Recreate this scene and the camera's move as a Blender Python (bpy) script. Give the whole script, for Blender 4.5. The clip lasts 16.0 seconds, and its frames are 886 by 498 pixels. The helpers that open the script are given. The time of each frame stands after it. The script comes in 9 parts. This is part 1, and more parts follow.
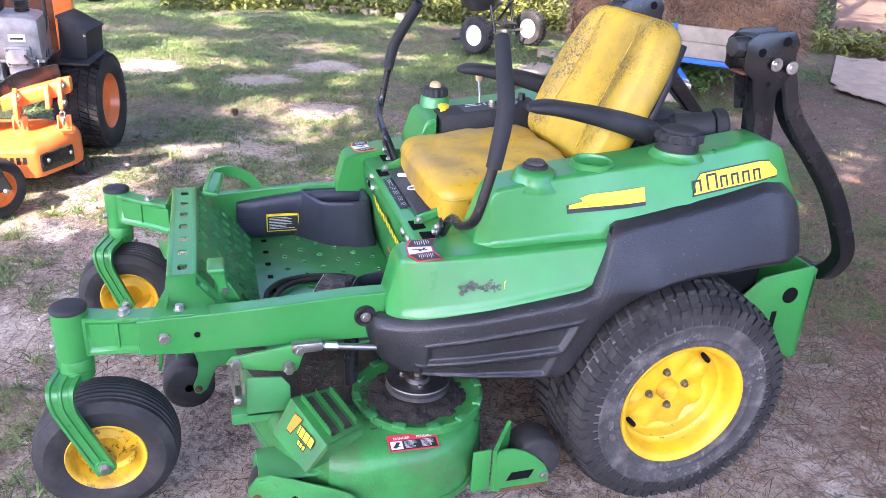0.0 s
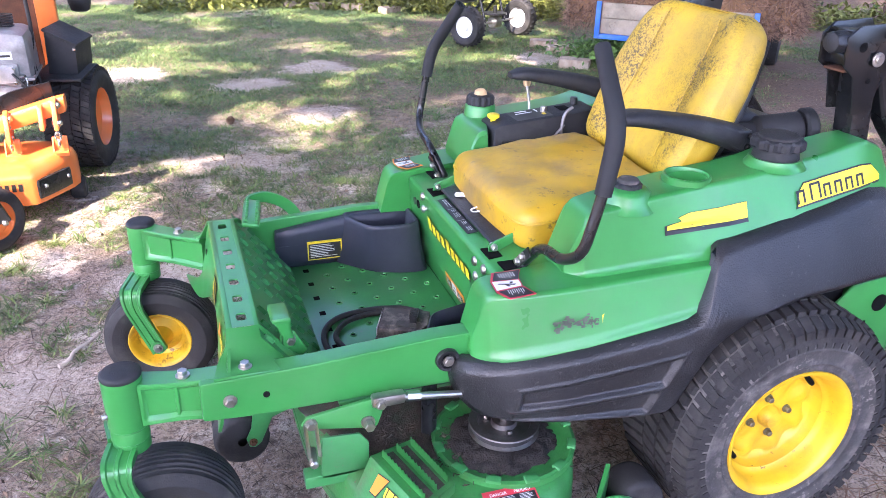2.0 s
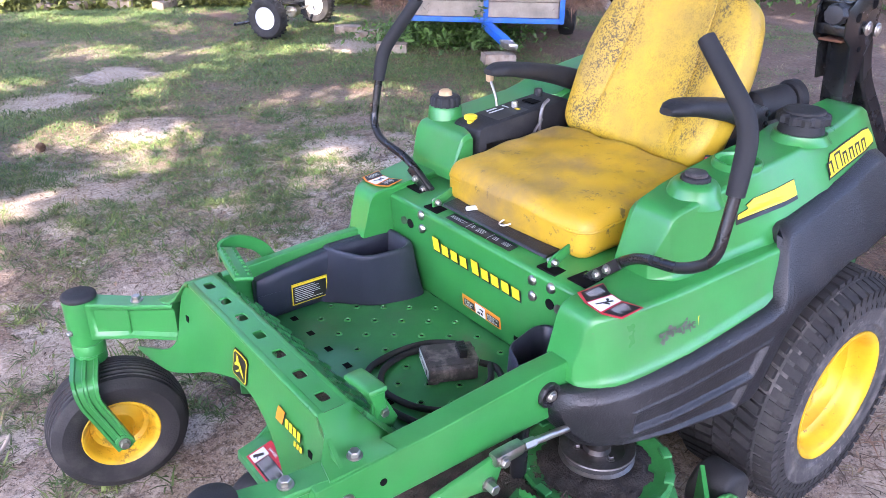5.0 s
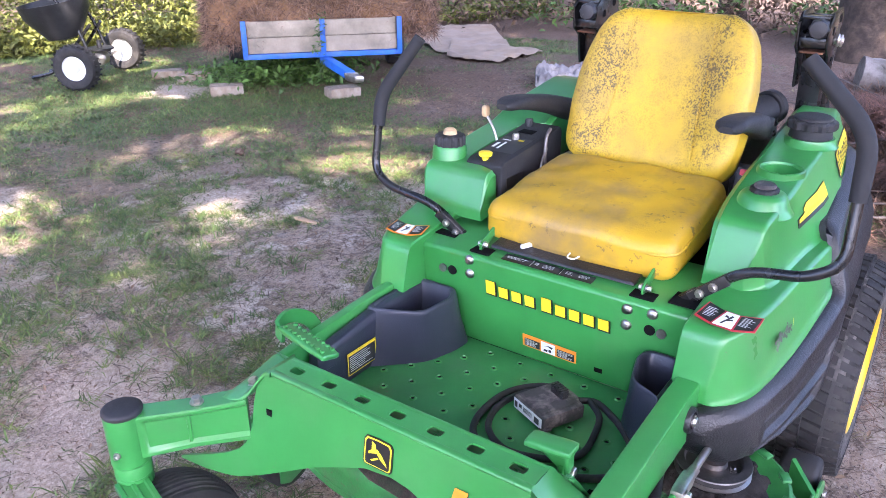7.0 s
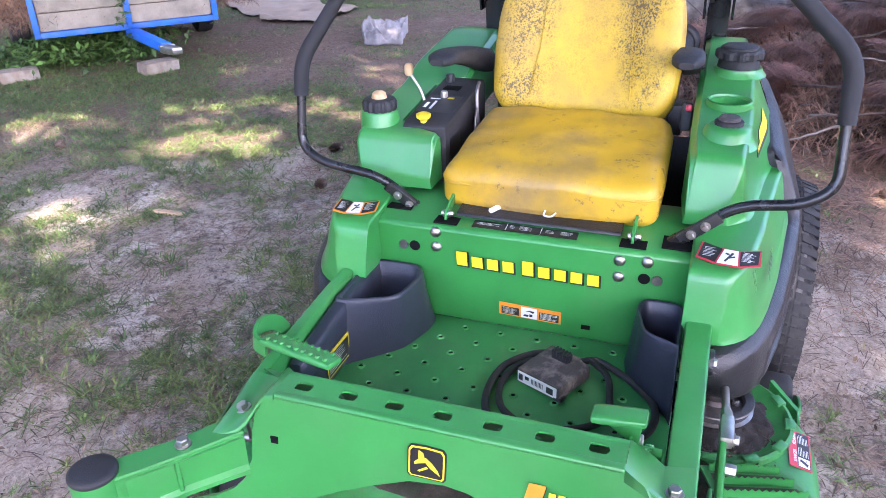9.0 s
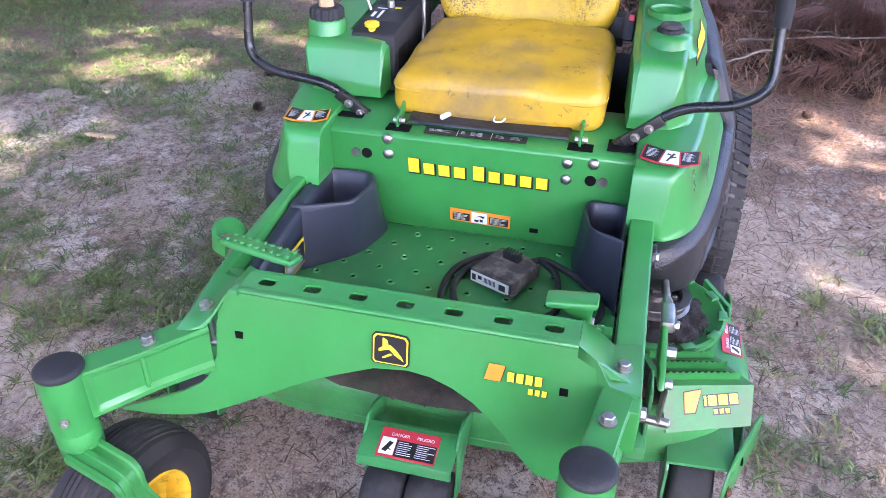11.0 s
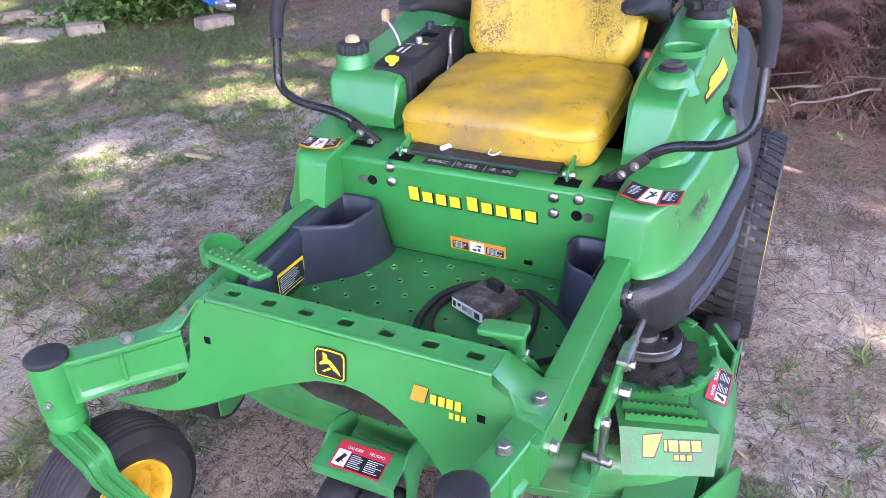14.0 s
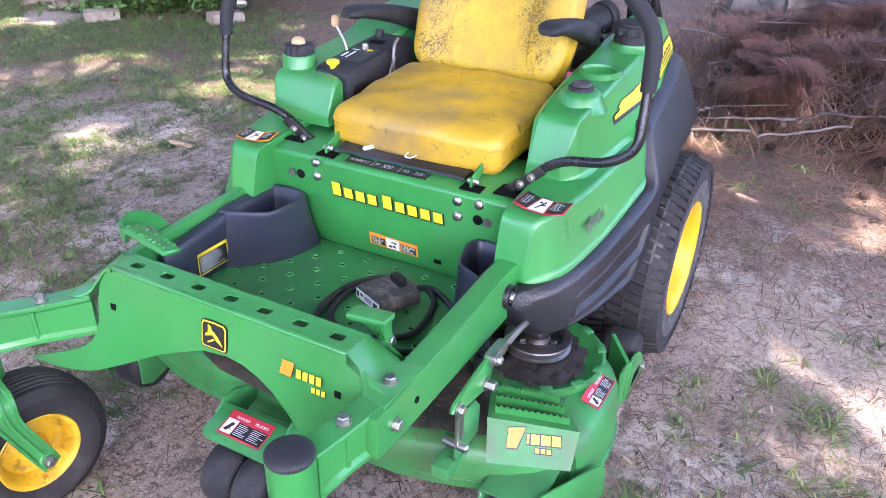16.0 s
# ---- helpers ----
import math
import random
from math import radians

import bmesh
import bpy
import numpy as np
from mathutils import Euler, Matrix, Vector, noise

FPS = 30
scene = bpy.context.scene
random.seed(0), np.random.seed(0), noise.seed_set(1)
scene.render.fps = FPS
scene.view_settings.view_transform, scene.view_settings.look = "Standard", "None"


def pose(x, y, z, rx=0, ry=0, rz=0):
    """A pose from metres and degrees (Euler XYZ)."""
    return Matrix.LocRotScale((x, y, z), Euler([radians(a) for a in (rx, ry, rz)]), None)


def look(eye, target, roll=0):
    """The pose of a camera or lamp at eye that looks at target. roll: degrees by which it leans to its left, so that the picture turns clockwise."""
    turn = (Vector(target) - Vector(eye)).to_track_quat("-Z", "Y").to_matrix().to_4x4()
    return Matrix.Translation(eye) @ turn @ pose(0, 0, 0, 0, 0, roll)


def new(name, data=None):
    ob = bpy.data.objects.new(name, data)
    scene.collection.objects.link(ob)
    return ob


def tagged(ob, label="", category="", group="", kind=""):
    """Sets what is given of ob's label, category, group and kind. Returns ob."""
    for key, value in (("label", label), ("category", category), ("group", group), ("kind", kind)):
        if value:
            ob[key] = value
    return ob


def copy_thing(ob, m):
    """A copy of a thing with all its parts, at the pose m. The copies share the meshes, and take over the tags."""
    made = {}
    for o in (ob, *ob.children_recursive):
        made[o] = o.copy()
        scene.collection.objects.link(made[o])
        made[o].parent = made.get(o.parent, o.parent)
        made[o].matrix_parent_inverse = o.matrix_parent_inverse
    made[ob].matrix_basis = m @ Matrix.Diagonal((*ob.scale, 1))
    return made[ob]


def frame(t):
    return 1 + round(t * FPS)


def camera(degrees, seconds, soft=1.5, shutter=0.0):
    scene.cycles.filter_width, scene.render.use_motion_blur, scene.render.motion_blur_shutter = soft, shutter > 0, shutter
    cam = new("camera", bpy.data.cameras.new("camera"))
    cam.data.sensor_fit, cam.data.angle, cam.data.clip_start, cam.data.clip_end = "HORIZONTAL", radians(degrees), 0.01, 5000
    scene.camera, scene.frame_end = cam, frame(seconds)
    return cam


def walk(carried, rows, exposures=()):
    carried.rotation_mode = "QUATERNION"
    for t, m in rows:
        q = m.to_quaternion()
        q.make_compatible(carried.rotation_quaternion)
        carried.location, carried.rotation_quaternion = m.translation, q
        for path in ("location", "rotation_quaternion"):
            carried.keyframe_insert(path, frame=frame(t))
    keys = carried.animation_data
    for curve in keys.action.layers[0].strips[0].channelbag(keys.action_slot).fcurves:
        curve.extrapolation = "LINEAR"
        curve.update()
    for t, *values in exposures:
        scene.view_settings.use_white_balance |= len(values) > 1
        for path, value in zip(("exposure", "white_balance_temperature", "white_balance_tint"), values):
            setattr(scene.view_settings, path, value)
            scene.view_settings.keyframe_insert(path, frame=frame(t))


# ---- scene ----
cam = camera(59.1, 16.0, soft=0.7)
PATH = [
    (0, (0.003, -0.025, 1.43), (0.548, 1.714, 0.606), 3.4),
    (0.5, (-0.025, 0.035, 1.428), (0.5, 1.781, 0.606), 2.7),
    (1, (-0.039, 0.127, 1.433), (0.483, 1.873, 0.608), 1.9),
    (1.5, (-0.072, 0.203, 1.427), (0.476, 1.936, 0.595), 1.5),
    (2, (-0.164, 0.247, 1.434), (0.436, 1.956, 0.587), 1.3),
    (2.5, (-0.318, 0.279, 1.434), (0.355, 1.953, 0.571), 1.0),
    (3, (-0.404, 0.329, 1.422), (0.343, 1.963, 0.543), 0.5),
    (3.5, (-0.441, 0.462, 1.408), (0.386, 2.048, 0.515), -0.0),
    (4, (-0.468, 0.584, 1.416), (0.452, 2.116, 0.517), -0.2),
    (4.2, (-0.493, 0.614, 1.422), (0.468, 2.118, 0.519), 0.0),
    (6.5, (-0.9, 1.09, 1.433), (0.475, 2.302, 0.633), -0.0),
    (7, (-0.988, 1.255, 1.436), (0.501, 2.313, 0.621), -0.3),
    (7.5, (-0.975, 1.339, 1.428), (0.58, 2.274, 0.588), -1.4),
    (8, (-0.891, 1.432, 1.422), (0.697, 2.286, 0.556), -2.9),
    (8.5, (-0.918, 1.528, 1.411), (0.715, 2.262, 0.52), -2.7),
    (9, (-1.021, 1.647, 1.402), (0.651, 2.258, 0.49), -1.5),
    (9.5, (-1.088, 1.692, 1.401), (0.597, 2.216, 0.46), -0.4),
    (10, (-1.102, 1.693, 1.377), (0.58, 2.157, 0.399), 0.4),
    (10.2, (-1.103, 1.689, 1.372), (0.573, 2.134, 0.374), 0.6),
    (12.3, (-1.1, 1.631, 1.342), (0.497, 2.101, 0.233), -1.1),
    (12.5, (-1.092, 1.617, 1.345), (0.502, 2.119, 0.246), -1.5),
    (13, (-1.011, 1.508, 1.363), (0.571, 2.116, 0.301), -2.6),
    (13.5, (-0.96, 1.394, 1.358), (0.609, 2.108, 0.345), -3.1),
    (14, (-1.035, 1.324, 1.375), (0.525, 2.104, 0.397), -2.4),
    (14.5, (-1.138, 1.248, 1.39), (0.425, 2.046, 0.43), -0.8),
    (15, (-1.151, 1.212, 1.395), (0.419, 1.999, 0.437), 0.6),
    (15.5, (-1.104, 1.154, 1.396), (0.462, 1.944, 0.436), 1.4),
    (16, (-1.014, 1.035, 1.401), (0.531, 1.869, 0.444), 1.1),
]
walk(cam, [(t, look(eye, target, roll)) for t, eye, target, roll in PATH], exposures=[(0, 3.40, 5860, 30), (16, 3.45, 5840, 30)])

# ---- light: shade under pines, with spots of low sun ----
SUN = Vector((-0.52, -0.50, 0.69)).normalized()      # towards the sun
sun = bpy.data.lights.new("sun", "SUN")
sun.energy, sun.angle, sun.color = 2.8, radians(0.6), (1.0, 0.89, 0.68)
sun_ob = new("sun", sun)
sun_ob.matrix_world = look(SUN * 30, (0, 0, 0))
world = bpy.data.worlds.new("sky")
scene.world = world
world.use_nodes = True
nt = world.node_tree
sky = nt.nodes.new("ShaderNodeTexSky")
sky.sky_type, sky.sun_disc = "NISHITA", False
sky.sun_elevation, sky.sun_rotation = math.asin(SUN.z), math.atan2(SUN.x, SUN.y)
sky.altitude, sky.dust_density = 50, 2.5
nt.links.new(sky.outputs["Color"], nt.nodes["Background"].inputs["Color"])
nt.nodes["Background"].inputs["Strength"].default_value = 0.15


# ---- materials ----
def material(name, base, rough=0.5, metal=0.0, var=0.25, scale=9.0, fine=120.0, bump=0.1, second=None, amount=0.35,
             spots=None, spot_scale=60.0, spot_level=0.62, coat=0.0, island=0.0, coat_rough=0.2):
    """Colour that varies at two scales, a second colour in patches, small spots, and a fine relief."""
    m = bpy.data.materials.new(name)
    m.use_nodes = True
    t = m.node_tree
    bsdf = t.nodes["Principled BSDF"]
    co = t.nodes.new("ShaderNodeTexCoord").outputs["Object"]

    def noise_at(s, detail=4.0, r=0.55):
        n = t.nodes.new("ShaderNodeTexNoise")
        n.inputs["Scale"].default_value, n.inputs["Detail"].default_value, n.inputs["Roughness"].default_value = s, detail, r
        t.links.new(co, n.inputs["Vector"])
        return n.outputs["Fac"]

    def ramp(fac, a, b):
        r = t.nodes.new("ShaderNodeMapRange")
        r.inputs["From Min"].default_value, r.inputs["From Max"].default_value = a, b
        t.links.new(fac, r.inputs["Value"])
        return r.outputs["Result"]

    def mix(fac, a, b, k=1.0):
        n = t.nodes.new("ShaderNodeMix")
        n.data_type = "RGBA"
        mul = t.nodes.new("ShaderNodeMath")
        mul.operation = "MULTIPLY"
        mul.inputs[1].default_value = k
        t.links.new(fac, mul.inputs[0])
        t.links.new(mul.outputs[0], n.inputs[0])
        for sock, v in ((n.inputs[6], a), (n.inputs[7], b)):
            if isinstance(v, tuple):
                sock.default_value = (*v, 1)
            else:
                t.links.new(v, sock)
        return n.outputs[2]

    big, small = noise_at(scale), noise_at(fine, 3.0)
    dark = tuple(c * (1 - var) for c in base)
    light = tuple(min(1, c * (1 + var)) for c in base)
    col = mix(ramp(big, 0.3, 0.7), dark, light)
    col = mix(ramp(small, 0.35, 0.65), col, dark, 0.35 * min(1, var * 3))
    if second:
        col = mix(ramp(noise_at(scale * 0.55, 8.0, 0.65), 0.48, 0.66), col, second, amount)
    if spots:
        vor = ramp(noise_at(spot_scale, 6.0, 0.7), spot_level, spot_level + 0.04)
        mask = ramp(noise_at(5.0, 3.0), 0.45, 0.62)
        mul = t.nodes.new("ShaderNodeMath")
        mul.operation = "MULTIPLY"
        t.links.new(vor, mul.inputs[0])
        t.links.new(mask, mul.inputs[1])
        col = mix(mul.outputs[0], col, spots, 0.9)
    if island:
        rnd = t.nodes.new("ShaderNodeNewGeometry").outputs["Random Per Island"]
        hsv = t.nodes.new("ShaderNodeHueSaturation")
        val = t.nodes.new("ShaderNodeMapRange")
        val.inputs["To Min"].default_value, val.inputs["To Max"].default_value = 1 - island, 1 + island
        t.links.new(rnd, val.inputs["Value"])
        t.links.new(val.outputs["Result"], hsv.inputs["Value"])
        t.links.new(col, hsv.inputs["Color"])
        col = hsv.outputs["Color"]
    t.links.new(col, bsdf.inputs["Base Color"])
    rr = t.nodes.new("ShaderNodeMapRange")
    rr.inputs["To Min"].default_value, rr.inputs["To Max"].default_value = max(0.02, rough - 0.1), min(1, rough + 0.15)
    t.links.new(big, rr.inputs["Value"])
    t.links.new(rr.outputs["Result"], bsdf.inputs["Roughness"])
    bsdf.inputs["Metallic"].default_value = metal
    bsdf.inputs["Coat Weight"].default_value = coat
    bsdf.inputs["Coat Roughness"].default_value = coat_rough
    if bump:
        b = t.nodes.new("ShaderNodeBump")
        b.inputs["Strength"].default_value, b.inputs["Distance"].default_value = bump, 0.004
        t.links.new(small, b.inputs["Height"])
        t.links.new(b.outputs["Normal"], bsdf.inputs["Normal"])
    return m


GREEN = material("green_paint", (0.030, 0.228, 0.048), 0.30, var=0.14, scale=6, fine=160, bump=0.04, second=(0.075, 0.20, 0.075), amount=0.40, coat=0.18, spots=(0.10, 0.12, 0.07), spot_scale=95, spot_level=0.66)
GREEN_DUST = material("dusty_green_paint", (0.036, 0.225, 0.062), 0.34, var=0.18, scale=9, fine=140, bump=0.06, coat=0.12, second=(0.10, 0.19, 0.105), amount=0.4, spots=(0.14, 0.12, 0.08), spot_scale=110, spot_level=0.62)
GREEN_DIRT = material("dirty_green_paint", (0.030, 0.20, 0.045), 0.42, var=0.25, scale=12, fine=150, bump=0.2, second=(0.085, 0.10, 0.05), amount=0.6, spots=(0.13, 0.07, 0.04), spot_scale=60, spot_level=0.60)
PLASTIC = material("black_plastic", (0.014, 0.0145, 0.016), 0.36, var=0.25, scale=7, fine=230, bump=0.42, second=(0.05, 0.05, 0.052), amount=0.45, spots=(0.085, 0.08, 0.075), spot_scale=120, spot_level=0.61)
PLASTIC_BLUE = material("dark_grey_plastic", (0.021, 0.025, 0.037), 0.42, var=0.2, scale=9, fine=300, bump=0.2, second=(0.048, 0.05, 0.06), amount=0.45)
RUBBER = material("rubber", (0.017, 0.0165, 0.0165), 0.70, var=0.35, scale=22, fine=240, bump=0.25, second=(0.070, 0.064, 0.057), amount=0.45)
RUBBER_DUSTY = material("dusty_rubber", (0.046, 0.044, 0.043), 0.72, var=0.35, scale=26, fine=260, bump=0.35, second=(0.17, 0.155, 0.14), amount=0.75, spots=(0.21, 0.19, 0.17), spot_scale=65, spot_level=0.56)
FOAM = material("black_foam", (0.014, 0.015, 0.017), 0.75, var=0.2, scale=20, fine=500, bump=0.15)
BLACK_PAINT = material("black_paint", (0.010, 0.011, 0.012), 0.24, var=0.2, scale=8, fine=150, bump=0.05, second=(0.06, 0.055, 0.05), amount=0.3)
CONSOLE = material("matt_black_console", (0.014, 0.015, 0.017), 0.62, var=0.25, scale=20, fine=420, bump=0.3, second=(0.05, 0.048, 0.045), amount=0.4)
# matt black: paints the shade of holes and slots, also colours hidden parts
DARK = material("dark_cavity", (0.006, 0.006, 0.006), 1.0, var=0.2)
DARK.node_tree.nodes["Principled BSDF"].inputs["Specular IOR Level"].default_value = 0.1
YELLOW_RIM = material("yellow_paint", (0.70, 0.43, 0.008), 0.40, var=0.10, scale=14, fine=150, bump=0.05, second=(0.42, 0.26, 0.03), amount=0.55, spots=(0.12, 0.07, 0.03), spot_scale=55, spot_level=0.63)
YELLOW_WORN = material("worn_yellow_paint", (0.68, 0.42, 0.012), 0.5, var=0.12, scale=14, fine=150, bump=0.08, second=(0.20, 0.11, 0.03), amount=0.8, spots=(0.09, 0.045, 0.02), spot_scale=42, spot_level=0.55)
VINYL = material("yellow_vinyl", (0.70, 0.45, 0.022), 0.5, var=0.08, scale=6, fine=260, bump=0.12, second=(0.42, 0.27, 0.05), amount=0.55,
                 spots=(0.10, 0.075, 0.03), spot_scale=70, spot_level=0.60)
VINYL_CLEAN = material("yellow_vinyl_cushion", (0.49, 0.305, 0.014), 0.42, var=0.10, scale=7, fine=220, bump=0.12, second=(0.25, 0.17, 0.062), amount=0.9, spots=(0.16, 0.11, 0.045), spot_scale=38, spot_level=0.59)


def mildew_vinyl():
    """Yellow vinyl with dark mildew specks in two broad bands and along the top."""
    m = material("mildewed_yellow_vinyl", (0.56, 0.37, 0.018), 0.5, var=0.08, scale=6, fine=260, bump=0.12, second=(0.33, 0.215, 0.045), amount=0.7)
    t = m.node_tree
    b = t.nodes["Principled BSDF"]
    src = b.inputs["Base Color"].links[0].from_socket
    co = t.nodes.new("ShaderNodeTexCoord").outputs["Object"]

    def node_noise(s, d, r):
        n = t.nodes.new("ShaderNodeTexNoise")
        n.inputs["Scale"].default_value, n.inputs["Detail"].default_value, n.inputs["Roughness"].default_value = s, d, r
        t.links.new(co, n.inputs["Vector"])
        return n.outputs["Fac"]

    def rng(v, a, c):
        r = t.nodes.new("ShaderNodeMapRange")
        r.inputs["From Min"].default_value, r.inputs["From Max"].default_value = a, c
        t.links.new(v, r.inputs["Value"])
        return r.outputs["Result"]

    def op(kind, a, c):
        n = t.nodes.new("ShaderNodeMath")
        n.operation = kind
        for i, v in enumerate((a, c)):
            if isinstance(v, float):
                n.inputs[i].default_value = v
            else:
                t.links.new(v, n.inputs[i])
        return n.outputs[0]
    sep = t.nodes.new("ShaderNodeSeparateXYZ")
    t.links.new(co, sep.inputs[0])
    side = op("ABSOLUTE", op("ADD", sep.outputs["Y"], 0.014), 0.0)
    band = op("SUBTRACT", 1.0, rng(op("ABSOLUTE", op("SUBTRACT", side, 0.145), 0.0), 0.015, 0.085))
    blot = rng(node_noise(7.0, 4.0, 0.6), 0.38, 0.66)
    mask = op("MULTIPLY", op("ADD", op("MULTIPLY", band, 0.85), 0.22), blot)
    specks = op("ADD", rng(node_noise(210.0, 2.0, 0.6), 0.50, 0.58), rng(node_noise(70.0, 5.0, 0.75), 0.54, 0.60))
    fac = op("MINIMUM", op("MULTIPLY", mask, op("ADD", op("MULTIPLY", specks, 1.1), 0.22)), 0.92)
    mix = t.nodes.new("ShaderNodeMix")
    mix.data_type = "RGBA"
    t.links.new(fac, mix.inputs[0])
    t.links.new(src, mix.inputs[6])
    mix.inputs[7].default_value = (0.075, 0.055, 0.020, 1)
    t.links.new(mix.outputs[2], b.inputs["Base Color"])
    return m


MILDEW = mildew_vinyl()
STEEL = material("zinc_steel", (0.46, 0.44, 0.40), 0.36, 1.0, var=0.2, scale=30, fine=200, bump=0.05, second=(0.25, 0.22, 0.19), amount=0.4)
STEEL_DARK = material("dull_steel", (0.26, 0.25, 0.24), 0.45, 1.0, var=0.3, scale=20, fine=200, bump=0.1, second=(0.14, 0.09, 0.06), amount=0.5)
GRIME_DARK = material("packed_dark_clippings", (0.016, 0.013, 0.011), 0.95, var=0.5, scale=40, fine=200, bump=1.0, second=(0.045, 0.035, 0.027), amount=0.6)
RUST = material("rusty_steel", (0.14, 0.06, 0.03), 0.8, 0.2, var=0.4, scale=18, fine=160, bump=0.3)
DECAL_Y = material("decal_yellow", (0.80, 0.62, 0.02), 0.4, var=0.05, bump=0)
DECAL_K = material("decal_black", (0.012, 0.012, 0.012), 0.4, var=0.1, bump=0)
DECAL_INK = material("decal_ink", (0.015, 0.015, 0.015), 0.4, var=0.1, bump=0)
DECAL_W = material("decal_white", (0.75, 0.76, 0.74), 0.4, var=0.05, bump=0)
DECAL_R = material("decal_red", (0.52, 0.035, 0.05), 0.4, var=0.08, bump=0)
DECAL_O = material("decal_orange", (0.80, 0.26, 0.02), 0.4, var=0.08, bump=0)
WOOD_KNOB = material("faded_tan_plastic", (0.52, 0.36, 0.19), 0.6, var=0.2, scale=30)
MODULE_DIRT = material("dusty_black_housing", (0.055, 0.050, 0.047), 0.75, var=0.3, scale=40, fine=220, bump=0.3, second=(0.24, 0.20, 0.18), amount=0.85)
DECK_GRIME = material("grass_grime", (0.075, 0.055, 0.040), 0.95, var=0.5, scale=25, fine=260, bump=0.8, second=(0.03, 0.06, 0.025), amount=0.6)


# ---- mesh helpers ----
def part(name, bm, mat, parent=None, label="", smooth=38, m=None, flat=False):
    """Links a bmesh as one mesh object, under a thing or a part; its coordinates are those of the world, or of m."""
    bmesh.ops.recalc_face_normals(bm, faces=bm.faces)
    me = bpy.data.meshes.new(name)
    bm.to_mesh(me)
    bm.free()
    me.materials.append(mat)
    if smooth:
        me.shade_smooth()
        me.set_sharp_from_angle(angle=radians(smooth))
    ob = new(name, me)
    place(ob, parent, m)
    if label:
        ob["label"] = label
    if flat:
        wn = ob.modifiers.new("normals", "WEIGHTED_NORMAL")
        wn.keep_sharp, wn.weight = True, 80
    return ob


def place(ob, parent=None, m=None):
    base = m if m is not None else Matrix.Identity(4)
    if parent:
        ob.parent = parent
        ob.matrix_parent_inverse = parent_world(parent).inverted()
    ob.matrix_basis = base


def parent_world(ob):
    m = ob.matrix_basis.copy()
    if ob.parent:
        m = parent_world(ob.parent) @ ob.matrix_parent_inverse @ m
    return m


def same(ob, parent, m):
    """Another object on the mesh of ob, at the pose m."""
    o = new(ob.name.split(".")[0], ob.data)
    place(o, parent, m)
    return o


def thing(name, x, y, z, label, category, group="", kind=""):
    e = new(name)
    e.empty_display_size = 0.1
    e.matrix_basis = pose(x, y, z)
    return tagged(e, label, category, group, kind)


def rbox(bm, c, h, r=0.01, n=4, warp=None, rot=None):
    """A box with rounded edges: centre, half sizes, radius; warp maps each place."""
    r = min(r, *h)
    grid = {}
    ks = [-1 + 2 * i / n for i in range(n + 1)]
    inner = [a - r for a in h]

    def vert(i, j, k):
        key = (i, j, k)
        if key not in grid:
            p = [0, 0, 0]
            d = [0, 0, 0]
            for a, q in enumerate((ks[i], ks[j], ks[k])):
                e = q * (inner[a] + r)
                p[a] = max(-inner[a], min(inner[a], e))
                d[a] = e - p[a]
            v = Vector(d)
            if v.length > 1e-9:
                v = v.normalized() * r
            w = Vector(p) + v
            if rot is not None:
                w = rot @ w
            w = w + Vector(c)
            if warp:
                w = Vector(warp(w))
            grid[key] = bm.verts.new(w)
        return grid[key]
    for a in range(n):
        for b in range(n):
            for e in (0, n):
                for q in ([(e, a, b), (e, a + 1, b), (e, a + 1, b + 1), (e, a, b + 1)],
                          [(a, e, b), (a + 1, e, b), (a + 1, e, b + 1), (a, e, b + 1)],
                          [(a, b, e), (a + 1, b, e), (a + 1, b + 1, e), (a, b + 1, e)]):
                    bm.faces.new([vert(*x) for x in q])
    return bm


def box(bm, x0, x1, y0, y1, z0, z1, bev=0.0, seg=2, m=None):
    """A box by its bounds, its edges bevelled."""
    vs = [bm.verts.new((x, y, z)) for x in (x0, x1) for y in (y0, y1) for z in (z0, z1)]
    fs = [bm.faces.new([vs[i] for i in q]) for q in ((0, 1, 3, 2), (4, 6, 7, 5), (0, 4, 5, 1), (2, 3, 7, 6), (0, 2, 6, 4), (1, 5, 7, 3))]
    if m is not None:
        for v in vs:
            v.co = m @ v.co
    if bev:
        bmesh.ops.bevel(bm, geom=list({e for f in fs for e in f.edges}), offset=bev, segments=seg, affect="EDGES", profile=0.5, clamp_overlap=True)
    return bm


def prism(bm, poly, axis, a, b, bev=0.0, seg=2, f=None):
    """A polygon in the plane across axis, drawn out from a to b."""
    def at(p, s):
        q = {"x": (s, p[0], p[1]), "y": (p[0], s, p[1]), "z": (p[0], p[1], s)}[axis]
        return f(q) if f else q
    lo = [bm.verts.new(at(p, a)) for p in poly]
    hi = [bm.verts.new(at(p, b)) for p in poly]
    n = len(poly)
    fs = [bm.faces.new(lo), bm.faces.new(hi)] + [bm.faces.new((lo[i], lo[(i + 1) % n], hi[(i + 1) % n], hi[i])) for i in range(n)]
    if bev:
        bmesh.ops.recalc_face_normals(bm, faces=fs)
        es = {e for q in fs for e in q.edges if len(e.link_faces) == 2 and e.calc_face_angle(0) > 0.4}
        bmesh.ops.bevel(bm, geom=list(es), offset=bev, segments=seg, affect="EDGES", profile=0.5, clamp_overlap=True)
    return bm


def frame_of(d):
    d = Vector(d).normalized()
    u = d.cross(Vector((0, 0, 1)) if abs(d.z) < 0.9 else Vector((1, 0, 0))).normalized()
    return d, u, d.cross(u)


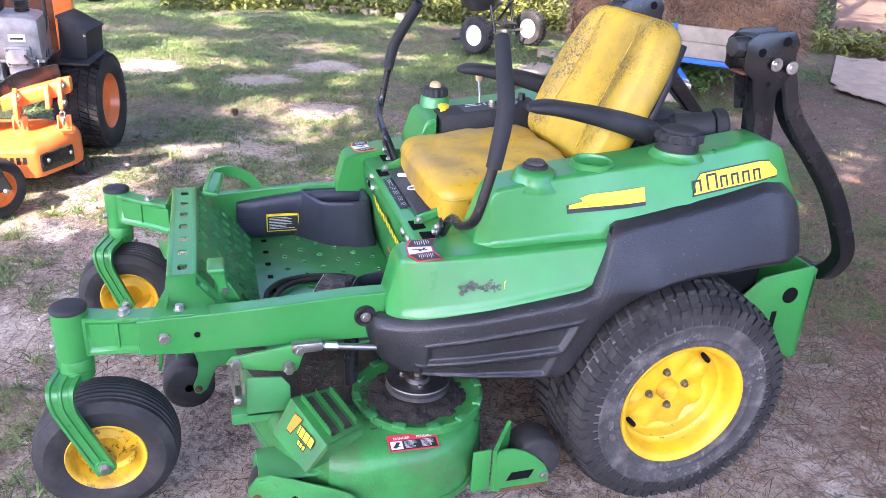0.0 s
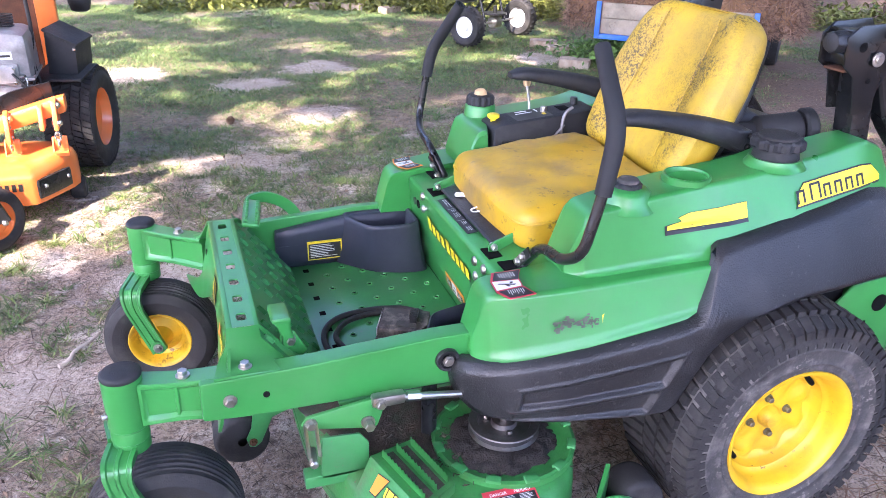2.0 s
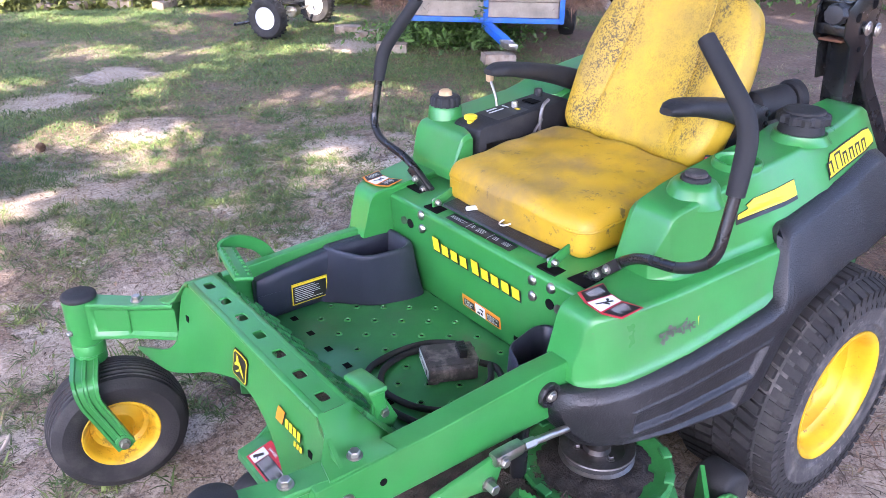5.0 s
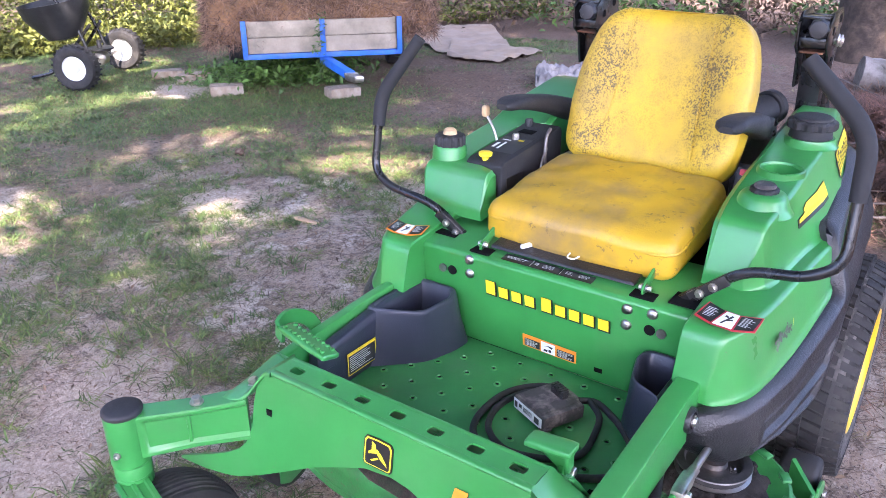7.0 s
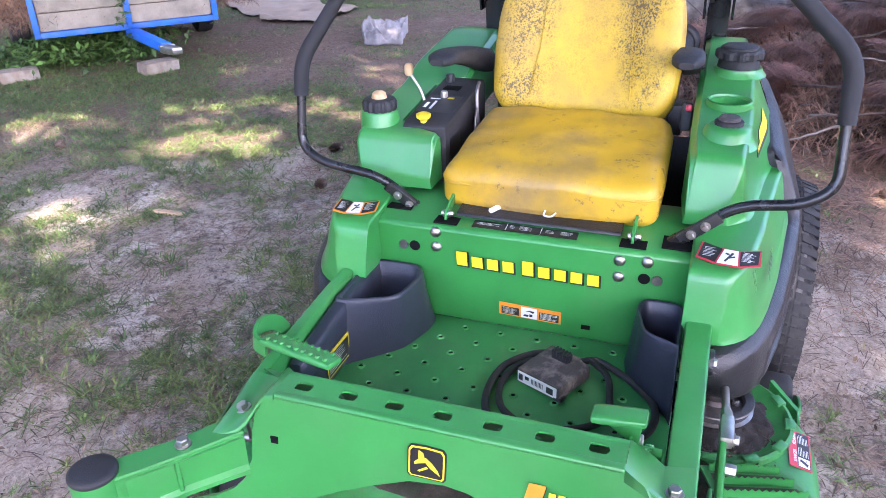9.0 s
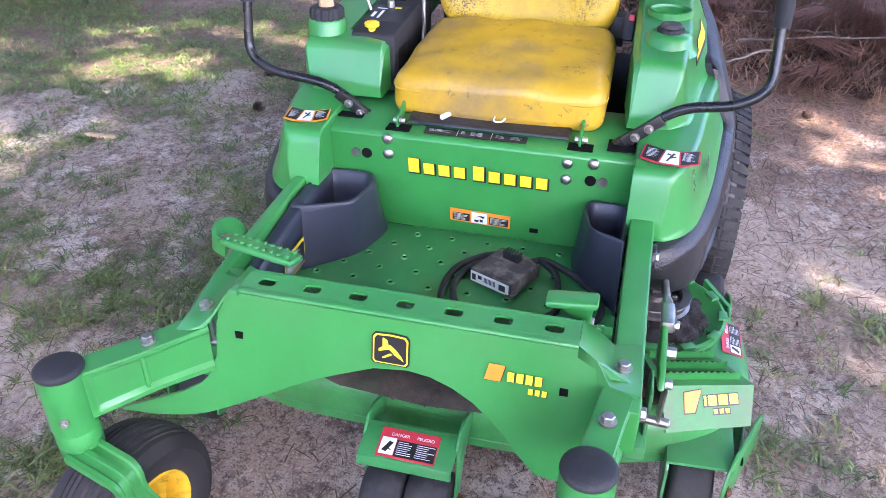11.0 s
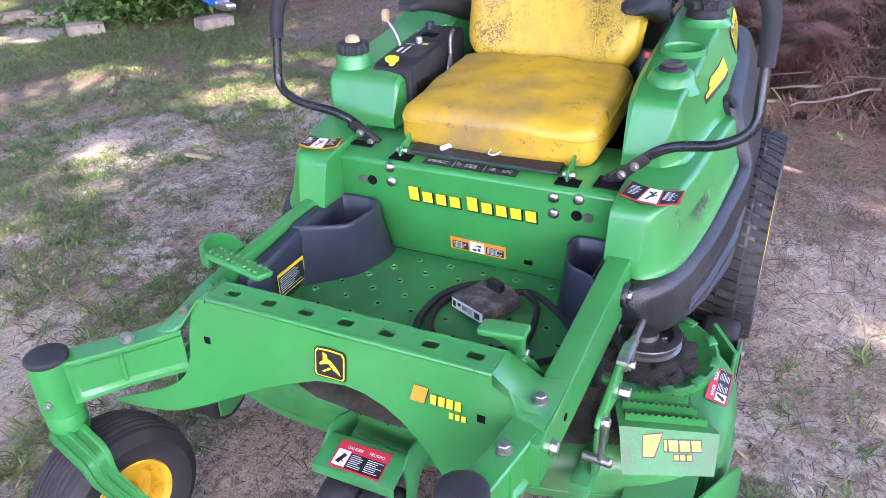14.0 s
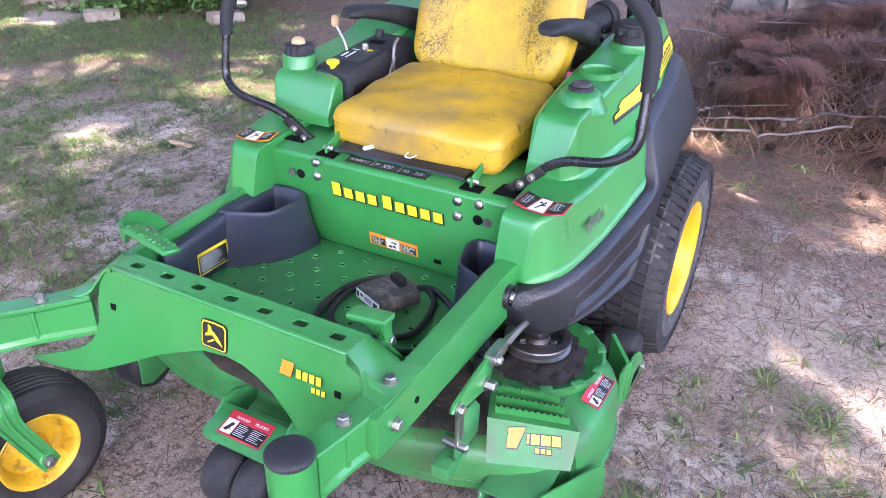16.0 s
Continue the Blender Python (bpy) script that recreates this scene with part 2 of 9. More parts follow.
def lathe(bm, prof, origin, axis, seg=32, arc=None):
    """Profile (radius, along the axis) turned round the axis."""
    d, u, w = frame_of(axis)
    o = Vector(origin)
    rings = []
    for r, h in prof:
        if r < 1e-6:
            rings.append([bm.verts.new(o + d * h)] * seg)
        else:
            rings.append([bm.verts.new(o + d * h + (u * math.cos(2 * math.pi * k / seg) + w * math.sin(2 * math.pi * k / seg)) * r) for k in range(seg)])
    for a, b in zip(rings, rings[1:]):
        for k in range(seg):
            q = []
            for v in (a[k], a[(k + 1) % seg], b[(k + 1) % seg], b[k]):
                if v not in q:
                    q.append(v)
            if len(q) > 2:
                try:
                    bm.faces.new(q)
                except ValueError:
                    pass
    return bm


def cyl(bm, p0, p1, r, r1=None, seg=16, bev=0.0):
    p0, p1 = Vector(p0), Vector(p1)
    ln = (p1 - p0).length
    r1 = r if r1 is None else r1
    b = min(bev, r * 0.9, ln * 0.45)
    prof = [(0, 0), (r - b, 0), (r, b), (r1, ln - b), (r1 - b, ln), (0, ln)] if b else [(0, 0), (r, 0), (r1, ln), (0, ln)]
    return lathe(bm, prof, p0, p1 - p0, seg)


def smooth_path(pts, n=6):
    """Points along a curve through pts (Catmull-Rom)."""
    P = [Vector(p) for p in pts]
    P = [2 * P[0] - P[1]] + P + [2 * P[-1] - P[-2]]
    out = []
    for i in range(1, len(P) - 2):
        for k in range(n):
            t = k / n
            a, b, c, d = P[i - 1], P[i], P[i + 1], P[i + 2]
            out.append(0.5 * (2 * b + (c - a) * t + (2 * a - 5 * b + 4 * c - d) * t * t + (3 * b - a - 3 * c + d) * t ** 3))
    return out + [P[-2]]


def rounded_path(pts, r, n=5):
    """A bent rod's line: straight runs with corners rounded at about r."""
    P = [Vector(p) for p in pts]
    out = [P[0]]
    for a, b, c in zip(P, P[1:], P[2:]):
        k = min(r, (a - b).length * 0.48, (c - b).length * 0.48)
        s, e = b + (a - b).normalized() * k, b + (c - b).normalized() * k
        for i in range(n + 1):
            t = i / n
            out.append((1 - t) ** 2 * s + 2 * t * (1 - t) * b + t * t * e)
    return out + [P[-1]]


def tube(bm, pts, r, seg=10, section=None, cap=True):
    """A rod along pts; r a number or a list; section: a polygon (u, w) in place of a circle."""
    pts = [Vector(p) for p in pts]
    n = len(pts)
    rs = r if isinstance(r, (list, tuple)) else [r] * n
    up = None
    rings = []
    for i, p in enumerate(pts):
        d = (pts[min(i + 1, n - 1)] - pts[max(i - 1, 0)]).normalized()
        if up is None:
            up = frame_of(d)[1]
        up = (up - d * up.dot(d)).normalized()
        w = d.cross(up)
        if section:
            rings.append([bm.verts.new(p + up * a + w * b) for a, b in section])
        else:
            rings.append([bm.verts.new(p + (up * math.cos(2 * math.pi * k / seg) + w * math.sin(2 * math.pi * k / seg)) * rs[i]) for k in range(seg)])
    m = len(rings[0])
    for a, b in zip(rings, rings[1:]):
        for k in range(m):
            bm.faces.new((a[k], a[(k + 1) % m], b[(k + 1) % m], b[k]))
    if cap:
        bm.faces.new(rings[0][::-1])
        bm.faces.new(rings[-1])
    return bm


def loft(bm, rings, cap=True):
    """Skins closed rings of places, one after another."""
    vs = [[bm.verts.new(p) for p in ring] for ring in rings]
    m = len(vs[0])
    for a, b in zip(vs, vs[1:]):
        for k in range(m):
            bm.faces.new((a[k], a[(k + 1) % m], b[(k + 1) % m], b[k]))
    if cap:
        bm.faces.new(vs[0][::-1])
        bm.faces.new(vs[-1])
    return bm


def lerp_table(tab, x):
    """Value at x from rows (x, value), straight between them."""
    if x <= tab[0][0]:
        return tab[0][1]
    for (a, p), (b, q) in zip(tab, tab[1:]):
        if x <= b:
            return p + (q - p) * (x - a) / (b - a)
    return tab[-1][1]


def bolt(parent, p, axis, r=0.011, h=0.009, washer=True, name="bolt", mat=None):
    """A hexagon head with its washer."""
    r, h = r * 0.84, h * 0.9
    bm = bmesh.new()
    d = Vector(axis).normalized()
    if washer:
        cyl(bm, p, Vector(p) + d * 0.003, r * 1.35, seg=18)
    cyl(bm, Vector(p) + d * (0.002 if washer else -0.002), Vector(p) + d * (h + 0.003), r, seg=6, bev=0.0015)
    return part(name, bm, mat or STEEL, parent, smooth=25)


def carriage(parent, p, axis, r=0.012):
    """A domed bolt head."""
    bm = bmesh.new()
    lathe(bm, [(r, -0.001), (r * 0.92, r * 0.28), (r * 0.6, r * 0.5), (0, r * 0.6)], p, axis, 18)
    return part("bolt", bm, STEEL, parent, smooth=60)


def holed(bm, o, U, V, nu, nv, cu, cv, hu, hv, depth, skip=None, seg=12, shift=0.0, power=3.0):
    """A sheet of nu x nv cells, each with a rounded hole whose rim turns down by depth."""
    o, U, V = Vector(o), Vector(U).normalized(), Vector(V).normalized()
    N = U.cross(V)
    for i in range(nu):
        for j in range(nv):
            c = o + U * (i + 0.5) * cu + V * (j + 0.5) * cv
            s = shift * (1 if j % 2 else -1)
            ang = [2 * math.pi * k / seg + math.pi / 4 for k in range(seg)]
            outer = []
            for a in ang:
                x, y = math.cos(a), math.sin(a)
                k = 1 / max(abs(x), abs(y))
                outer.append(bm.verts.new(c + U * x * k * cu / 2 + V * y * k * cv / 2))
            if skip and skip(i, j):
                bm.faces.new(outer)
                continue
            inner, low = [], []
            for a in ang:
                x, y = math.cos(a), math.sin(a)
                k = 1 / (abs(x) ** power + abs(y) ** power) ** (1 / power)
                q = c + U * (x * k * hu / 2 + s) + V * y * k * hv / 2
                inner.append(bm.verts.new(q))
                low.append(bm.verts.new(q - N * depth))
            for k in range(seg):
                e = (k + 1) % seg
                bm.faces.new((outer[k], outer[e], inner[e], inner[k]))
                bm.faces.new((inner[k], inner[e], low[e], low[k]))
    bmesh.ops.remove_doubles(bm, verts=bm.verts, dist=0.0004)
    return bm


def sign_plate(parent, name, o, U, V, w, h, mat, items=(), label="", thick=0.0012, corner=0.0, f=None):
    """A thin label at o, w along U and h along V; items: (u0, v0, u1, v1, material) bars laid on it, in parts of w and h."""
    o, U, V = Vector(o), Vector(U).normalized(), Vector(V).normalized()
    V = (V - U * V.dot(U)).normalized()
    N = U.cross(V)

    def sheet(nm, poly, lift, mt, par, lab=""):
        bm = bmesh.new()
        pts = [o + U * a * w + V * b * h for a, b in poly]
        lo = [bm.verts.new(p + N * (lift - thick)) for p in pts]
        hi = [bm.verts.new(p + N * lift) for p in pts]
        n = len(poly)
        bm.faces.new(hi)
        bm.faces.new(lo[::-1])
        for i in range(n):
            bm.faces.new((lo[i], lo[(i + 1) % n], hi[(i + 1) % n], hi[i]))
        return part(nm, bm, mt, par, lab, smooth=0)
    base = sheet(name, f or [(0, 0), (1, 0), (1, 1), (0, 1)], 0.001, mat, parent, label)
    groups = {}
    for it in items:
        groups.setdefault(it[-1].name, []).append(it)
    for key, its in groups.items():
        mt = its[0][-1]
        many = len(its) > 3
        bm = bmesh.new()
        for k, it in enumerate(its):
            if k and not many:
                part("print", bm, mt, base, smooth=0)
                bm = bmesh.new()
            poly = it[0] if isinstance(it[0], (list, tuple)) else [(it[0], it[1]), (it[2], it[1]), (it[2], it[3]), (it[0], it[3])]
            lift = 0.0015 + {"decal_black": 0.0, "decal_ink": 0.0010}.get(mt.name, 0.0005)
            bm.faces.new([bm.verts.new(o + U * a * w + V * b * h + N * lift) for a, b in poly])
        tagged(part("small_print" if many else "print", bm, mt, base, smooth=0), kind="stuff" if many else "")
    return base


def words(text, o, U, V, size, mat, parent, name="lettering"):
    """Readable words in the built-in font, flat on a surface."""
    cu = bpy.data.curves.new(name, "FONT")
    cu.body, cu.size, cu.extrude = text, size, 0.0002
    tmp = bpy.data.objects.new(name, cu)
    scene.collection.objects.link(tmp)
    me = bpy.data.meshes.new_from_object(tmp.evaluated_get(bpy.context.evaluated_depsgraph_get()))
    bpy.data.objects.remove(tmp)
    me.materials.clear()
    me.materials.append(mat)
    U, V = Vector(U).normalized(), Vector(V).normalized()
    V = (V - U * V.dot(U)).normalized()
    N = U.cross(V)
    m = Matrix((U, V, N)).transposed().to_4x4()
    m.translation = Vector(o) + N * 0.0026
    me.transform(m)
    ob = new(name, me)
    place(ob, parent)
    return ob


def text_rows(u0, v0, u1, v1, n, mat, seed=0, fill=0.55):
    """Unreadable small print as bars."""
    rnd = random.Random(seed)
    out = []
    for i in range(n):
        a = v1 - (v1 - v0) * (i + 0.2) / n
        out.append((u0, a - (v1 - v0) * fill / n, u0 + (u1 - u0) * rnd.uniform(0.6, 1.0), a, mat))
    return out


# ---- the green mower: x to its rear, y to its right, about y = 0; moved to its place at the end ----
mower = thing("riding_mower", 0, 0, 0, "green zero-turn riding mower with stained yellow seat on bare ground", "riding mower")

# frame rails
for s in (-1, 1):
    bm = bmesh.new()
    front = -0.19 if s < 0 else -0.012
    prism(bm, ([(front, 0.446), (-0.10, 0.440)] if s < 0 else [(front, 0.439)]) + [(0.36, 0.435), (0.9, 0.40), (0.9, 0.50), (0.42, 0.556), (0.30, 0.556), (0.05, 0.541), (front, 0.535)],
          "y", s * 0.403, s * (0.353 if s < 0 else 0.376), bev=0.006)
    rail = part("frame_rail", bm, GREEN, mower, flat=True)
    if s < 0:
        bolt(rail, (-0.134, s * 0.403, 0.487), (0, s, 0), 0.0125, 0.010)
    # dark disc painted as the hole's shade, nothing is drilled
    bm = bmesh.new()
    cyl(bm, (-0.062, s * 0.402, 0.489), (-0.062, s * 0.405, 0.489), 0.007, seg=14)
    part("hole", bm, DARK, rail)
    if s < 0:
        bm = bmesh.new()
        lathe(bm, [(0.0, 0.004), (0.018, 0.004), (0.019, 0.010), (0.025, 0.011), (0.027, 0.008), (0.027, 0.0), (0.0, 0.0)], (0.325, -0.403, 0.5), (0, -1, 0), 28)
        lug = part("pivot_lug", bm, PLASTIC, rail)
        bolt(lug, (0.325, -0.412, 0.5), (0, -1, 0), 0.0115, 0.006)

# front cross member: face with an arch, a top strip with slots, a perforated slope, shoulders at its ends
def face_x(z, v=0.0):
    return -0.118 - (0.588 - z) * 0.17 - max(0.0, abs(v) - 0.24) * 0.05

edge_low = [(0.519, 0.327), (0.455, 0.321), (0.407, 0.323), (0.384, 0.326), (0.36, 0.332), (0.335, 0.342), (0.313, 0.352), (0.285, 0.366), (0.26, 0.379), (0.237, 0.391), (0.20, 0.412), (0.164, 0.431), (0.107, 0.456), (0.04, 0.482), (-0.02, 0.489), (-0.06, 0.484),
            (-0.1, 0.470), (-0.135, 0.450), (-0.167, 0.424), (-0.195, 0.395), (-0.217, 0.367), (-0.25, 0.333), (-0.29, 0.330), (-0.32, 0.37), (-0.338, 0.43), (-0.36, 0.47), (-0.392, 0.49)]
edge_top = [(0.519, 0.332), (0.46, 0.352), (0.407, 0.371), (0.37, 0.392), (0.35, 0.413), (0.334, 0.456), (0.332, 0.508), (0.325, 0.547), (0.304, 0.588), (0.27, 0.588), (0.20, 0.588), (0.164, 0.588), (0.107, 0.588), (0.04, 0.588), (-0.02, 0.588), (-0.06, 0.588),
            (-0.1, 0.588), (-0.135, 0.588), (-0.167, 0.588), (-0.195, 0.588), (-0.217, 0.588), (-0.25, 0.588), (-0.29, 0.588), (-0.315, 0.576), (-0.338, 0.563), (-0.36, 0.552), (-0.392, 0.538)]
bm = bmesh.new()
for off in (0.0, 0.007):
    prev = None
    for (v0, z0), (v1, z1) in zip(edge_low, edge_top):
        col = []
        for k in range(9):
            t = k / 8
            v, z = v0 + (v1 - v0) * t, z0 + (z1 - z0) * t
            flare = -0.05 * max(0.0, (v - 0.33) / 0.1) ** 1.3 * 0.2
            col.append(bm.verts.new((face_x(z, v) + off + flare, v, z)))
        if prev:
            for k in range(8):
                bm.faces.new((prev[k], col[k], col[k + 1], prev[k + 1]))
        prev = col
n2 = len(bm.verts) // 2
bm.verts.ensure_lookup_table()
for i in range(len(edge_low) - 1):
    for k in (0, 8):
        a, b = bm.verts[i * 9 + k], bm.verts[(i + 1) * 9 + k]
        c, d = bm.verts[n2 + (i + 1) * 9 + k], bm.verts[n2 + i * 9 + k]
        bm.faces.new((a, b, c, d))
cross = part("front_cross_member", bm, GREEN, mower, smooth=50, flat=True)
bm = bmesh.new()
W = 0.585
holed(bm, (-0.112, -0.297, 0.592), (0, 1, 0), (-1, 0, 0), 7, 1, W / 7, 0.046, 0.031, 0.022, 0.004, power=4.5, seg=20)
for v in bm.verts:
    v.co.x += 0.046
top = part("slotted_top", bm, GREEN, cross)
bm = bmesh.new()
box(bm, -0.125, -0.108, -0.30, 0.288, 0.582, 0.5925, bev=0.005, seg=3)
box(bm, -0.069, -0.054, -0.30, 0.288, 0.583, 0.5925, bev=0.005, seg=3)
part("rolled_edge", bm, GREEN, cross)
bm = bmesh.new()
SL = Vector((0.155, 0, -0.193))
holed(bm, (-0.058, -0.345, 0.588), (0, 1, 0), SL, 11, 5, 0.69 / 11, SL.length / 5, 0.014, 0.027, 0.006, shift=0.012, skip=lambda i, j: (i in (3,) and j < 2))
part("perforated_slope", bm, GREEN_DUST, cross)
for s, vv in ((-1, -0.298), (1, 0.288)):
    bm = bmesh.new()
    loft(bm, [[(-0.124, vv, 0.592), (-0.055, vv, 0.592), (0.045, vv, 0.470), (-0.125, vv, 0.470)],
              [(-0.128, vv + s * 0.03, 0.572), (-0.05, vv + s * 0.03, 0.570), (0.04, vv + s * 0.03, 0.470), (-0.128, vv + s * 0.03, 0.470)],
              [(-0.15, s * 0.352, 0.543), (-0.04, s * 0.352, 0.541), (0.03, s * 0.352, 0.470), (-0.15, s * 0.352, 0.470)],
              [(-0.16, s * 0.398, 0.541), (-0.03, s * 0.398, 0.541), (-0.03, s * 0.398, 0.520), (-0.16, s * 0.398, 0.520)]])
    if s > 0:                     # on this side only a lip over the arm's root
        bm.free()
        bm = bmesh.new()
        rings = []
        for v, z, xa, xb in ((0.285, 0.592, -0.124, -0.055), (0.300, 0.590, -0.125, -0.045), (0.312, 0.578, -0.127, -0.035), (0.335, 0.540, -0.142, -0.020), (0.350, 0.526, -0.154, -0.015), (0.372, 0.519, -0.164, -0.012), (0.392, 0.517, -0.165, -0.012), (0.398, 0.512, -0.160, -0.014)):
            back = max(z, 0.537)
            mid = z + (back - z) * 0.25
            rings.append([(xa - 0.004, v, z - 0.010), (xa - 0.003, v, z - 0.003), (xa, v, z), (xa * 0.6 + xb * 0.4, v, mid), (xb, v, back), (xb, v, back - 0.012)])
        loft(bm, rings)
    sh = part("shoulder", bm, GREEN, cross, smooth=85 if s < 0 else 60)
    bolt(sh, (-0.097, -0.371, 0.5405) if s < 0 else (-0.100, 0.368, 0.523), (0, 0, 1) if s < 0 else (-0.12, 0.3, 1), 0.0125, 0.011)
# dark squares stand in for the shade inside the holes
for v, z in ((-0.283, 0.502), (0.289, 0.502)):
    bm = bmesh.new()
    box(bm, face_x(z, v) - 0.0015, face_x(z, v) + 0.004, v - 0.007, v + 0.007, z - 0.007, z + 0.007)
    part("square_hole", bm, DARK, cross)
# badge
FU, FV = (0, -1, 0), (0.17, 0, 0.985)
shield = [(0.06, 0), (0.94, 0), (1, 0.08), (1.0, 0.85), (0.92, 0.97), (0.5, 1.0), (0.08, 0.97), (0, 0.85), (0, 0.08)]
rim = [((a - 0.5) * 0.92 + 0.5, (b - 0.5) * 0.92 + 0.5) for a, b in shield]
fld = [((a - 0.5) * 0.84 + 0.5, (b - 0.5) * 0.84 + 0.5) for a, b in shield]
bx = face_x(0.495) - 0.002
badge = sign_plate(cross, "badge", (bx, 0.043, 0.496), FU, FV, 0.067, 0.061, DECAL_K, [(rim, DECAL_Y)], "black and yellow badge", f=shield)
bm = bmesh.new()
o, U, V = Vector((bx - 0.0018, 0.043, 0.496)), Vector(FU), Vector(FV).normalized()
bm.faces.new([bm.verts.new(o + U * a * 0.067 + V * b * 0.061 - Vector((0.0008, 0, 0))) for a, b in fld])
part("field", bm, DECAL_K, badge, smooth=0)
bm = bmesh.new()
for poly in ([(0.2, 0.42), (0.48, 0.52), (0.62, 0.36), (0.86, 0.2), (0.8, 0.34), (0.66, 0.52), (0.5, 0.66), (0.34, 0.62), (0.2, 0.5)],
             [(0.3, 0.6), (0.46, 0.62), (0.42, 0.8), (0.3, 0.86)], [(0.5, 0.4), (0.56, 0.36), (0.34, 0.22), (0.28, 0.24)]):
    bm.faces.new([bm.verts.new(o + U * a * 0.067 + V * b * 0.061 - Vector((0.0018, 0, 0))) for a, b in poly])
part("emblem", bm, DECAL_Y, badge, smooth=0)
# model marks
mx = face_x(0.478) - 0.0025
items = [([(0.02, 0.45), (0.26, 0.45), (0.32, 1.0), (0.08, 1.0)], DECAL_O)]
items += [([(0.36 + k * 0.135, 0.5), (0.46 + k * 0.135, 0.5), (0.46 + k * 0.135, 0.82), (0.36 + k * 0.135, 0.82)], DECAL_Y) for k in range(4)]
items += [([(0.68 + k * 0.1, 0.18), (0.75 + k * 0.1, 0.18), (0.75 + k * 0.1, 0.38), (0.68 + k * 0.1, 0.38)], DECAL_Y) for k in range(3)]
base = [([(a + 0.012, b - 0.03) for a, b in it[0]], DECAL_K) for it in items]
for nm, its, lift in (("mark_edge", base, 0.001), ("model_mark", items, 0.0022)):
    for poly, mt in its:
        bm = bmesh.new()
        bm.faces.new([bm.verts.new(Vector((mx - lift, -0.150, 0.478)) + U * a * 0.112 + V * b * 0.056) for a, b in poly])
        part(nm, bm, mt, cross, smooth=0)

# foot platform with pressed nubs
bm = bmesh.new()
box(bm, 0.095, 0.492, -0.35, 0.35, 0.388, 0.396, bev=0.002)
platform = part("foot_platform", bm, GREEN_DUST, mower)
bm, bmh, nub = bmesh.new(), bmesh.new(), None
for i in range(7):
    for j in range(8):
        x, v = 0.135 + i * 0.053, -0.295 + j * 0.086 + (0.043 if i % 2 else 0)
        if v < 0.33 and x < 0.47:
            if i == 0:
                box(bmh, x - 0.008, x + 0.008, v - 0.010, v + 0.010, 0.3965, 0.3972)
                part("drain_slot", bmh, DARK, platform)
                bmh = bmesh.new()
            elif nub is None:
                lathe(bm, [(0.0105, -0.0008), (0.0080, 0.0030), (0.0064, 0.0034), (0.0050, 0.0006), (0, 0.0006)], (0, 0, 0), (0, 0, 1), 14)
                nub = part("nub", bm, GREEN, platform, smooth=60, m=pose(x, v, 0.396))
                # black centre disc paints the shade in the nub's hollow
                nub.data.materials.append(DARK)
                for f in nub.data.polygons:
                    f.material_index = 1 if len(f.vertices) == 3 else 0
            else:
                same(nub, platform, pose(x, v, 0.396))
bmh.free()

# panel under the seat
bm = bmesh.new()
prism(bm, [(0.492, 0.395), (0.484, 0.46), (0.467, 0.560), (0.460, 0.640), (0.468, 0.648), (0.56, 0.660), (0.70, 0.66), (0.70, 0.40)], "y", -0.352, 0.352, bev=0.004)
panel = part("seat_panel", bm, GREEN, mower)
def panel_x(z):
    return lerp_table([(0.395, 0.492), (0.46, 0.484), (0.56, 0.467), (0.64, 0.460)], z)
PV = (panel_x(0.62) - panel_x(0.5), 0, 0.12)
for v, z in ((0.205, 0.635), (0.205, 0.597), (-0.205, 0.625), (-0.205, 0.585), (-0.262, 0.63)):
    carriage(panel, (panel_x(z) - 0.001, v, z), (-1, 0, 0.1), 0.0125)
for s in (-1, 1):
    for v, r, mt in ((0.258, 0.0125, DARK), (0.285, 0.011, STEEL_DARK)):
        bm = bmesh.new()
        z = 0.592 if s > 0 else 0.588
        cyl(bm, (panel_x(z) - (0.002 if mt is DARK else 0.005), s * v, z), (panel_x(z) + 0.01, s * v, z), r, seg=18)
        part("panel_hole" if mt is DARK else "panel_bolt", bm, mt, panel)
# a row of yellow marks with a dark edge
def bars(parent, o, U, V, n, w, h, gap, first=(0,), top=DECAL_Y, under=DECAL_K, drop=0.004, lab=""):
    o, U, V = Vector(o), Vector(U).normalized(), Vector(V).normalized()
    N = U.cross(V).normalized()
    x = 0.0
    for k in range(n):
        bk, by = bmesh.new(), bmesh.new()
        hh = h * (1.3 if k in first else 1.0)
        if k in first and k:
            x += w * 0.35
        for t, dx, dz, e, lift in ((bk, 0.0018, -0.0022, drop * 0.6, 0.0012), (by, 0, 0, 0, 0.0022)):
            q = [(x - e + dx, -e + dz), (x + w + e + dx, -e + dz), (x + w + e + dx, hh + e + dz), (x - e + dx, hh + e + dz)]
            t.faces.new([t.verts.new(o + U * a + V * b + N * lift) for a, b in q])
        x += w + gap
        part("mark_edge", bk, under, parent, smooth=0)
        part("mark", by, top, parent, lab, smooth=0)
bars(panel, (panel_x(0.555) - 0.001, 0.157, 0.557), (0, -1, -0.015), (-0.17, 0, 1), 9, 0.0255, 0.030, 0.0105, first=(0, 4))
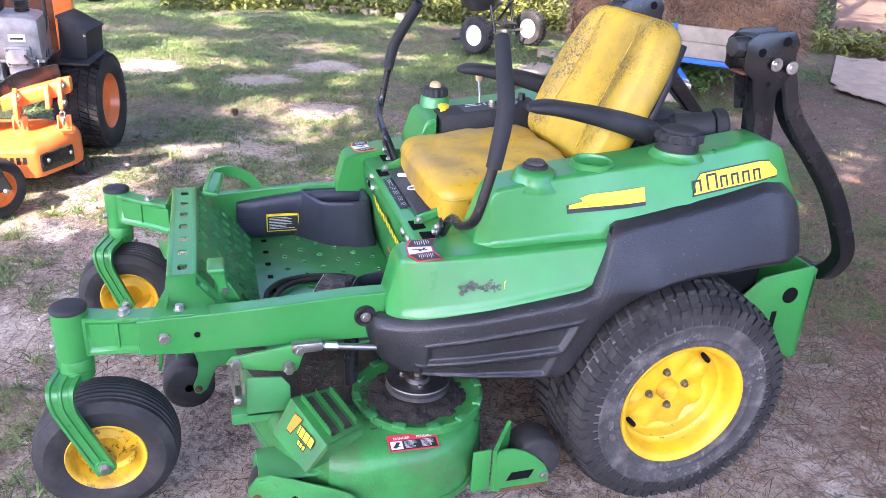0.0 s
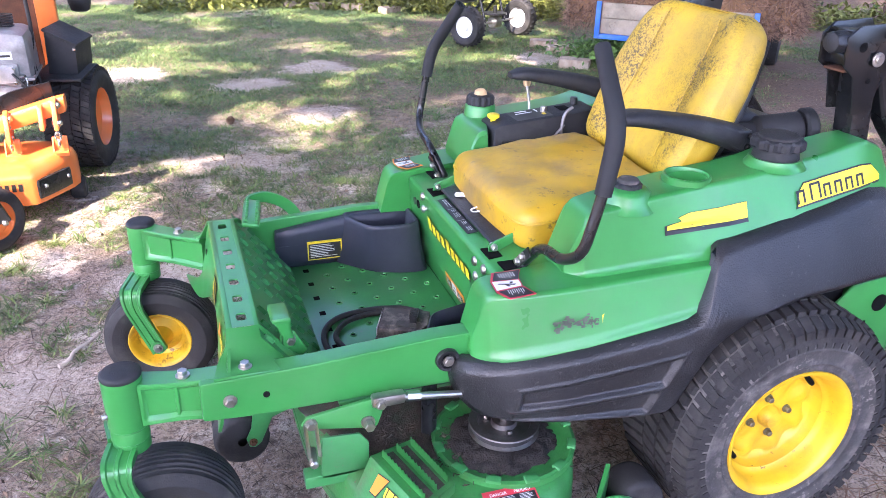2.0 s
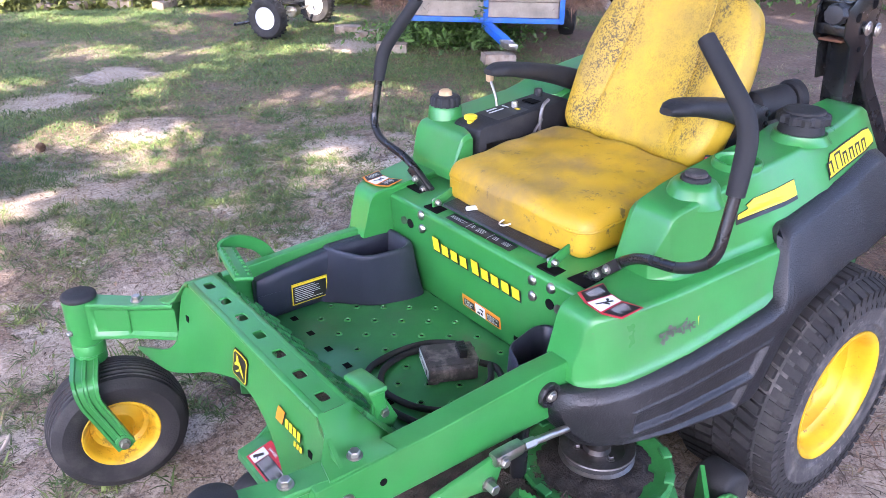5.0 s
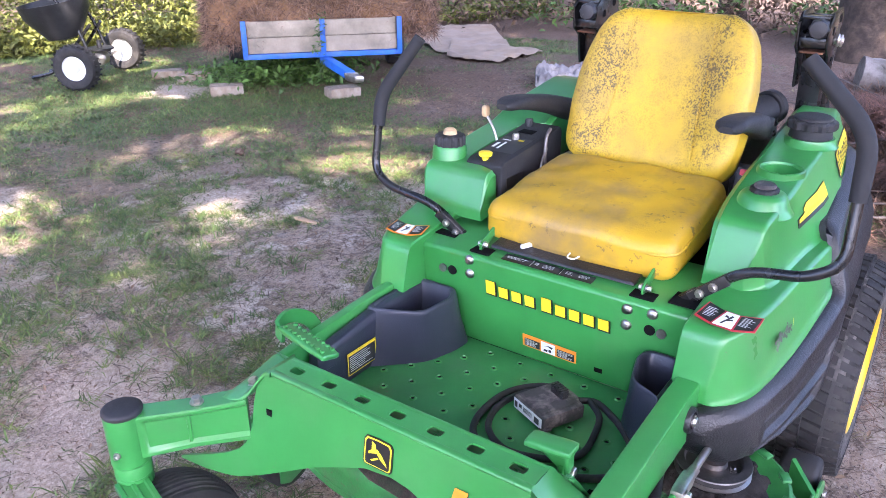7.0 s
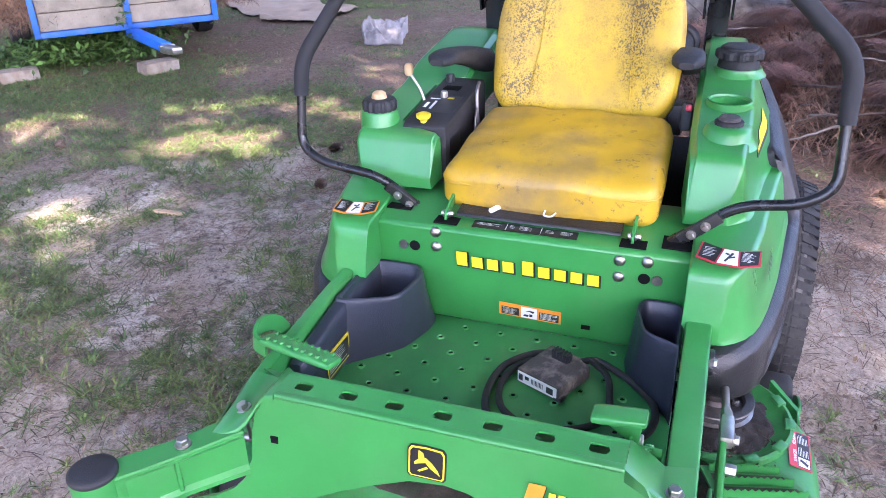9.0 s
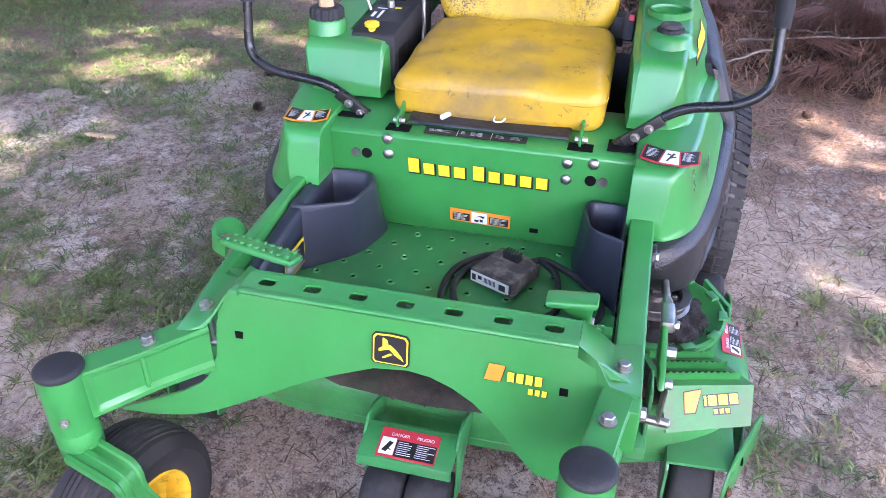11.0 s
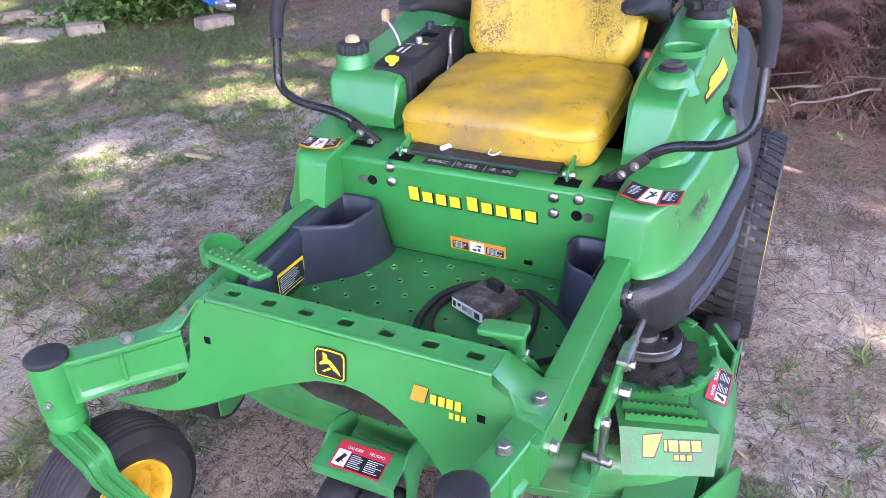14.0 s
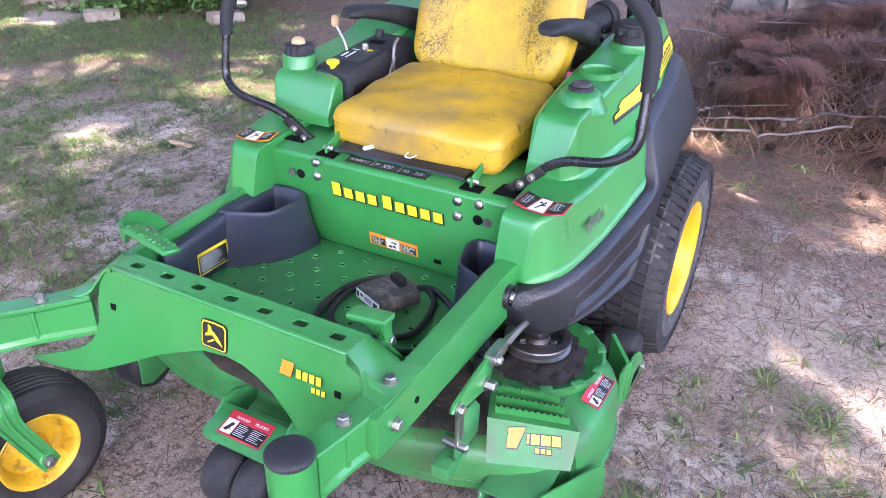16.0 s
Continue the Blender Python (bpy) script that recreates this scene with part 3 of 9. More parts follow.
sign_plate(panel, "operator_label", (panel_x(0.428), 0.062, 0.431), (0, -1, -0.03), (-0.17, 0, 1), 0.145, 0.036, DECAL_O,
           [(0.04, 0.1, 0.33, 0.72, DECAL_K), (0.36, 0.06, 0.62, 0.94, DECAL_W), (0.65, 0.1, 0.97, 0.72, DECAL_K), (0.50, 0.2, 0.55, 0.42, DECAL_INK)]
           + text_rows(0.06, 0.14, 0.31, 0.68, 6, DECAL_W, 1, 0.32) + text_rows(0.67, 0.14, 0.95, 0.68, 6, DECAL_W, 2, 0.32) + [([(0.42, 0.55), (0.50, 0.72), (0.58, 0.70), (0.56, 0.50), (0.50, 0.62)], DECAL_INK), ([(0.40, 0.2), (0.47, 0.16), (0.49, 0.34), (0.42, 0.36)], DECAL_INK)], "orange warning label")
sign_plate(panel, "control_label", (0.476, 0.125, 0.652), (0, -1, 0), (1, 0, 0.12), 0.235, 0.028, DECAL_K,
           [(0.325, 0.0, 0.33, 1, DECAL_W), (0.655, 0.0, 0.66, 1, DECAL_W)] + text_rows(0.04, 0.3, 0.28, 0.7, 3, DECAL_W, 15, 0.3) + text_rows(0.45, 0.2, 0.60, 0.8, 4, DECAL_W, 16, 0.25) + text_rows(0.36, 0.3, 0.41, 0.8, 3, DECAL_W, 18, 0.4) + text_rows(0.70, 0.25, 0.78, 0.75, 3, DECAL_W, 17, 0.25) + text_rows(0.84, 0.25, 0.96, 0.75, 4, DECAL_W, 19, 0.25))
for v, z, w in ((-0.14, 0.43, 0.010),):
    bm = bmesh.new()
    box(bm, panel_x(z) - 0.002, panel_x(z) + 0.004, v - w, v + w, z - 0.005, z + 0.006)
    part("panel_slot", bm, DARK, panel)
# plate and hinge below the cushion
bm = bmesh.new()
prism(bm, [(0.50, 0.662), (0.505, 0.668), (0.72, 0.700), (0.72, 0.66)], "y", -0.20, 0.17, bev=0.002)
plate = part("seat_base_plate", bm, PLASTIC, mower)
bm = bmesh.new()
cyl(bm, (0.545, 0.075, 0.680), (0.515, 0.095, 0.676), 0.006, seg=12, bev=0.003)
part("peg", bm, DECAL_W, plate)
bm = bmesh.new()
tube(bm, smooth_path([(0.545, -0.03, 0.690), (0.517, -0.028, 0.682), (0.514, -0.045, 0.682), (0.53, -0.052, 0.684)]), 0.002, 8)
part("hook", bm, DECAL_W, plate)
for v in (-0.225, 0.19):
    bm = bmesh.new()
    prism(bm, [(0.485, 0.655), (0.51, 0.655), (0.60, 0.70), (0.60, 0.715), (0.50, 0.68), (0.485, 0.67)], "y", v - 0.003, v + 0.003, bev=0.001)
    hinge = part("seat_hinge", bm, GREEN, mower)
    bolt(hinge, (0.497, v - 0.004, 0.667), (0, -1, 0), 0.008, 0.010)
    bolt(hinge, (0.497, v + 0.004, 0.667), (0, 1, 0), 0.008, 0.006)
    # dark sheet painted for the shade of the cut-out
    bm = bmesh.new()
    prism(bm, [(0.475, v - 0.03), (0.53, v - 0.03), (0.53, v + 0.025), (0.475, v + 0.025)], "z", 0.6495, 0.6535)
    part("cut_out", bm, DARK, mower)

# storage bins beside the platform
def rounded(poly, z, r, n=5):
    """A polygon at height z with its corners rounded at r."""
    out, m = [], len(poly)
    for i in range(m):
        a, b, c = (Vector((*poly[(i + k) % m], z)) for k in (-1, 0, 1))
        k = min(r, (a - b).length * 0.45, (c - b).length * 0.45)
        p, q = b + (a - b).normalized() * k, b + (c - b).normalized() * k
        for j in range(n + 1):
            t = j / n
            out.append((1 - t) ** 2 * p + 2 * t * (1 - t) * b + t * t * q)
    return out

for s in (1, -1):
    bm = bmesh.new()
    if s > 0:
        foot = [(0.205, 0.372), (0.245, 0.330), (0.330, 0.241)]
        rim = [(0.255, 0.372), (0.268, 0.326), (0.310, 0.236), (0.425, 0.222), (0.466, 0.246), (0.466, 0.372)]
        foot += [(0.425, 0.212), (0.484, 0.212), (0.484, 0.372)]
    else:
        foot = [(0.235, -0.349), (0.262, -0.340), (0.352, -0.252), (0.440, -0.235), (0.484, -0.240), (0.484, -0.349)]
        rim = [(0.290, -0.349), (0.302, -0.332), (0.326, -0.276), (0.425, -0.250), (0.462, -0.262), (0.462, -0.349)]
    cx, cv = sum(q[0] for q in rim) / 6, sum(q[1] for q in rim) / 6

    def ring(t, z, shrink=1.0, r=0.030):
        return rounded([(cx + (a + (c - a) * t - cx) * shrink, cv + (b + (d - b) * t - cv) * (1 - (1 - shrink) * 1.3)) for (a, b), (c, d) in zip(foot, rim)], z, r)
    loft(bm, [ring(0, 0.397), ring(0.28, 0.43), ring(0.62, 0.475), ring(0.92, 0.530), ring(1, 0.539), ring(1, 0.544, 0.97), ring(1, 0.545, 0.92), ring(1, 0.541, 0.87), ring(0.95, 0.50, 0.83), ring(0.9, 0.44, 0.78)])
    if s > 0:                     # the long wall of the bin, with its label
        rbox(bm, (0.262, 0.356, 0.468), (0.205, 0.017, 0.073), 0.010, 6, warp=lambda p: (p.x, p.y, p.z - max(0, (0.28 - p.x)) * 0.12 * (p.z > 0.47)))
    tray = part("storage_bin", bm, PLASTIC_BLUE, mower, "dark grey plastic storage bin", smooth=60)
    if s > 0:
        sign_plate(tray, "caution_label", (0.148, 0.3375, 0.416), (1, 0, 0), (0, 0.0, 1), 0.102, 0.060, DECAL_K,
                   [(0, 0, 1, 0.04, DECAL_Y), (0, 0.96, 1, 1, DECAL_Y), (0, 0, 0.03, 1, DECAL_Y), (0.97, 0, 1, 1, DECAL_Y), (0.0, 0.86, 1, 0.95, DECAL_Y)] + text_rows(0.08, 0.1, 0.92, 0.8, 8, DECAL_W, 3, 0.28), "black and yellow caution label")


# ---- side bodies ----
cover_low = [(0.325, 0.468), (0.335, 0.43), (0.352, 0.402), (0.372, 0.386), (0.40, 0.379), (0.47, 0.373), (0.60, 0.367), (0.745, 0.361), (0.785, 0.364), (0.805, 0.382), (0.83, 0.43), (0.873, 0.506), (0.91, 0.54),
             (0.954, 0.567), (1.03, 0.590), (1.12, 0.605), (1.282, 0.612), (1.40, 0.612), (1.452, 0.622), (1.470, 0.650), (1.478, 0.68)]
cover_top = [(0.325, 0.474), (0.335, 0.496), (0.352, 0.510), (0.40, 0.520), (0.60, 0.553), (0.75, 0.582), (0.815, 0.597), (0.845, 0.612), (0.865, 0.66), (0.885, 0.722), (0.91, 0.745), (1.1, 0.776), (1.34, 0.812), (1.40, 0.805), (1.44, 0.775), (1.47, 0.72), (1.478, 0.685)]
cover_out = [(0.325, 0.405), (0.335, 0.432), (0.352, 0.458), (0.39, 0.490), (0.45, 0.516), (0.55, 0.541), (0.7, 0.563), (0.8, 0.575), (0.95, 0.580), (1.2, 0.578), (1.38, 0.560), (1.44, 0.535), (1.478, 0.49)]
panels = [[(0.455, 0.462), (0.80, 0.520), (0.768, 0.455), (0.452, 0.420)], [(0.438, 0.405), (0.755, 0.437), (0.735, 0.385), (0.442, 0.383)]]


def inside(poly, x, z):
    """Distance into a four-cornered patch (negative outside)."""
    d = 1e9
    n = len(poly)
    for i in range(n):
        (a, b), (c, e) = poly[i], poly[(i + 1) % n]
        ln = math.hypot(c - a, e - b)
        d = min(d, ((c - a) * (z - b) - (e - b) * (x - a)) / ln * -1)
    return d


def side_cover(s):
    bm = bmesh.new()
    xs = sorted({round(0.325 + 0.012 * i, 4) for i in range(97)} | {1.478, 0.33, 0.345} | {round(0.425 + 0.004 * i, 4) for i in range(100)})
    xs = [x for x in xs if x <= 1.478]
    rings = []
    for x in xs:
        lo, hi, ov = lerp_table(cover_low, x), lerp_table(cover_top, x), lerp_table(cover_out, x)
        ring = []
        M = 64
        for k in range(M + 1):
            t = k / M
            z = lo + (hi - lo) * t
            v = ov - max(0, z - 0.60) * 0.42 + 0.006 * math.sin(math.pi * t)
            edge = min(t, 1 - t) * (hi - lo)
            v -= 0.022 * max(0, 1 - edge / 0.022) ** 2
            if x < 0.86:
                g = max(inside(p, x, z) for p in panels)
                q = max(0.0, min(1.0, (g + 0.002) / 0.009))
                v -= 0.0095 * q * q * (3 - 2 * q)
                q = max(0.0, 1 - abs(g + 0.006) / 0.008)
                v += 0.0028 * q * q * (3 - 2 * q)
            ring.append((x, s * v, z))
        deep = 0.10 if x > 0.9 else 0.06
        ring += [(x, s * (ov - deep), hi - 0.004), (x, s * (ov - deep), lo + 0.004)]
        rings.append(ring)
    loft(bm, rings)
    return part("side_cover", bm, PLASTIC, mower, "black plastic side cover and fender", smooth=50)


def side_body(s):
    bm = bmesh.new()
    low = [(0.372, 0.512), (0.40, 0.515), (0.60, 0.548), (0.82, 0.594), (0.90, 0.62), (0.95, 0.62)]
    top = [(0.372, 0.540), (0.375, 0.556), (0.395, 0.634), (0.400, 0.645), (0.405, 0.652), (0.412, 0.657), (0.43, 0.661), (0.60, 0.676), (0.85, 0.70), (0.95, 0.71)]
    out = [(0.372, 0.425), (0.378, 0.440), (0.388, 0.456), (0.40, 0.470), (0.42, 0.484), (0.45, 0.497), (0.52, 0.514), (0.62, 0.530), (0.85, 0.552), (0.95, 0.555)]
    rings = []
    for x in [0.372, 0.375, 0.386, 0.395, 0.400, 0.405, 0.412, 0.42, 0.43, 0.445, 0.46, 0.475, 0.5, 0.55, 0.6, 0.65, 0.7, 0.76, 0.82, 0.87, 0.92]:
        lo, hi, ov = lerp_table(low, x), lerp_table(top, x), lerp_table(out, x)
        inn = 0.345
        h = hi - lo
        k = min(1, h / 0.12)
        tv = ov - 0.038 * k
        r = 0.016 * k
        ring = [(x, s * inn, lo), (x, s * inn, hi - 0.004), (x, s * (inn + 0.004), hi)]
        ring += [(x, s * (tv - r + r * math.sin(a)), hi - r * (1 - math.cos(a))) for a in (0.0, 0.3, 0.6, 0.9, 1.2)]
        ring += [(x, s * (ov - 0.010 - 0.004 * k), lo + h * 0.22), (x, s * (ov - 0.004), lo + h * 0.10), (x, s * ov, lo + h * 0.05), (x, s * ov, lo + h * 0.01), (x, s * (ov - 0.006), lo)]
        rings.append(ring)
    loft(bm, rings)
    return part("side_body", bm, GREEN, mower, "glossy green moulded side body", smooth=40, flat=True)


def tank(s, top, inn, x0, x1, extra=0.0):
    """Upper tier of a side body: top and inn are tables along x."""
    bm = bmesh.new()
    outt = [(0.58, 0.420), (0.64, 0.428), (0.8, 0.440), (1.1, 0.44), (1.35, 0.415), (1.46, 0.39)]
    outb = [(0.56, 0.435), (0.60, 0.450), (0.65, 0.463), (0.8, 0.481), (0.87, 0.494), (0.95, 0.512), (1.1, 0.515), (1.35, 0.485), (1.46, 0.455)]
    rings = []
    xs = [x0, x0 + 0.004, x0 + 0.030, x0 + 0.035, x0 + 0.040, x0 + 0.046, x0 + 0.054, x0 + 0.065, x0 + 0.085]
    x = x0 + 0.12
    while x < x1 - 0.05:
        xs.append(x)
        x += 0.05
    xs += [x1 - 0.04, x1 - 0.02, x1 - 0.008, x1]
    for x in xs:
        hi, i = lerp_table(top, x), lerp_table(inn, x)
        lo = 0.670 + max(0, x - 0.6) * 0.095
        ot, ob = lerp_table(outt, x) + extra, lerp_table(outb, x) + extra * 0.6
        if x < x0 + 0.03:
            ot -= (x0 + 0.03 - x) * 0.6
            ob -= (x0 + 0.03 - x) * 0.8
        h = max(0.02, hi - lo)
        k = min(1, h / 0.15)
        r = 0.014 * k
        ring = [(x, s * i, lo), (x, s * (i + 0.003), hi - r)]
        ring += [(x, s * (i + 0.003 + r * math.sin(a)), hi - r + r * math.sin(a) * 0.5 + r * 0.5 * (1 - math.cos(a))) for a in (0.5, 1.0, 1.57)]
        ring += [(x, s * (ot - r + r * math.sin(a)), hi - r * (1 - math.cos(a))) for a in (0.0, 0.3, 0.6, 0.9, 1.2)]
        ring += [(x, s * (ob - 0.014), lo + h * 0.16), (x, s * (ob - 0.008), lo + h * 0.07), (x, s * (ob + 0.002), lo + h * 0.025), (x, s * (ob + 0.012), lo - 0.002)]
        rings.append(ring)
    loft(bm, rings)
    return bm


side_cover(-1)
side_cover(1)
side_body(-1)
side_body(1)
ltop = [(0.585, 0.695), (0.615, 0.786), (0.620, 0.798), (0.625, 0.806), (0.631, 0.811), (0.639, 0.815), (0.70, 0.826), (0.78, 0.842), (0.9, 0.856), (1.04, 0.868), (1.10, 0.885), (1.20, 0.89), (1.34, 0.912), (1.385, 0.905), (1.42, 0.88), (1.45, 0.83), (1.46, 0.79)]
bm = tank(-1, ltop, [(0.58, 0.318), (0.7, 0.305), (1.0, 0.300), (1.46, 0.30)], 0.585, 1.46)
tank_l = part("fuel_tank", bm, GREEN, mower, "glossy green moulded tank", smooth=40)
# the cup holder is cut out of the tank
cut = bmesh.new()
lathe(cut, [(0, -0.115), (0.040, -0.115), (0.046, 0.05), (0, 0.05)], (0.885, -0.382, 0.858), (0, 0, 1), 28)
bmesh.ops.recalc_face_normals(cut, faces=cut.faces)
cut_me = bpy.data.meshes.new("cut")
cut.to_mesh(cut_me)
cut.free()
cutter = bpy.data.objects.new("cut", cut_me)
scene.collection.objects.link(cutter)
mod = tank_l.modifiers.new("cut", "BOOLEAN")
mod.object, mod.operation, mod.solver = cutter, "DIFFERENCE", "EXACT"
bpy.context.view_layer.update()
cut_done = bpy.data.meshes.new_from_object(tank_l.evaluated_get(bpy.context.evaluated_depsgraph_get()))
tank_l.modifiers.clear()
tank_l.data = cut_done
bpy.data.objects.remove(cutter)
cut_done.shade_smooth()
cut_done.set_sharp_from_angle(angle=radians(40))
wn = tank_l.modifiers.new("normals", "WEIGHTED_NORMAL")
wn.keep_sharp, wn.weight = True, 80
bm = bmesh.new()
lathe(bm, [(0.0455, -0.020), (0.055, -0.010), (0.053, 0.004), (0.050, 0.0065), (0.0475, 0.006), (0.0455, 0.002), (0.0450, -0.020)], (0.885, -0.382, 0.858), (0, 0, 1), 32)
part("cup_holder", bm, GREEN, tank_l)


def knob_cap(parent, p, r, h, mat, ribs=14, name="cap", dome=0.25, axis=(0, 0, 1), deep=0.09):
    """A round ribbed screw cap."""
    bm = bmesh.new()
    n = ribs * 4
    d, u, w = frame_of(axis)
    prof = [(0.96, 0.0), (1.0, 0.06), (1.0, 0.7), (0.94, 0.9), (0.82, 1.0), (0.4, 1.0 + dome * 0.15), (0.0, 1.0 + dome * 0.18)]
    rings = []
    for q, z in prof:
        ring = []
        for k in range(n):
            rib = 1 - (deep if (k % 4 in (1, 2)) and 0.03 < z < 0.95 else 0)
            a = 2 * math.pi * k / n
            ring.append(Vector(p) + d * z * h + (u * math.cos(a) + w * math.sin(a)) * r * max(q, 0.001) * rib)
        rings.append(ring)
    loft(bm, rings)
    return part(name, bm, mat, parent, smooth=30)


bm = bmesh.new()
lathe(bm, [(0.068, -0.020), (0.061, -0.010), (0.056, 0.000), (0.051, 0.014), (0.046, 0.021), (0.038, 0.025), (0, 0.026)], (0.735, -0.385, 0.826), (0, 0, 1), 28)
part("filler_boss", bm, GREEN, tank_l)
knob_cap(tank_l, (0.735, -0.385, 0.850), 0.031, 0.011, CONSOLE, 16, "small_cap", deep=0.04)
bm = bmesh.new()
cyl(bm, (0.735, -0.385, 0.858), (0.735, -0.385, 0.869), 0.0235, seg=24, bev=0.003)
part("cap_disc", bm, MODULE_DIRT, tank_l, "dusty grey cap top")
bm = bmesh.new()
lathe(bm, [(0.070, -0.016), (0.060, -0.004), (0.058, 0.004), (0, 0.004)], (1.108, -0.393, 0.885), (0, 0, 1), 32)
part("filler_boss", bm, GREEN, tank_l, smooth=60)
bm = bmesh.new()
lathe(bm, [(0.050, -0.004), (0.052, 0.000), (0.050, 0.012), (0.047, 0.030), (0, 0.030)], (1.108, -0.393, 0.888), (0, 0, 1), 32)
part("filler_neck", bm, CONSOLE, tank_l)
knob_cap(tank_l, (1.108, -0.393, 0.912), 0.060, 0.022, CONSOLE, 11, "fuel_cap", deep=0.11)
knob_cap(tank_l, (1.108, -0.393, 0.932), 0.046, 0.010, CONSOLE, 11, "cap_top", deep=0.02)

# right hand tank, lower, with the control console on its inner side
rtop = [(0.61, 0.695), (0.640, 0.768), (0.645, 0.777), (0.650, 0.783), (0.656, 0.787), (0.664, 0.790), (0.70, 0.793), (0.75, 0.80), (1.0, 0.825), (1.10, 0.86), (1.34, 0.905), (1.385, 0.90), (1.42, 0.875), (1.45, 0.83), (1.46, 0.79)]
bm = tank(1, rtop, [(0.58, 0.272), (0.69, 0.262), (0.70, 0.372), (1.00, 0.372), (1.03, 0.30), (1.46, 0.30)], 0.61, 1.46, extra=0.045)
tank_r = part("fuel_tank", bm, GREEN, mower, "glossy green moulded tank", smooth=40, flat=True)
bm = bmesh.new()
lathe(bm, [(0.052, -0.05), (0.047, 0.03), (0.043, 0.036), (0, 0.036)], (0.716, 0.440, 0.790), (0, 0, 1), 28)
part("filler_neck", bm, GREEN, tank_r)
knob_cap(tank_r, (0.716, 0.440, 0.824), 0.043, 0.030, CONSOLE, 14, "fuel_cap")
bm = bmesh.new()
lathe(bm, [(0.020, 0.0), (0.017, 0.012), (0.010, 0.017), (0, 0.018)], (0.716, 0.440, 0.854), (0, 0, 1), 20)
part("cap_disc", bm, WOOD_KNOB, tank_r)
bm = bmesh.new()
prism(bm, [(0.690, 0.62), (0.692, 0.797), (0.71, 0.806), (0.85, 0.818), (1.02, 0.835), (1.03, 0.82), (1.03, 0.64)], "y", 0.258, 0.372, bev=0.006)
console = part("control_console", bm, CONSOLE, mower, "black control console with lever and knobs")
def con_z(x):
    return lerp_table([(0.71, 0.806), (0.85, 0.818), (1.02, 0.835)], x)
bm = bmesh.new()
lathe(bm, [(0.010, 0.0), (0.009, 0.012), (0.018, 0.018), (0.0185, 0.026), (0.013, 0.029), (0, 0.030)], (0.712, 0.322, 0.797), (0, 0, 1), 22)
part("choke_knob", bm, DECAL_Y, console, "yellow plastic knob", smooth=50)
bm = bmesh.new()
tube(bm, smooth_path([(0.850, 0.372, 0.815), (0.853, 0.385, 0.845), (0.856, 0.410, 0.880)]), 0.004, 10)
lever = part("throttle_lever", bm, STEEL, console)
bm = bmesh.new()
rbox(bm, (0.857, 0.415, 0.892), (0.011, 0.011, 0.017), 0.009, 4)
part("lever_knob", bm, WOOD_KNOB, lever, "faded tan lever knob")
for x, v, r, h, mt in ((0.985, 0.345, 0.012, 0.022, PLASTIC), (0.875, 0.325, 0.010, 0.016, STEEL)):
    knob_cap(console, (x, v, con_z(x) - 0.001), r, h, mt, 8, "console_knob")
bm = bmesh.new()
box(bm, 0.92, 0.955, 0.300, 0.345, con_z(0.93), con_z(0.94) + 0.002, bev=0.001)
part("rocker_switch", bm, DARK, console)
sign_plate(console, "console_label", (0.77, 0.365, con_z(0.77) - 0.001), (0, -1, 0), (1, 0, 0.09), 0.09, 0.12, DECAL_K, [(0.1, 0.2, 0.2, 0.5, DECAL_W), (0.3, 0.15, 0.38, 0.6, DECAL_W), (0.1, 0.7, 0.4, 0.75, DECAL_W), (0.6, 0.75, 0.8, 0.85, DECAL_Y)])
sign_plate(console, "side_print", (0.80, 0.257, 0.66), (-1, 0, 0), (0, 0, 1), 0.085, 0.10, DECAL_K, text_rows(0.1, 0.1, 0.9, 0.9, 9, DECAL_W, 5, 0.3))

# decals of the bodies
def danger_label(parent, s):
    o = Vector((0.428, s * 0.352, 0.6655)) if s < 0 else Vector((0.428, 0.352, 0.6655))
    U, V = ((-0.12, -1, 0), (1, -0.10, 0.09)) if s < 0 else ((0.12, -1, 0), (1, 0.1, 0.09))
    if s > 0:
        o = Vector((0.428, 0.448, 0.6655))
    fan = [(0.0, 0.15), (0.3, 0.0), (0.72, 0.0), (1.0, 0.25), (0.96, 1.0), (0.62, 0.78), (0.30, 0.80), (0.02, 0.98)]
    k = DECAL_R if s < 0 else DECAL_O
    sign_plate(parent, "danger_label", o, U, V, 0.122 if s < 0 else 0.102, 0.078 if s < 0 else 0.070, k, [([(0.03, 0.22), (0.31, 0.06), (0.37, 0.76), (0.05, 0.94)], DECAL_K), ([(0.34, 0.03), (0.67, 0.03), (0.62, 0.75), (0.40, 0.75)], DECAL_W), ([(0.70, 0.06), (0.96, 0.28), (0.94, 0.94), (0.65, 0.74)], DECAL_K)]
               + text_rows(0.09, 0.26, 0.32, 0.74, 7, DECAL_W, 7, 0.32) + text_rows(0.70, 0.28, 0.90, 0.74, 8, DECAL_W, 8, 0.32) + [([(0.44, 0.16), (0.47, 0.14), (0.57, 0.58), (0.53, 0.62)], DECAL_INK), ([(0.50, 0.30), (0.60, 0.40), (0.58, 0.46), (0.48, 0.36)], DECAL_INK), ([(0.43, 0.50), (0.50, 0.46), (0.50, 0.54), (0.44, 0.58)], DECAL_INK)], "red warning label" if s < 0 else "orange warning label", f=fan)
danger_label(tank_l, -1)
danger_label(tank_r, 1)
U, V = Vector((0.999, 0.0, 0.035)), Vector((0, 0.36, 1)).normalized()
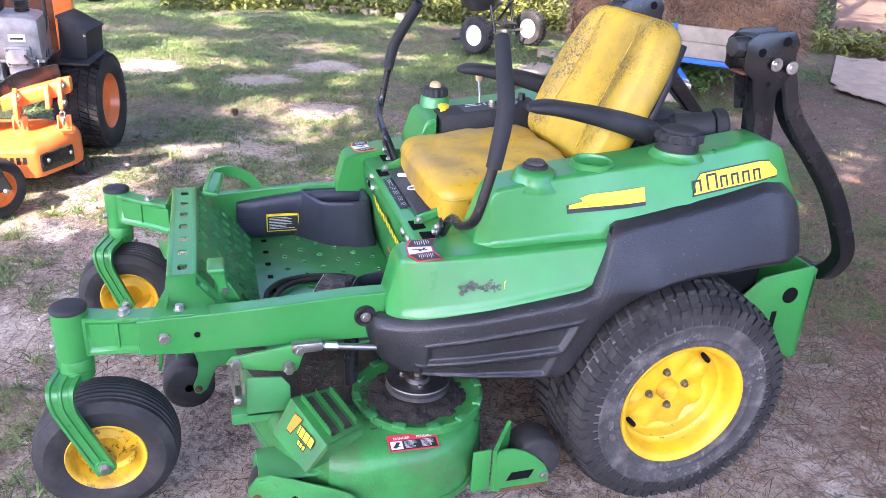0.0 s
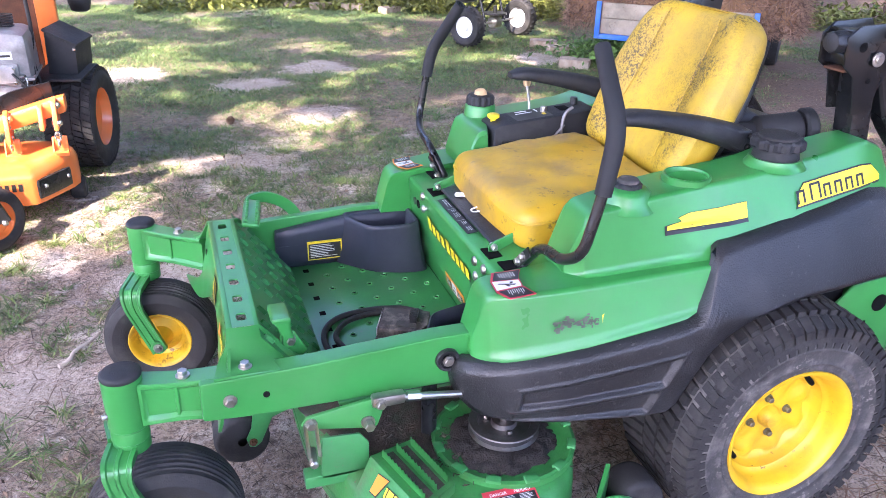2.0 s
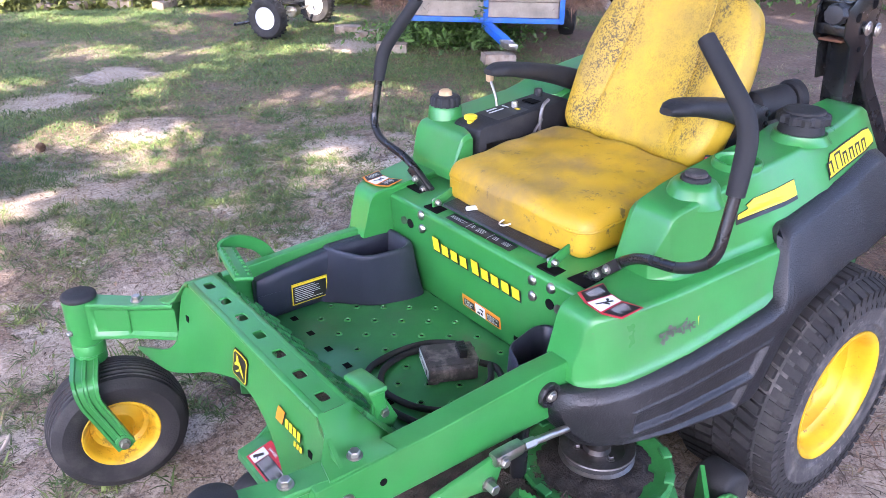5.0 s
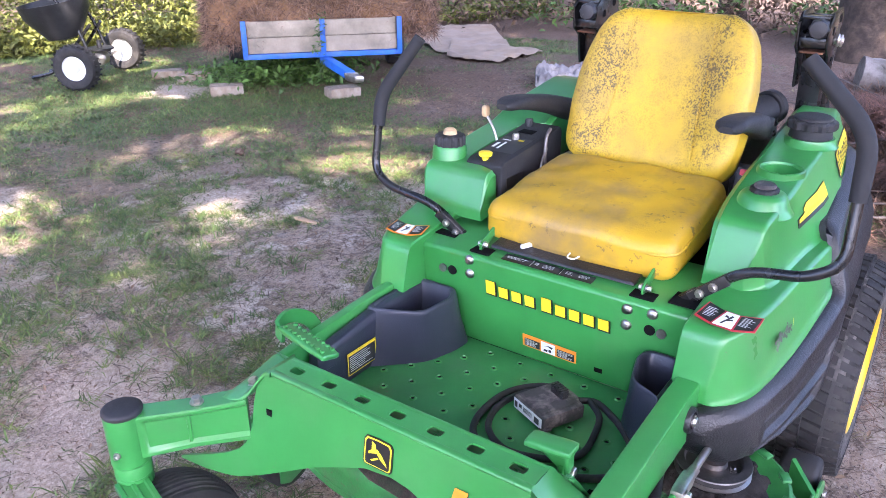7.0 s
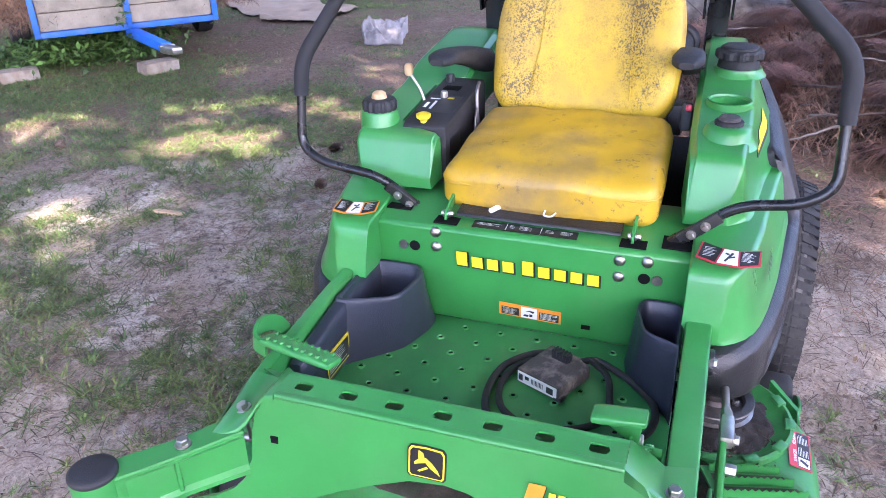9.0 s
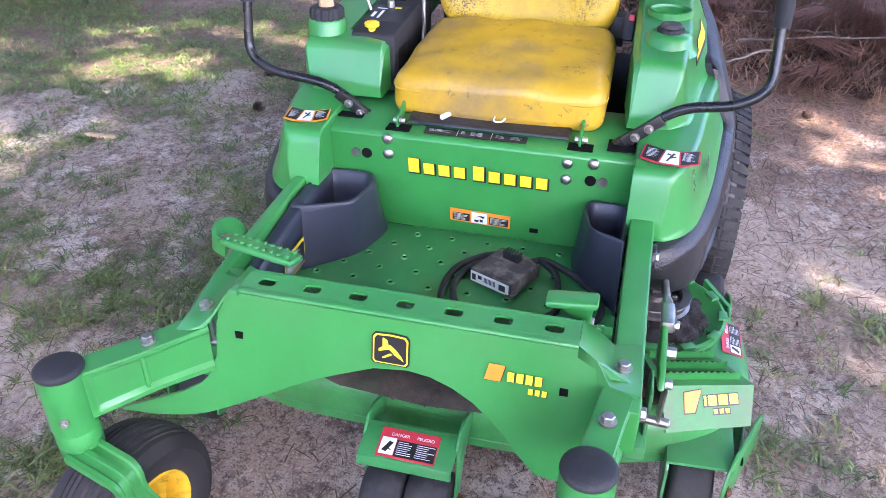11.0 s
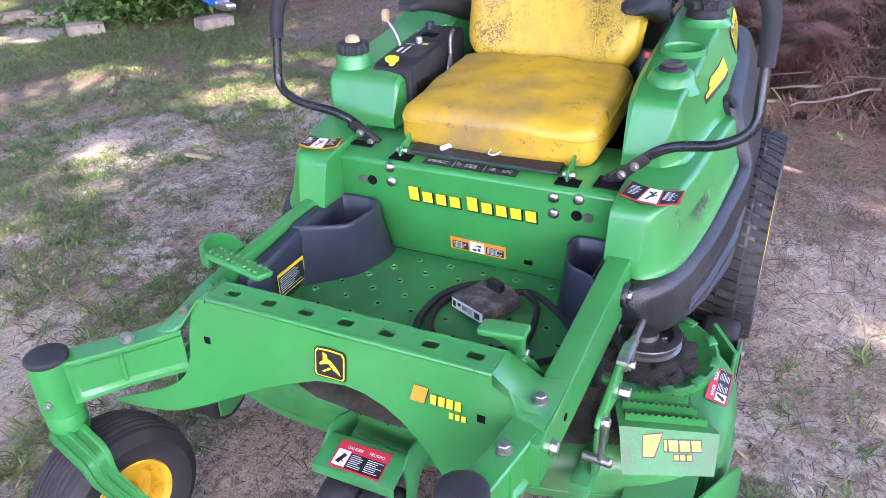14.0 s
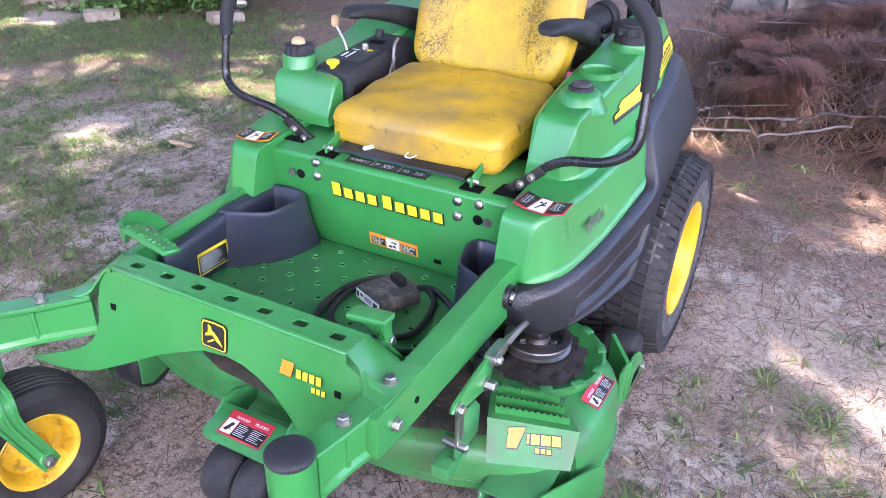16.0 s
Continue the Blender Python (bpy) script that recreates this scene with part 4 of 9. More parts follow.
stripe = sign_plate(tank_l, "torn_stripe", (0.797, -0.4700, 0.757), (1, 0.0, 0.10), (0, 0, 1), 0.20, 0.040, DECAL_K, [([(0.02, 0.28), (0.98, 0.22), (1.0, 1.0), (0.30, 1.0), (0.16, 0.86), (0.2, 0.66), (0.03, 0.5)], DECAL_Y)], "torn yellow stripe",
                    f=[(0, 0), (0.98, 0.0), (1.0, 1.0), (0.30, 1.0), (0.16, 0.86), (0.2, 0.66), (0.0, 0.5)])
plaque = sign_plate(tank_l, "side_plate", (1.118, -0.4900, 0.790), (1, 0.0, 0.10), (0, 0, 1), 0.27, 0.050, DECAL_K, [([(0.02, 0.1), (0.98, 0.16), (1.0, 0.36), (0.9, 0.92), (0.78, 1.0), (0.12, 0.96), (0.06, 0.7)], DECAL_Y)], "torn yellow and black plate",
                    f=[(0, 0.02), (0.98, 0.06), (1.0, 0.36), (0.9, 0.98), (0.78, 1.05), (0.12, 1.0), (0.06, 0.7)])
bm = bmesh.new()
o, U = Vector((1.118, -0.4900, 0.790)), Vector((1, 0.0, 0.10)).normalized()
V2 = Vector((0, 0, 1))
V2 = (V2 - U * V2.dot(U)).normalized()
N = U.cross(V2)
for k in range(6):
    a, w, h = (0.02, 0.09, 0.55) if k == 0 else ((0.17, 0.12, 0.7) if k == 1 else (0.32 + (k - 2) * 0.125, 0.085, 0.52))
    for (p, q, r2, t2) in ((a, 0.2, a + w, 0.2 + h),):
        for quad in ([(p, q), (p + 0.022, q), (p + 0.022, t2), (p, t2)], [(r2 - 0.022, q), (r2, q), (r2, t2), (r2 - 0.022, t2)], [(p, t2 - 0.1), (r2, t2 - 0.1), (r2, t2), (p, t2)]):
            bm.faces.new([bm.verts.new(o + U * x * 0.27 + V2 * z * 0.050 + N * 0.0032) for x, z in quad])
tagged(part("worn_mark", bm, DECAL_K, plaque, smooth=0), kind="stuff")

# the two side decals follow the tank's wall
bpy.context.view_layer.update()
deps = bpy.context.evaluated_depsgraph_get()
for decal, y0 in ((stripe, -0.4700), (plaque, -0.4900)):
    for ob in [decal] + [q for q in bpy.data.objects if q.parent is decal]:
        bm = bmesh.new()
        bm.from_mesh(ob.data)
        bmesh.ops.triangulate(bm, faces=bm.faces)
        bmesh.ops.subdivide_edges(bm, edges=bm.edges, cuts=3, use_grid_fill=True)
        for v in bm.verts:
            lift = y0 - v.co.y
            ok, hit, normal, index = tank_l.ray_cast(Vector((v.co.x, -0.8, v.co.z)), Vector((0, 1, 0)), depsgraph=deps)
            if ok:
                v.co.y = hit.y - lift - 0.0012
        bm.to_mesh(ob.data)
        bm.free()

# remains of a torn decal on the side body
RESIDUE = material("decal_residue", (0.10, 0.11, 0.085), 0.8, var=0.4, scale=60, bump=0.1)
o, U = Vector((0.522, -0.5035, 0.592)), Vector((0.125, -0.0085, 0.004)).normalized()
V2 = Vector((0, 0.26, 0.965))
V2 = (V2 - U * V2.dot(U)).normalized()
N = U.cross(V2)
rnd = random.Random(91)
bm = bmesh.new()
for k in range(70):
    a, b = rnd.uniform(0, 0.105), rnd.gauss(0.010, 0.006)
    w, h = rnd.uniform(0.002, 0.008), rnd.uniform(0.0012, 0.004)
    c = o + U * a + V2 * b + N * 0.0012
    bm.faces.new([bm.verts.new(c + U * x + V2 * z) for x, z in ((-w, -h * rnd.random()), (w * rnd.random(), -h), (w, h * rnd.random()), (-w * rnd.random(), h))])
tagged(part("decal_residue", bm, RESIDUE, tank_l, "grey remains of a torn decal", smooth=0), kind="stuff")
bm = bmesh.new()
bm.faces.new([bm.verts.new(o + U * a + V2 * b + N * 0.002) for a, b in ((0.112, 0.003), (0.126, 0.004), (0.118, 0.024), (0.112, 0.020))])
part("decal_scrap", bm, DECAL_Y, tank_l, "yellow scrap of a decal", smooth=0)


# ---- seat ----
def cushion_warp(p):
    u, v = (p.x - 0.74) / 0.2, (p.y + 0.022) / 0.245
    x = p.x - 0.02 * (1 - v * v) * (u < 0) * -u * 1.0 + 0.0
    z = p.z
    up = min(1.0, max(0.0, (p.z - 0.67) / 0.09))
    z += (0.020 * u - 0.006 * v * v + 0.006 * (1 - min(1, u * u)) * (1 - min(1, v * v))) * up
    z += 0.003 * up * math.sin(9 * v + 3 * u) * math.cos(7 * u)
    z += up * (0.0035 * noise.fractal(Vector((p.x * 14 + 2, p.y * 7, 0.4)), 1.0, 2.0, 3) - 0.0022 * max(0, 1 - abs(math.sin(p.y * 38 + 5 * p.x)) * 5) * max(0, 0.6 - abs(u)))
    z += 0.006 * u * (1 - up)
    return (x, p.y * (1 - 0.03 * max(0, u)), z)

bm = bmesh.new()
rbox(bm, (0.745, -0.022, 0.722), (0.195, 0.245, 0.060), 0.033, 34, warp=cushion_warp)
cushion = part("seat_cushion", bm, VINYL_CLEAN, mower, "worn yellow vinyl seat cushion", smooth=70)
bm = bmesh.new()
loop = [cushion_warp(p) for p in rounded([(0.549, -0.268), (0.941, -0.268), (0.941, 0.224), (0.549, 0.224)], 0.747, 0.046, 8)]
fine = []
for p, q in zip(loop, loop[1:] + loop[:1]):
    fine += [Vector(p).lerp(Vector(q), k / 4) for k in range(4)]
tube(bm, fine + fine[:1], 0.0034, 6, cap=False)
part("piping", bm, VINYL_CLEAN, cushion)

BACK = pose(0.948, -0.014, 0.772) @ pose(0, 0, 0, 0, 21.5, 0)   # foot of the backrest, leaning back
def back_warp(p):
    h = p.z
    wide = lerp_table([(0.0, 0.90), (0.06, 0.97), (0.16, 1.0), (0.25, 0.99), (0.32, 0.94), (0.37, 0.88), (0.41, 0.79), (0.44, 0.68)], h)
    y = p.y * wide
    hollow = 0.022 * (1 - min(1, (p.y / 0.16) ** 2)) if p.x < 0.02 else 0.0
    wing = -0.018 * max(0, (abs(p.y) - 0.12) / 0.12) if p.x < 0.02 else 0
    lean = 0.030 * (h / 0.45) ** 2
    return BACK @ Vector((p.x + hollow * (0.4 + 0.6 * math.sin(math.pi * min(1, h / 0.45))) + wing + lean, y, h))
bm = bmesh.new()
rbox(bm, (0.045, 0, 0.220), (0.050, 0.246, 0.222), 0.049, 24, warp=back_warp)
backrest = part("backrest", bm, MILDEW, mower, "yellow vinyl backrest speckled with black mildew", smooth=70)
for s in (-1, 1):
    bm = bmesh.new()
    tube(bm, [back_warp(Vector((-0.0125, s * (0.135 - 0.02 * math.sin(k / 16 * 3)), 0.05 + 0.36 * k / 16))) for k in range(17)], 0.0022, 6)
    part("seam", bm, MILDEW, backrest)
bm = bmesh.new()
rbox(bm, (0.118, 0, 0.22), (0.012, 0.20, 0.19), 0.01, 6, warp=lambda p: BACK @ Vector((p.x + 0.03 * (p.z / 0.45) ** 2, p.y * lerp_table([(0, 0.95), (0.25, 1), (0.45, 0.7)], p.z), p.z)))
part("back_shell", bm, PLASTIC, backrest)
bm = bmesh.new()
box(bm, 0.60, 0.90, -0.20, 0.16, 0.655, 0.672, bev=0.004)
part("seat_pan", bm, DARK, mower)
for s in (-1, 1):
    v0 = -0.281 if s < 0 else 0.296
    tipz = 0.972 if s < 0 else 0.945
    bm = bmesh.new()
    pts = smooth_path([(0.745, v0, tipz), (0.80, v0, tipz + 0.004), (0.90, v0, tipz - 0.012), (1.0, v0 + s * -0.004, tipz - 0.034), (1.10, v0 - s * 0.012, tipz - 0.064)], 5)
    n = len(pts)
    rings = []
    for i, p in enumerate(pts):
        t = i / (n - 1)
        w = 0.035 * min(1, 0.45 + 3.2 * t)
        hh = (0.011 + 0.023 * t) * min(1, 0.7 + 3 * t)
        ring = []
        for k in range(14):
            a = 2 * math.pi * k / 14
            c, q = math.cos(a), math.sin(a)
            e = (abs(c) ** 3.5 + abs(q) ** 3.5) ** (-1 / 3.5)
            ring.append((p.x, p.y + w * c * e, p.z - hh * 0.4 + hh * q * e))
        rings.append(ring)
    loft(bm, rings)
    arm = part("armrest", bm, CONSOLE, mower, "black plastic armrest", smooth=60)
    bm = bmesh.new()
    prism(bm, [(1.05, tipz - 0.084), (1.10, tipz - 0.108), (1.122, tipz - 0.085), (1.112, tipz - 0.048), (1.06, tipz - 0.044)], "y", v0 - 0.024, v0 + 0.024, bev=0.008)
    br = part("armrest_bracket", bm, PLASTIC, arm)
    bolt(br, (1.100, v0 + s * 0.025, tipz - 0.088), (0, s, 0), 0.007, 0.004, mat=BLACK_PAINT)
    bolt(br, (1.104, v0 + s * 0.025, tipz - 0.062), (0, s, 0), 0.007, 0.004, mat=BLACK_PAINT)

bm = bmesh.new()
rbox(bm, (0.930, -0.288, 0.800), (0.022, 0.014, 0.034), 0.008, 5, rot=Matrix.Rotation(radians(18), 3, "Y"))
buckle = part("belt_buckle", bm, CONSOLE, mower, "black seat belt buckle")
bm = bmesh.new()
rbox(bm, (0.918, -0.292, 0.826), (0.012, 0.008, 0.008), 0.004, 4, rot=Matrix.Rotation(radians(18), 3, "Y"))
part("release_button", bm, DECAL_R, buckle, "red release button")
bm = bmesh.new()
tube(bm, smooth_path([(0.90, 0.232, 0.70), (0.895, 0.240, 0.77), (0.905, 0.244, 0.83), (0.93, 0.246, 0.85)]), 0.005, 8)
tube(bm, smooth_path([(0.86, 0.232, 0.70), (0.87, 0.238, 0.76), (0.905, 0.242, 0.80)]), 0.004, 8)
part("seat_lock_rod", bm, STEEL_DARK, mower)

# ---- steering levers ----
def lever_arm(s, base, elbow, out, low, grip, bend, tip):
    P = [(x, s * v, z) for x, v, z in (base, elbow, out, low, grip, bend, tip)]
    bm = bmesh.new()
    tube(bm, rounded_path(P, 0.045, 7), 0.0112, 14)
    rod = part("steering_lever", bm, BLACK_PAINT, mower, "black steering lever with foam grip", smooth=60)
    bm = bmesh.new()
    pts = rounded_path([Vector(P[4]) , P[5], P[6]], 0.05, 7)
    rr = [0.0165] + [0.0178] * (len(pts) - 2) + [0.0160]
    tube(bm, pts, rr, 16)
    part("foam_grip", bm, FOAM, rod, smooth=60)
    # clamp plate at the foot, with its two bolts
    a, b = Vector(P[0]), Vector(P[1])
    d = (b - a).normalized()
    foot = a - d * 0.035
    n = d.cross(Vector((1, 0, 0))).normalized()
    x = n.cross(d).normalized()
    bm = bmesh.new()
    m = Matrix((d, n, x)).transposed().to_4x4()
    m.translation = foot
    box(bm, -0.03, 0.125, -0.012, 0.012, -0.018, -0.013, bev=0.002, m=m)
    box(bm, -0.02, 0.045, -0.014, 0.014, -0.012, 0.004, bev=0.003, m=m)
    clamp = part("lever_clamp", bm, BLACK_PAINT, rod)
    for q in (0.055, 0.09):
        bolt(clamp, m @ Vector((q, 0.0, -0.018)), -x, 0.009, 0.008)
    # dark sheet painted for the shade in the slot
    bm = bmesh.new()
    box(bm, foot.x - 0.05, foot.x + 0.045, s * 0.285, s * 0.345, 0.6545, 0.6575)
    part("lever_slot", bm, DARK, mower)
    return rod

lever_arm(-1, (0.530, 0.325, 0.668), (0.522, 0.420, 0.752), (0.510, 0.535, 0.772), (0.520, 0.592, 0.808), (0.552, 0.588, 0.925), (0.572, 0.584, 1.045), (0.598, 0.452, 1.165))
lever_arm(1, (0.556, 0.285, 0.648), (0.535, 0.365, 0.722), (0.545, 0.520, 0.738), (0.566, 0.585, 0.765), (0.588, 0.585, 0.885), (0.604, 0.584, 0.965), (0.664, 0.497, 1.112))


# ---- wheels ----
def rim_mesh(c, axis, prof, seg=48):
    bm = bmesh.new()
    lathe(bm, prof, c, axis, seg)
    return bm

def rear_wheel(s):
    c = Vector((1.10, s * 0.497, 0.285))
    ax = (0, s, 0)
    bm = rim_mesh(c, ax, [(0.158, -0.14), (0.150, -0.12), (0.148, 0.02), (0.150, 0.075), (0.158, 0.112), (0.170, 0.122), (0.174, 0.131), (0.172, 0.138), (0.164, 0.136), (0.157, 0.128), (0.152, 0.116), (0.149, 0.094), (0.144, 0.082), (0.138, 0.078), (0.133, 0.056), (0.128, 0.050), (0.118, 0.054), (0.104, 0.062), (0.088, 0.060), (0.060, 0.054), (0.0, 0.054)])
    for v in bm.verts:
        d = v.co - c
        r = math.hypot(d.x, d.z)
        if 0.07 < r < 0.125 and abs(d.y) > 0.05:
            v.co.y -= s * 0.015 * (0.5 + 0.5 * math.cos(8 * math.atan2(d.z, d.x)))
    wheel = part("rear_wheel", bm, YELLOW_RIM, mower, "yellow steel wheel with worn turf tyre", smooth=40)
    bm = bmesh.new()
    prof = [(0.160, -0.125), (0.172, -0.132), (0.20, -0.145), (0.235, -0.150), (0.262, -0.146), (0.282, -0.134), (0.293, -0.115), (0.297, -0.08), (0.298, 0.0), (0.297, 0.08), (0.293, 0.115), (0.282, 0.130), (0.262, 0.138), (0.240, 0.1405), (0.236, 0.1425), (0.231, 0.1425), (0.228, 0.1405), (0.214, 0.140), (0.200, 0.138), (0.197, 0.1400), (0.193, 0.1395), (0.191, 0.1365), (0.184, 0.1350), (0.180, 0.1365), (0.172, 0.134), (0.160, 0.120)]
    lathe(bm, prof, c, ax, 64)
    for v in bm.verts:
        if v.co.z < 0.012:
            v.co.z = 0.012
            v.co.y += s * (0.006 if (v.co.y - c.y) * s > 0 else -0.006)
    tyre = part("tyre", bm, RUBBER_DUSTY, wheel, smooth=60)
    bm = bmesh.new()
    rows = [(-0.122, 0.040, 0.2915, 1), (-0.072, 0.044, 0.301, 0), (-0.024, 0.044, 0.303, 1), (0.024, 0.044, 0.303, 0), (0.072, 0.044, 0.301, 1), (0.122, 0.040, 0.2915, 0)]
    N = 62
    for off, w, r, odd in rows:
        for k in range(N):
            a = 2 * math.pi * (k + 0.5 * odd) / N
            da = 2 * math.pi / N * 0.345
            skew = (0.016 if off > 0 else -0.016)
            cs = []
            for (e, g) in ((-1, -1), (1, -1), (1, 1), (-1, 1)):
                yy = off + g * w / 2
                aa = a + e * da + skew * g + 0.02
                rr = r - (0.012 if abs(yy) > 0.135 else 0.0)
                for lift in (-0.014, 0.008):
                    q = Vector((math.cos(aa) * (rr + lift), yy, math.sin(aa) * (rr + lift)))
                    q = Vector((c.x + q.x, c.y + s * q.y, max(0.006, c.z + q.z)))
                    cs.append(bm.verts.new(q))
            lo, hi = cs[0::2], cs[1::2]
            bm.faces.new(hi)
            for i in range(4):
                j = (i + 1) % 4
                bm.faces.new((lo[i], lo[j], hi[j], hi[i]))
    for k in range(N):
        for odd, r0 in ((0, 0.238), (1, 0.252)):
            a = 2 * math.pi * (k + 0.5 * odd) / N
            pts = [(r0, 0.1380), (0.262, 0.1365), (0.280, 0.130), (0.291, 0.122)]
            for (ra, ya), (rb, yb) in zip(pts, pts[1:]):
                quad = [Vector((c.x + math.cos(a + e) * q, c.y + s * (y + 0.0045), max(0.006, c.z + math.sin(a + e) * q))) for q, y, e in ((ra, ya, -0.036), (rb, yb, -0.036), (rb, yb, 0.036), (ra, ya, 0.036))]
                low = [p - Vector((0, s * 0.012, 0)) for p in quad]
                hi = [bm.verts.new(p) for p in quad]
                lo = [bm.verts.new(p) for p in low]
                bm.faces.new(hi)
                for i in range(4):
                    bm.faces.new((lo[i], lo[(i + 1) % 4], hi[(i + 1) % 4], hi[i]))
    part("tread", bm, RUBBER, wheel, "dark turf tread blocks", smooth=0)
    bm = bmesh.new()
    lathe(bm, [(0.030, 0.050), (0.028, 0.068), (0.020, 0.080), (0.0, 0.084)], c, ax, 24)
    part("hub_cap", bm, YELLOW_WORN, wheel)
    for k in range(4):
        a = math.pi / 2 * k + 0.18
        bolt(wheel, c + Vector((0.052 * math.cos(a), s * 0.055, 0.052 * math.sin(a))), ax, 0.0095, 0.012, name="lug_bolt", mat=STEEL_DARK)
    for k in range(2):
        a = 0.75 + math.pi * k
        bm = bmesh.new()
        m = Matrix.Translation(c) @ Matrix.Rotation(-a, 4, "Y")
        rbox(bm, (0.128, s * 0.0645, 0), (0.007, 0.006, 0.020), 0.006, 4)
        bm.transform(m)
        part("rim_slot", bm, DARK, wheel)

rear_wheel(-1)
rear_wheel(1)


def caster(side, pivot, axle, yaw, top):
    """A caster: yoke on its pivot, fork with two legs, a ribbed tyre on a yellow rim. yaw turns the axle line about z."""
    px, pv = pivot
    axle = Vector(axle)
    ax = Vector((math.sin(yaw), -math.cos(yaw), 0))     # towards the near leg
    fw = Vector((math.cos(yaw), math.sin(yaw), 0))
    bm = bmesh.new()
    lathe(bm, [(0.0, top - 0.155), (0.034, top - 0.155), (0.038, top - 0.151), (0.038, top - 0.130), (0.036, top - 0.127), (0.036, top - 0.124), (0.0395, top - 0.120), (0.0395, top - 0.01), (0.0385, top - 0.004), (0, top - 0.002)], (px, pv, 0), (0, 0, 1), 32)
    yoke = part("pivot_housing", bm, GREEN, mower)
    bm = bmesh.new()
    lathe(bm, [(0.039, -0.004), (0.0405, 0.0), (0.0395, 0.005), (0.033, 0.009), (0.015, 0.0105), (0, 0.011)], (px, pv, top - 0.003), (0, 0, 1), 32)
    bolt(yoke, (px - 0.036, pv - 0.016, top - 0.085), (-0.91, -0.4, 0), 0.007, 0.008)
    part("dust_cap", bm, CONSOLE, yoke, "black plastic dust cap", smooth=60)
    zt = top - 0.155
    # fork crown and legs
    crown = Vector((px, pv, zt - 0.008))
    bm = bmesh.new()
    off = (axle - crown).dot(ax)
    cyl(bm, crown + Vector((0, 0, -0.016)), crown + Vector((0, 0, 0.012)), 0.037, seg=24, bev=0.003)
    for g in (1, -1) if side < 0 else (1,):          # the far side's fork has one leg
        reach = 0.104 if g > 0 else 0.072
        side = ax * (off + g * reach)
        knee = crown + side - fw * 0.030 + Vector((0, 0, -0.020))
        foot = axle + ax * g * reach
        path = rounded_path([crown + ax * g * 0.012 - fw * 0.016 + Vector((0, 0, -0.002)), knee - ax * g * 0.004 + Vector((0, 0, 0.016)), knee - Vector((0, 0, 0.030)) + fw * 0.002, foot - Vector((0, 0, 0.014)) + fw * 0.004], 0.034, 6)
        # ribbed flat bar whose width lies along the way of travel
        rings = []
        for i, p in enumerate(path):
            d = (path[min(i + 1, len(path) - 1)] - path[max(i - 1, 0)]).normalized()
            w = (fw - d * fw.dot(d)).normalized()
            n = d.cross(w)
            wide = 0.031 - 0.009 * i / len(path)
            rings.append([p + w * wide * q + n * e for q, e in ((-1, -0.008), (-0.72, -0.008), (-0.62, -0.004), (-0.18, -0.004), (-0.12, -0.008), (0.12, -0.008), (0.18, -0.004), (0.62, -0.004), (0.72, -0.008), (1, -0.008),
                                                                (1, 0.008), (0.72, 0.008), (0.62, 0.004), (0.18, 0.004), (0.12, 0.008), (-0.12, 0.008), (-0.18, 0.004), (-0.62, 0.004), (-0.72, 0.008), (-1, 0.008))])
        loft(bm, rings)
        cyl(bm, foot - ax * 0.008, foot + ax * 0.008, 0.022, seg=18, bev=0.002)
    fork = part("caster_fork", bm, GREEN, mower, smooth=35)
    for g in (1, -1) if side < 0 else (1,):
        bolt(fork, axle + ax * g * (0.112 if g > 0 else 0.080), ax * g, 0.0125, 0.012)
    hub = axle + ax * 0.016
    slim = lambda prof: [(r, y * 0.80) for r, y in prof]
    bm = bmesh.new()
    lathe(bm, slim([(0.086, -0.060), (0.080, -0.052), (0.070, -0.03), (0.070, 0.03), (0.078, 0.050), (0.083, 0.060), (0.090, 0.064), (0.093, 0.070), (0.090, 0.074), (0.084, 0.070), (0.079, 0.058), (0.074, 0.040), (0.069, 0.020), (0.058, 0.012), (0.046, 0.022), (0.034, 0.030), (0.026, 0.060), (0.023, 0.100), (0.0, 0.100)]), hub, ax, 40)
    lathe(bm, slim([(0.093, -0.070), (0.086, -0.072), (0.078, -0.055), (0.055, -0.036), (0.024, -0.05), (0.022, -0.088), (0, -0.088)]), hub, ax, 40)
    wheel = part("caster_wheel", bm, YELLOW_WORN, mower, "small yellow caster wheel", smooth=40)
    bm = bmesh.new()
    prof = [(0.086, -0.066), (0.095, -0.074), (0.115, -0.083), (0.135, -0.084), (0.152, -0.074)]
    for k in range(9):
        y = -0.062 + 0.0155 * k
        crownr = 0.168 - 0.010 * ((y) / 0.062) ** 2
        prof += [(crownr, y - 0.0045), (crownr, y + 0.0045)] if k in (0, 8) else [(crownr - 0.003, y - 0.0058), (crownr, y - 0.0042), (crownr, y + 0.0042), (crownr - 0.003, y + 0.0058)]
    prof += [(0.152, 0.074), (0.135, 0.084), (0.115, 0.083), (0.095, 0.074), (0.086, 0.066)]
    lathe(bm, slim(prof), hub, ax, 56)
    for v in bm.verts:
        v.co.z = max(0.004, v.co.z)
    part("tyre", bm, RUBBER, wheel, "smooth ribbed rubber tyre", smooth=25)
    return yoke

yl = caster(-1, (-0.333, -0.338), (-0.292, -0.318, 0.168), 0.0, 0.552)
yr = caster(1, (-0.308, 0.523), (-0.285, 0.492, 0.168), -0.16, 0.517)


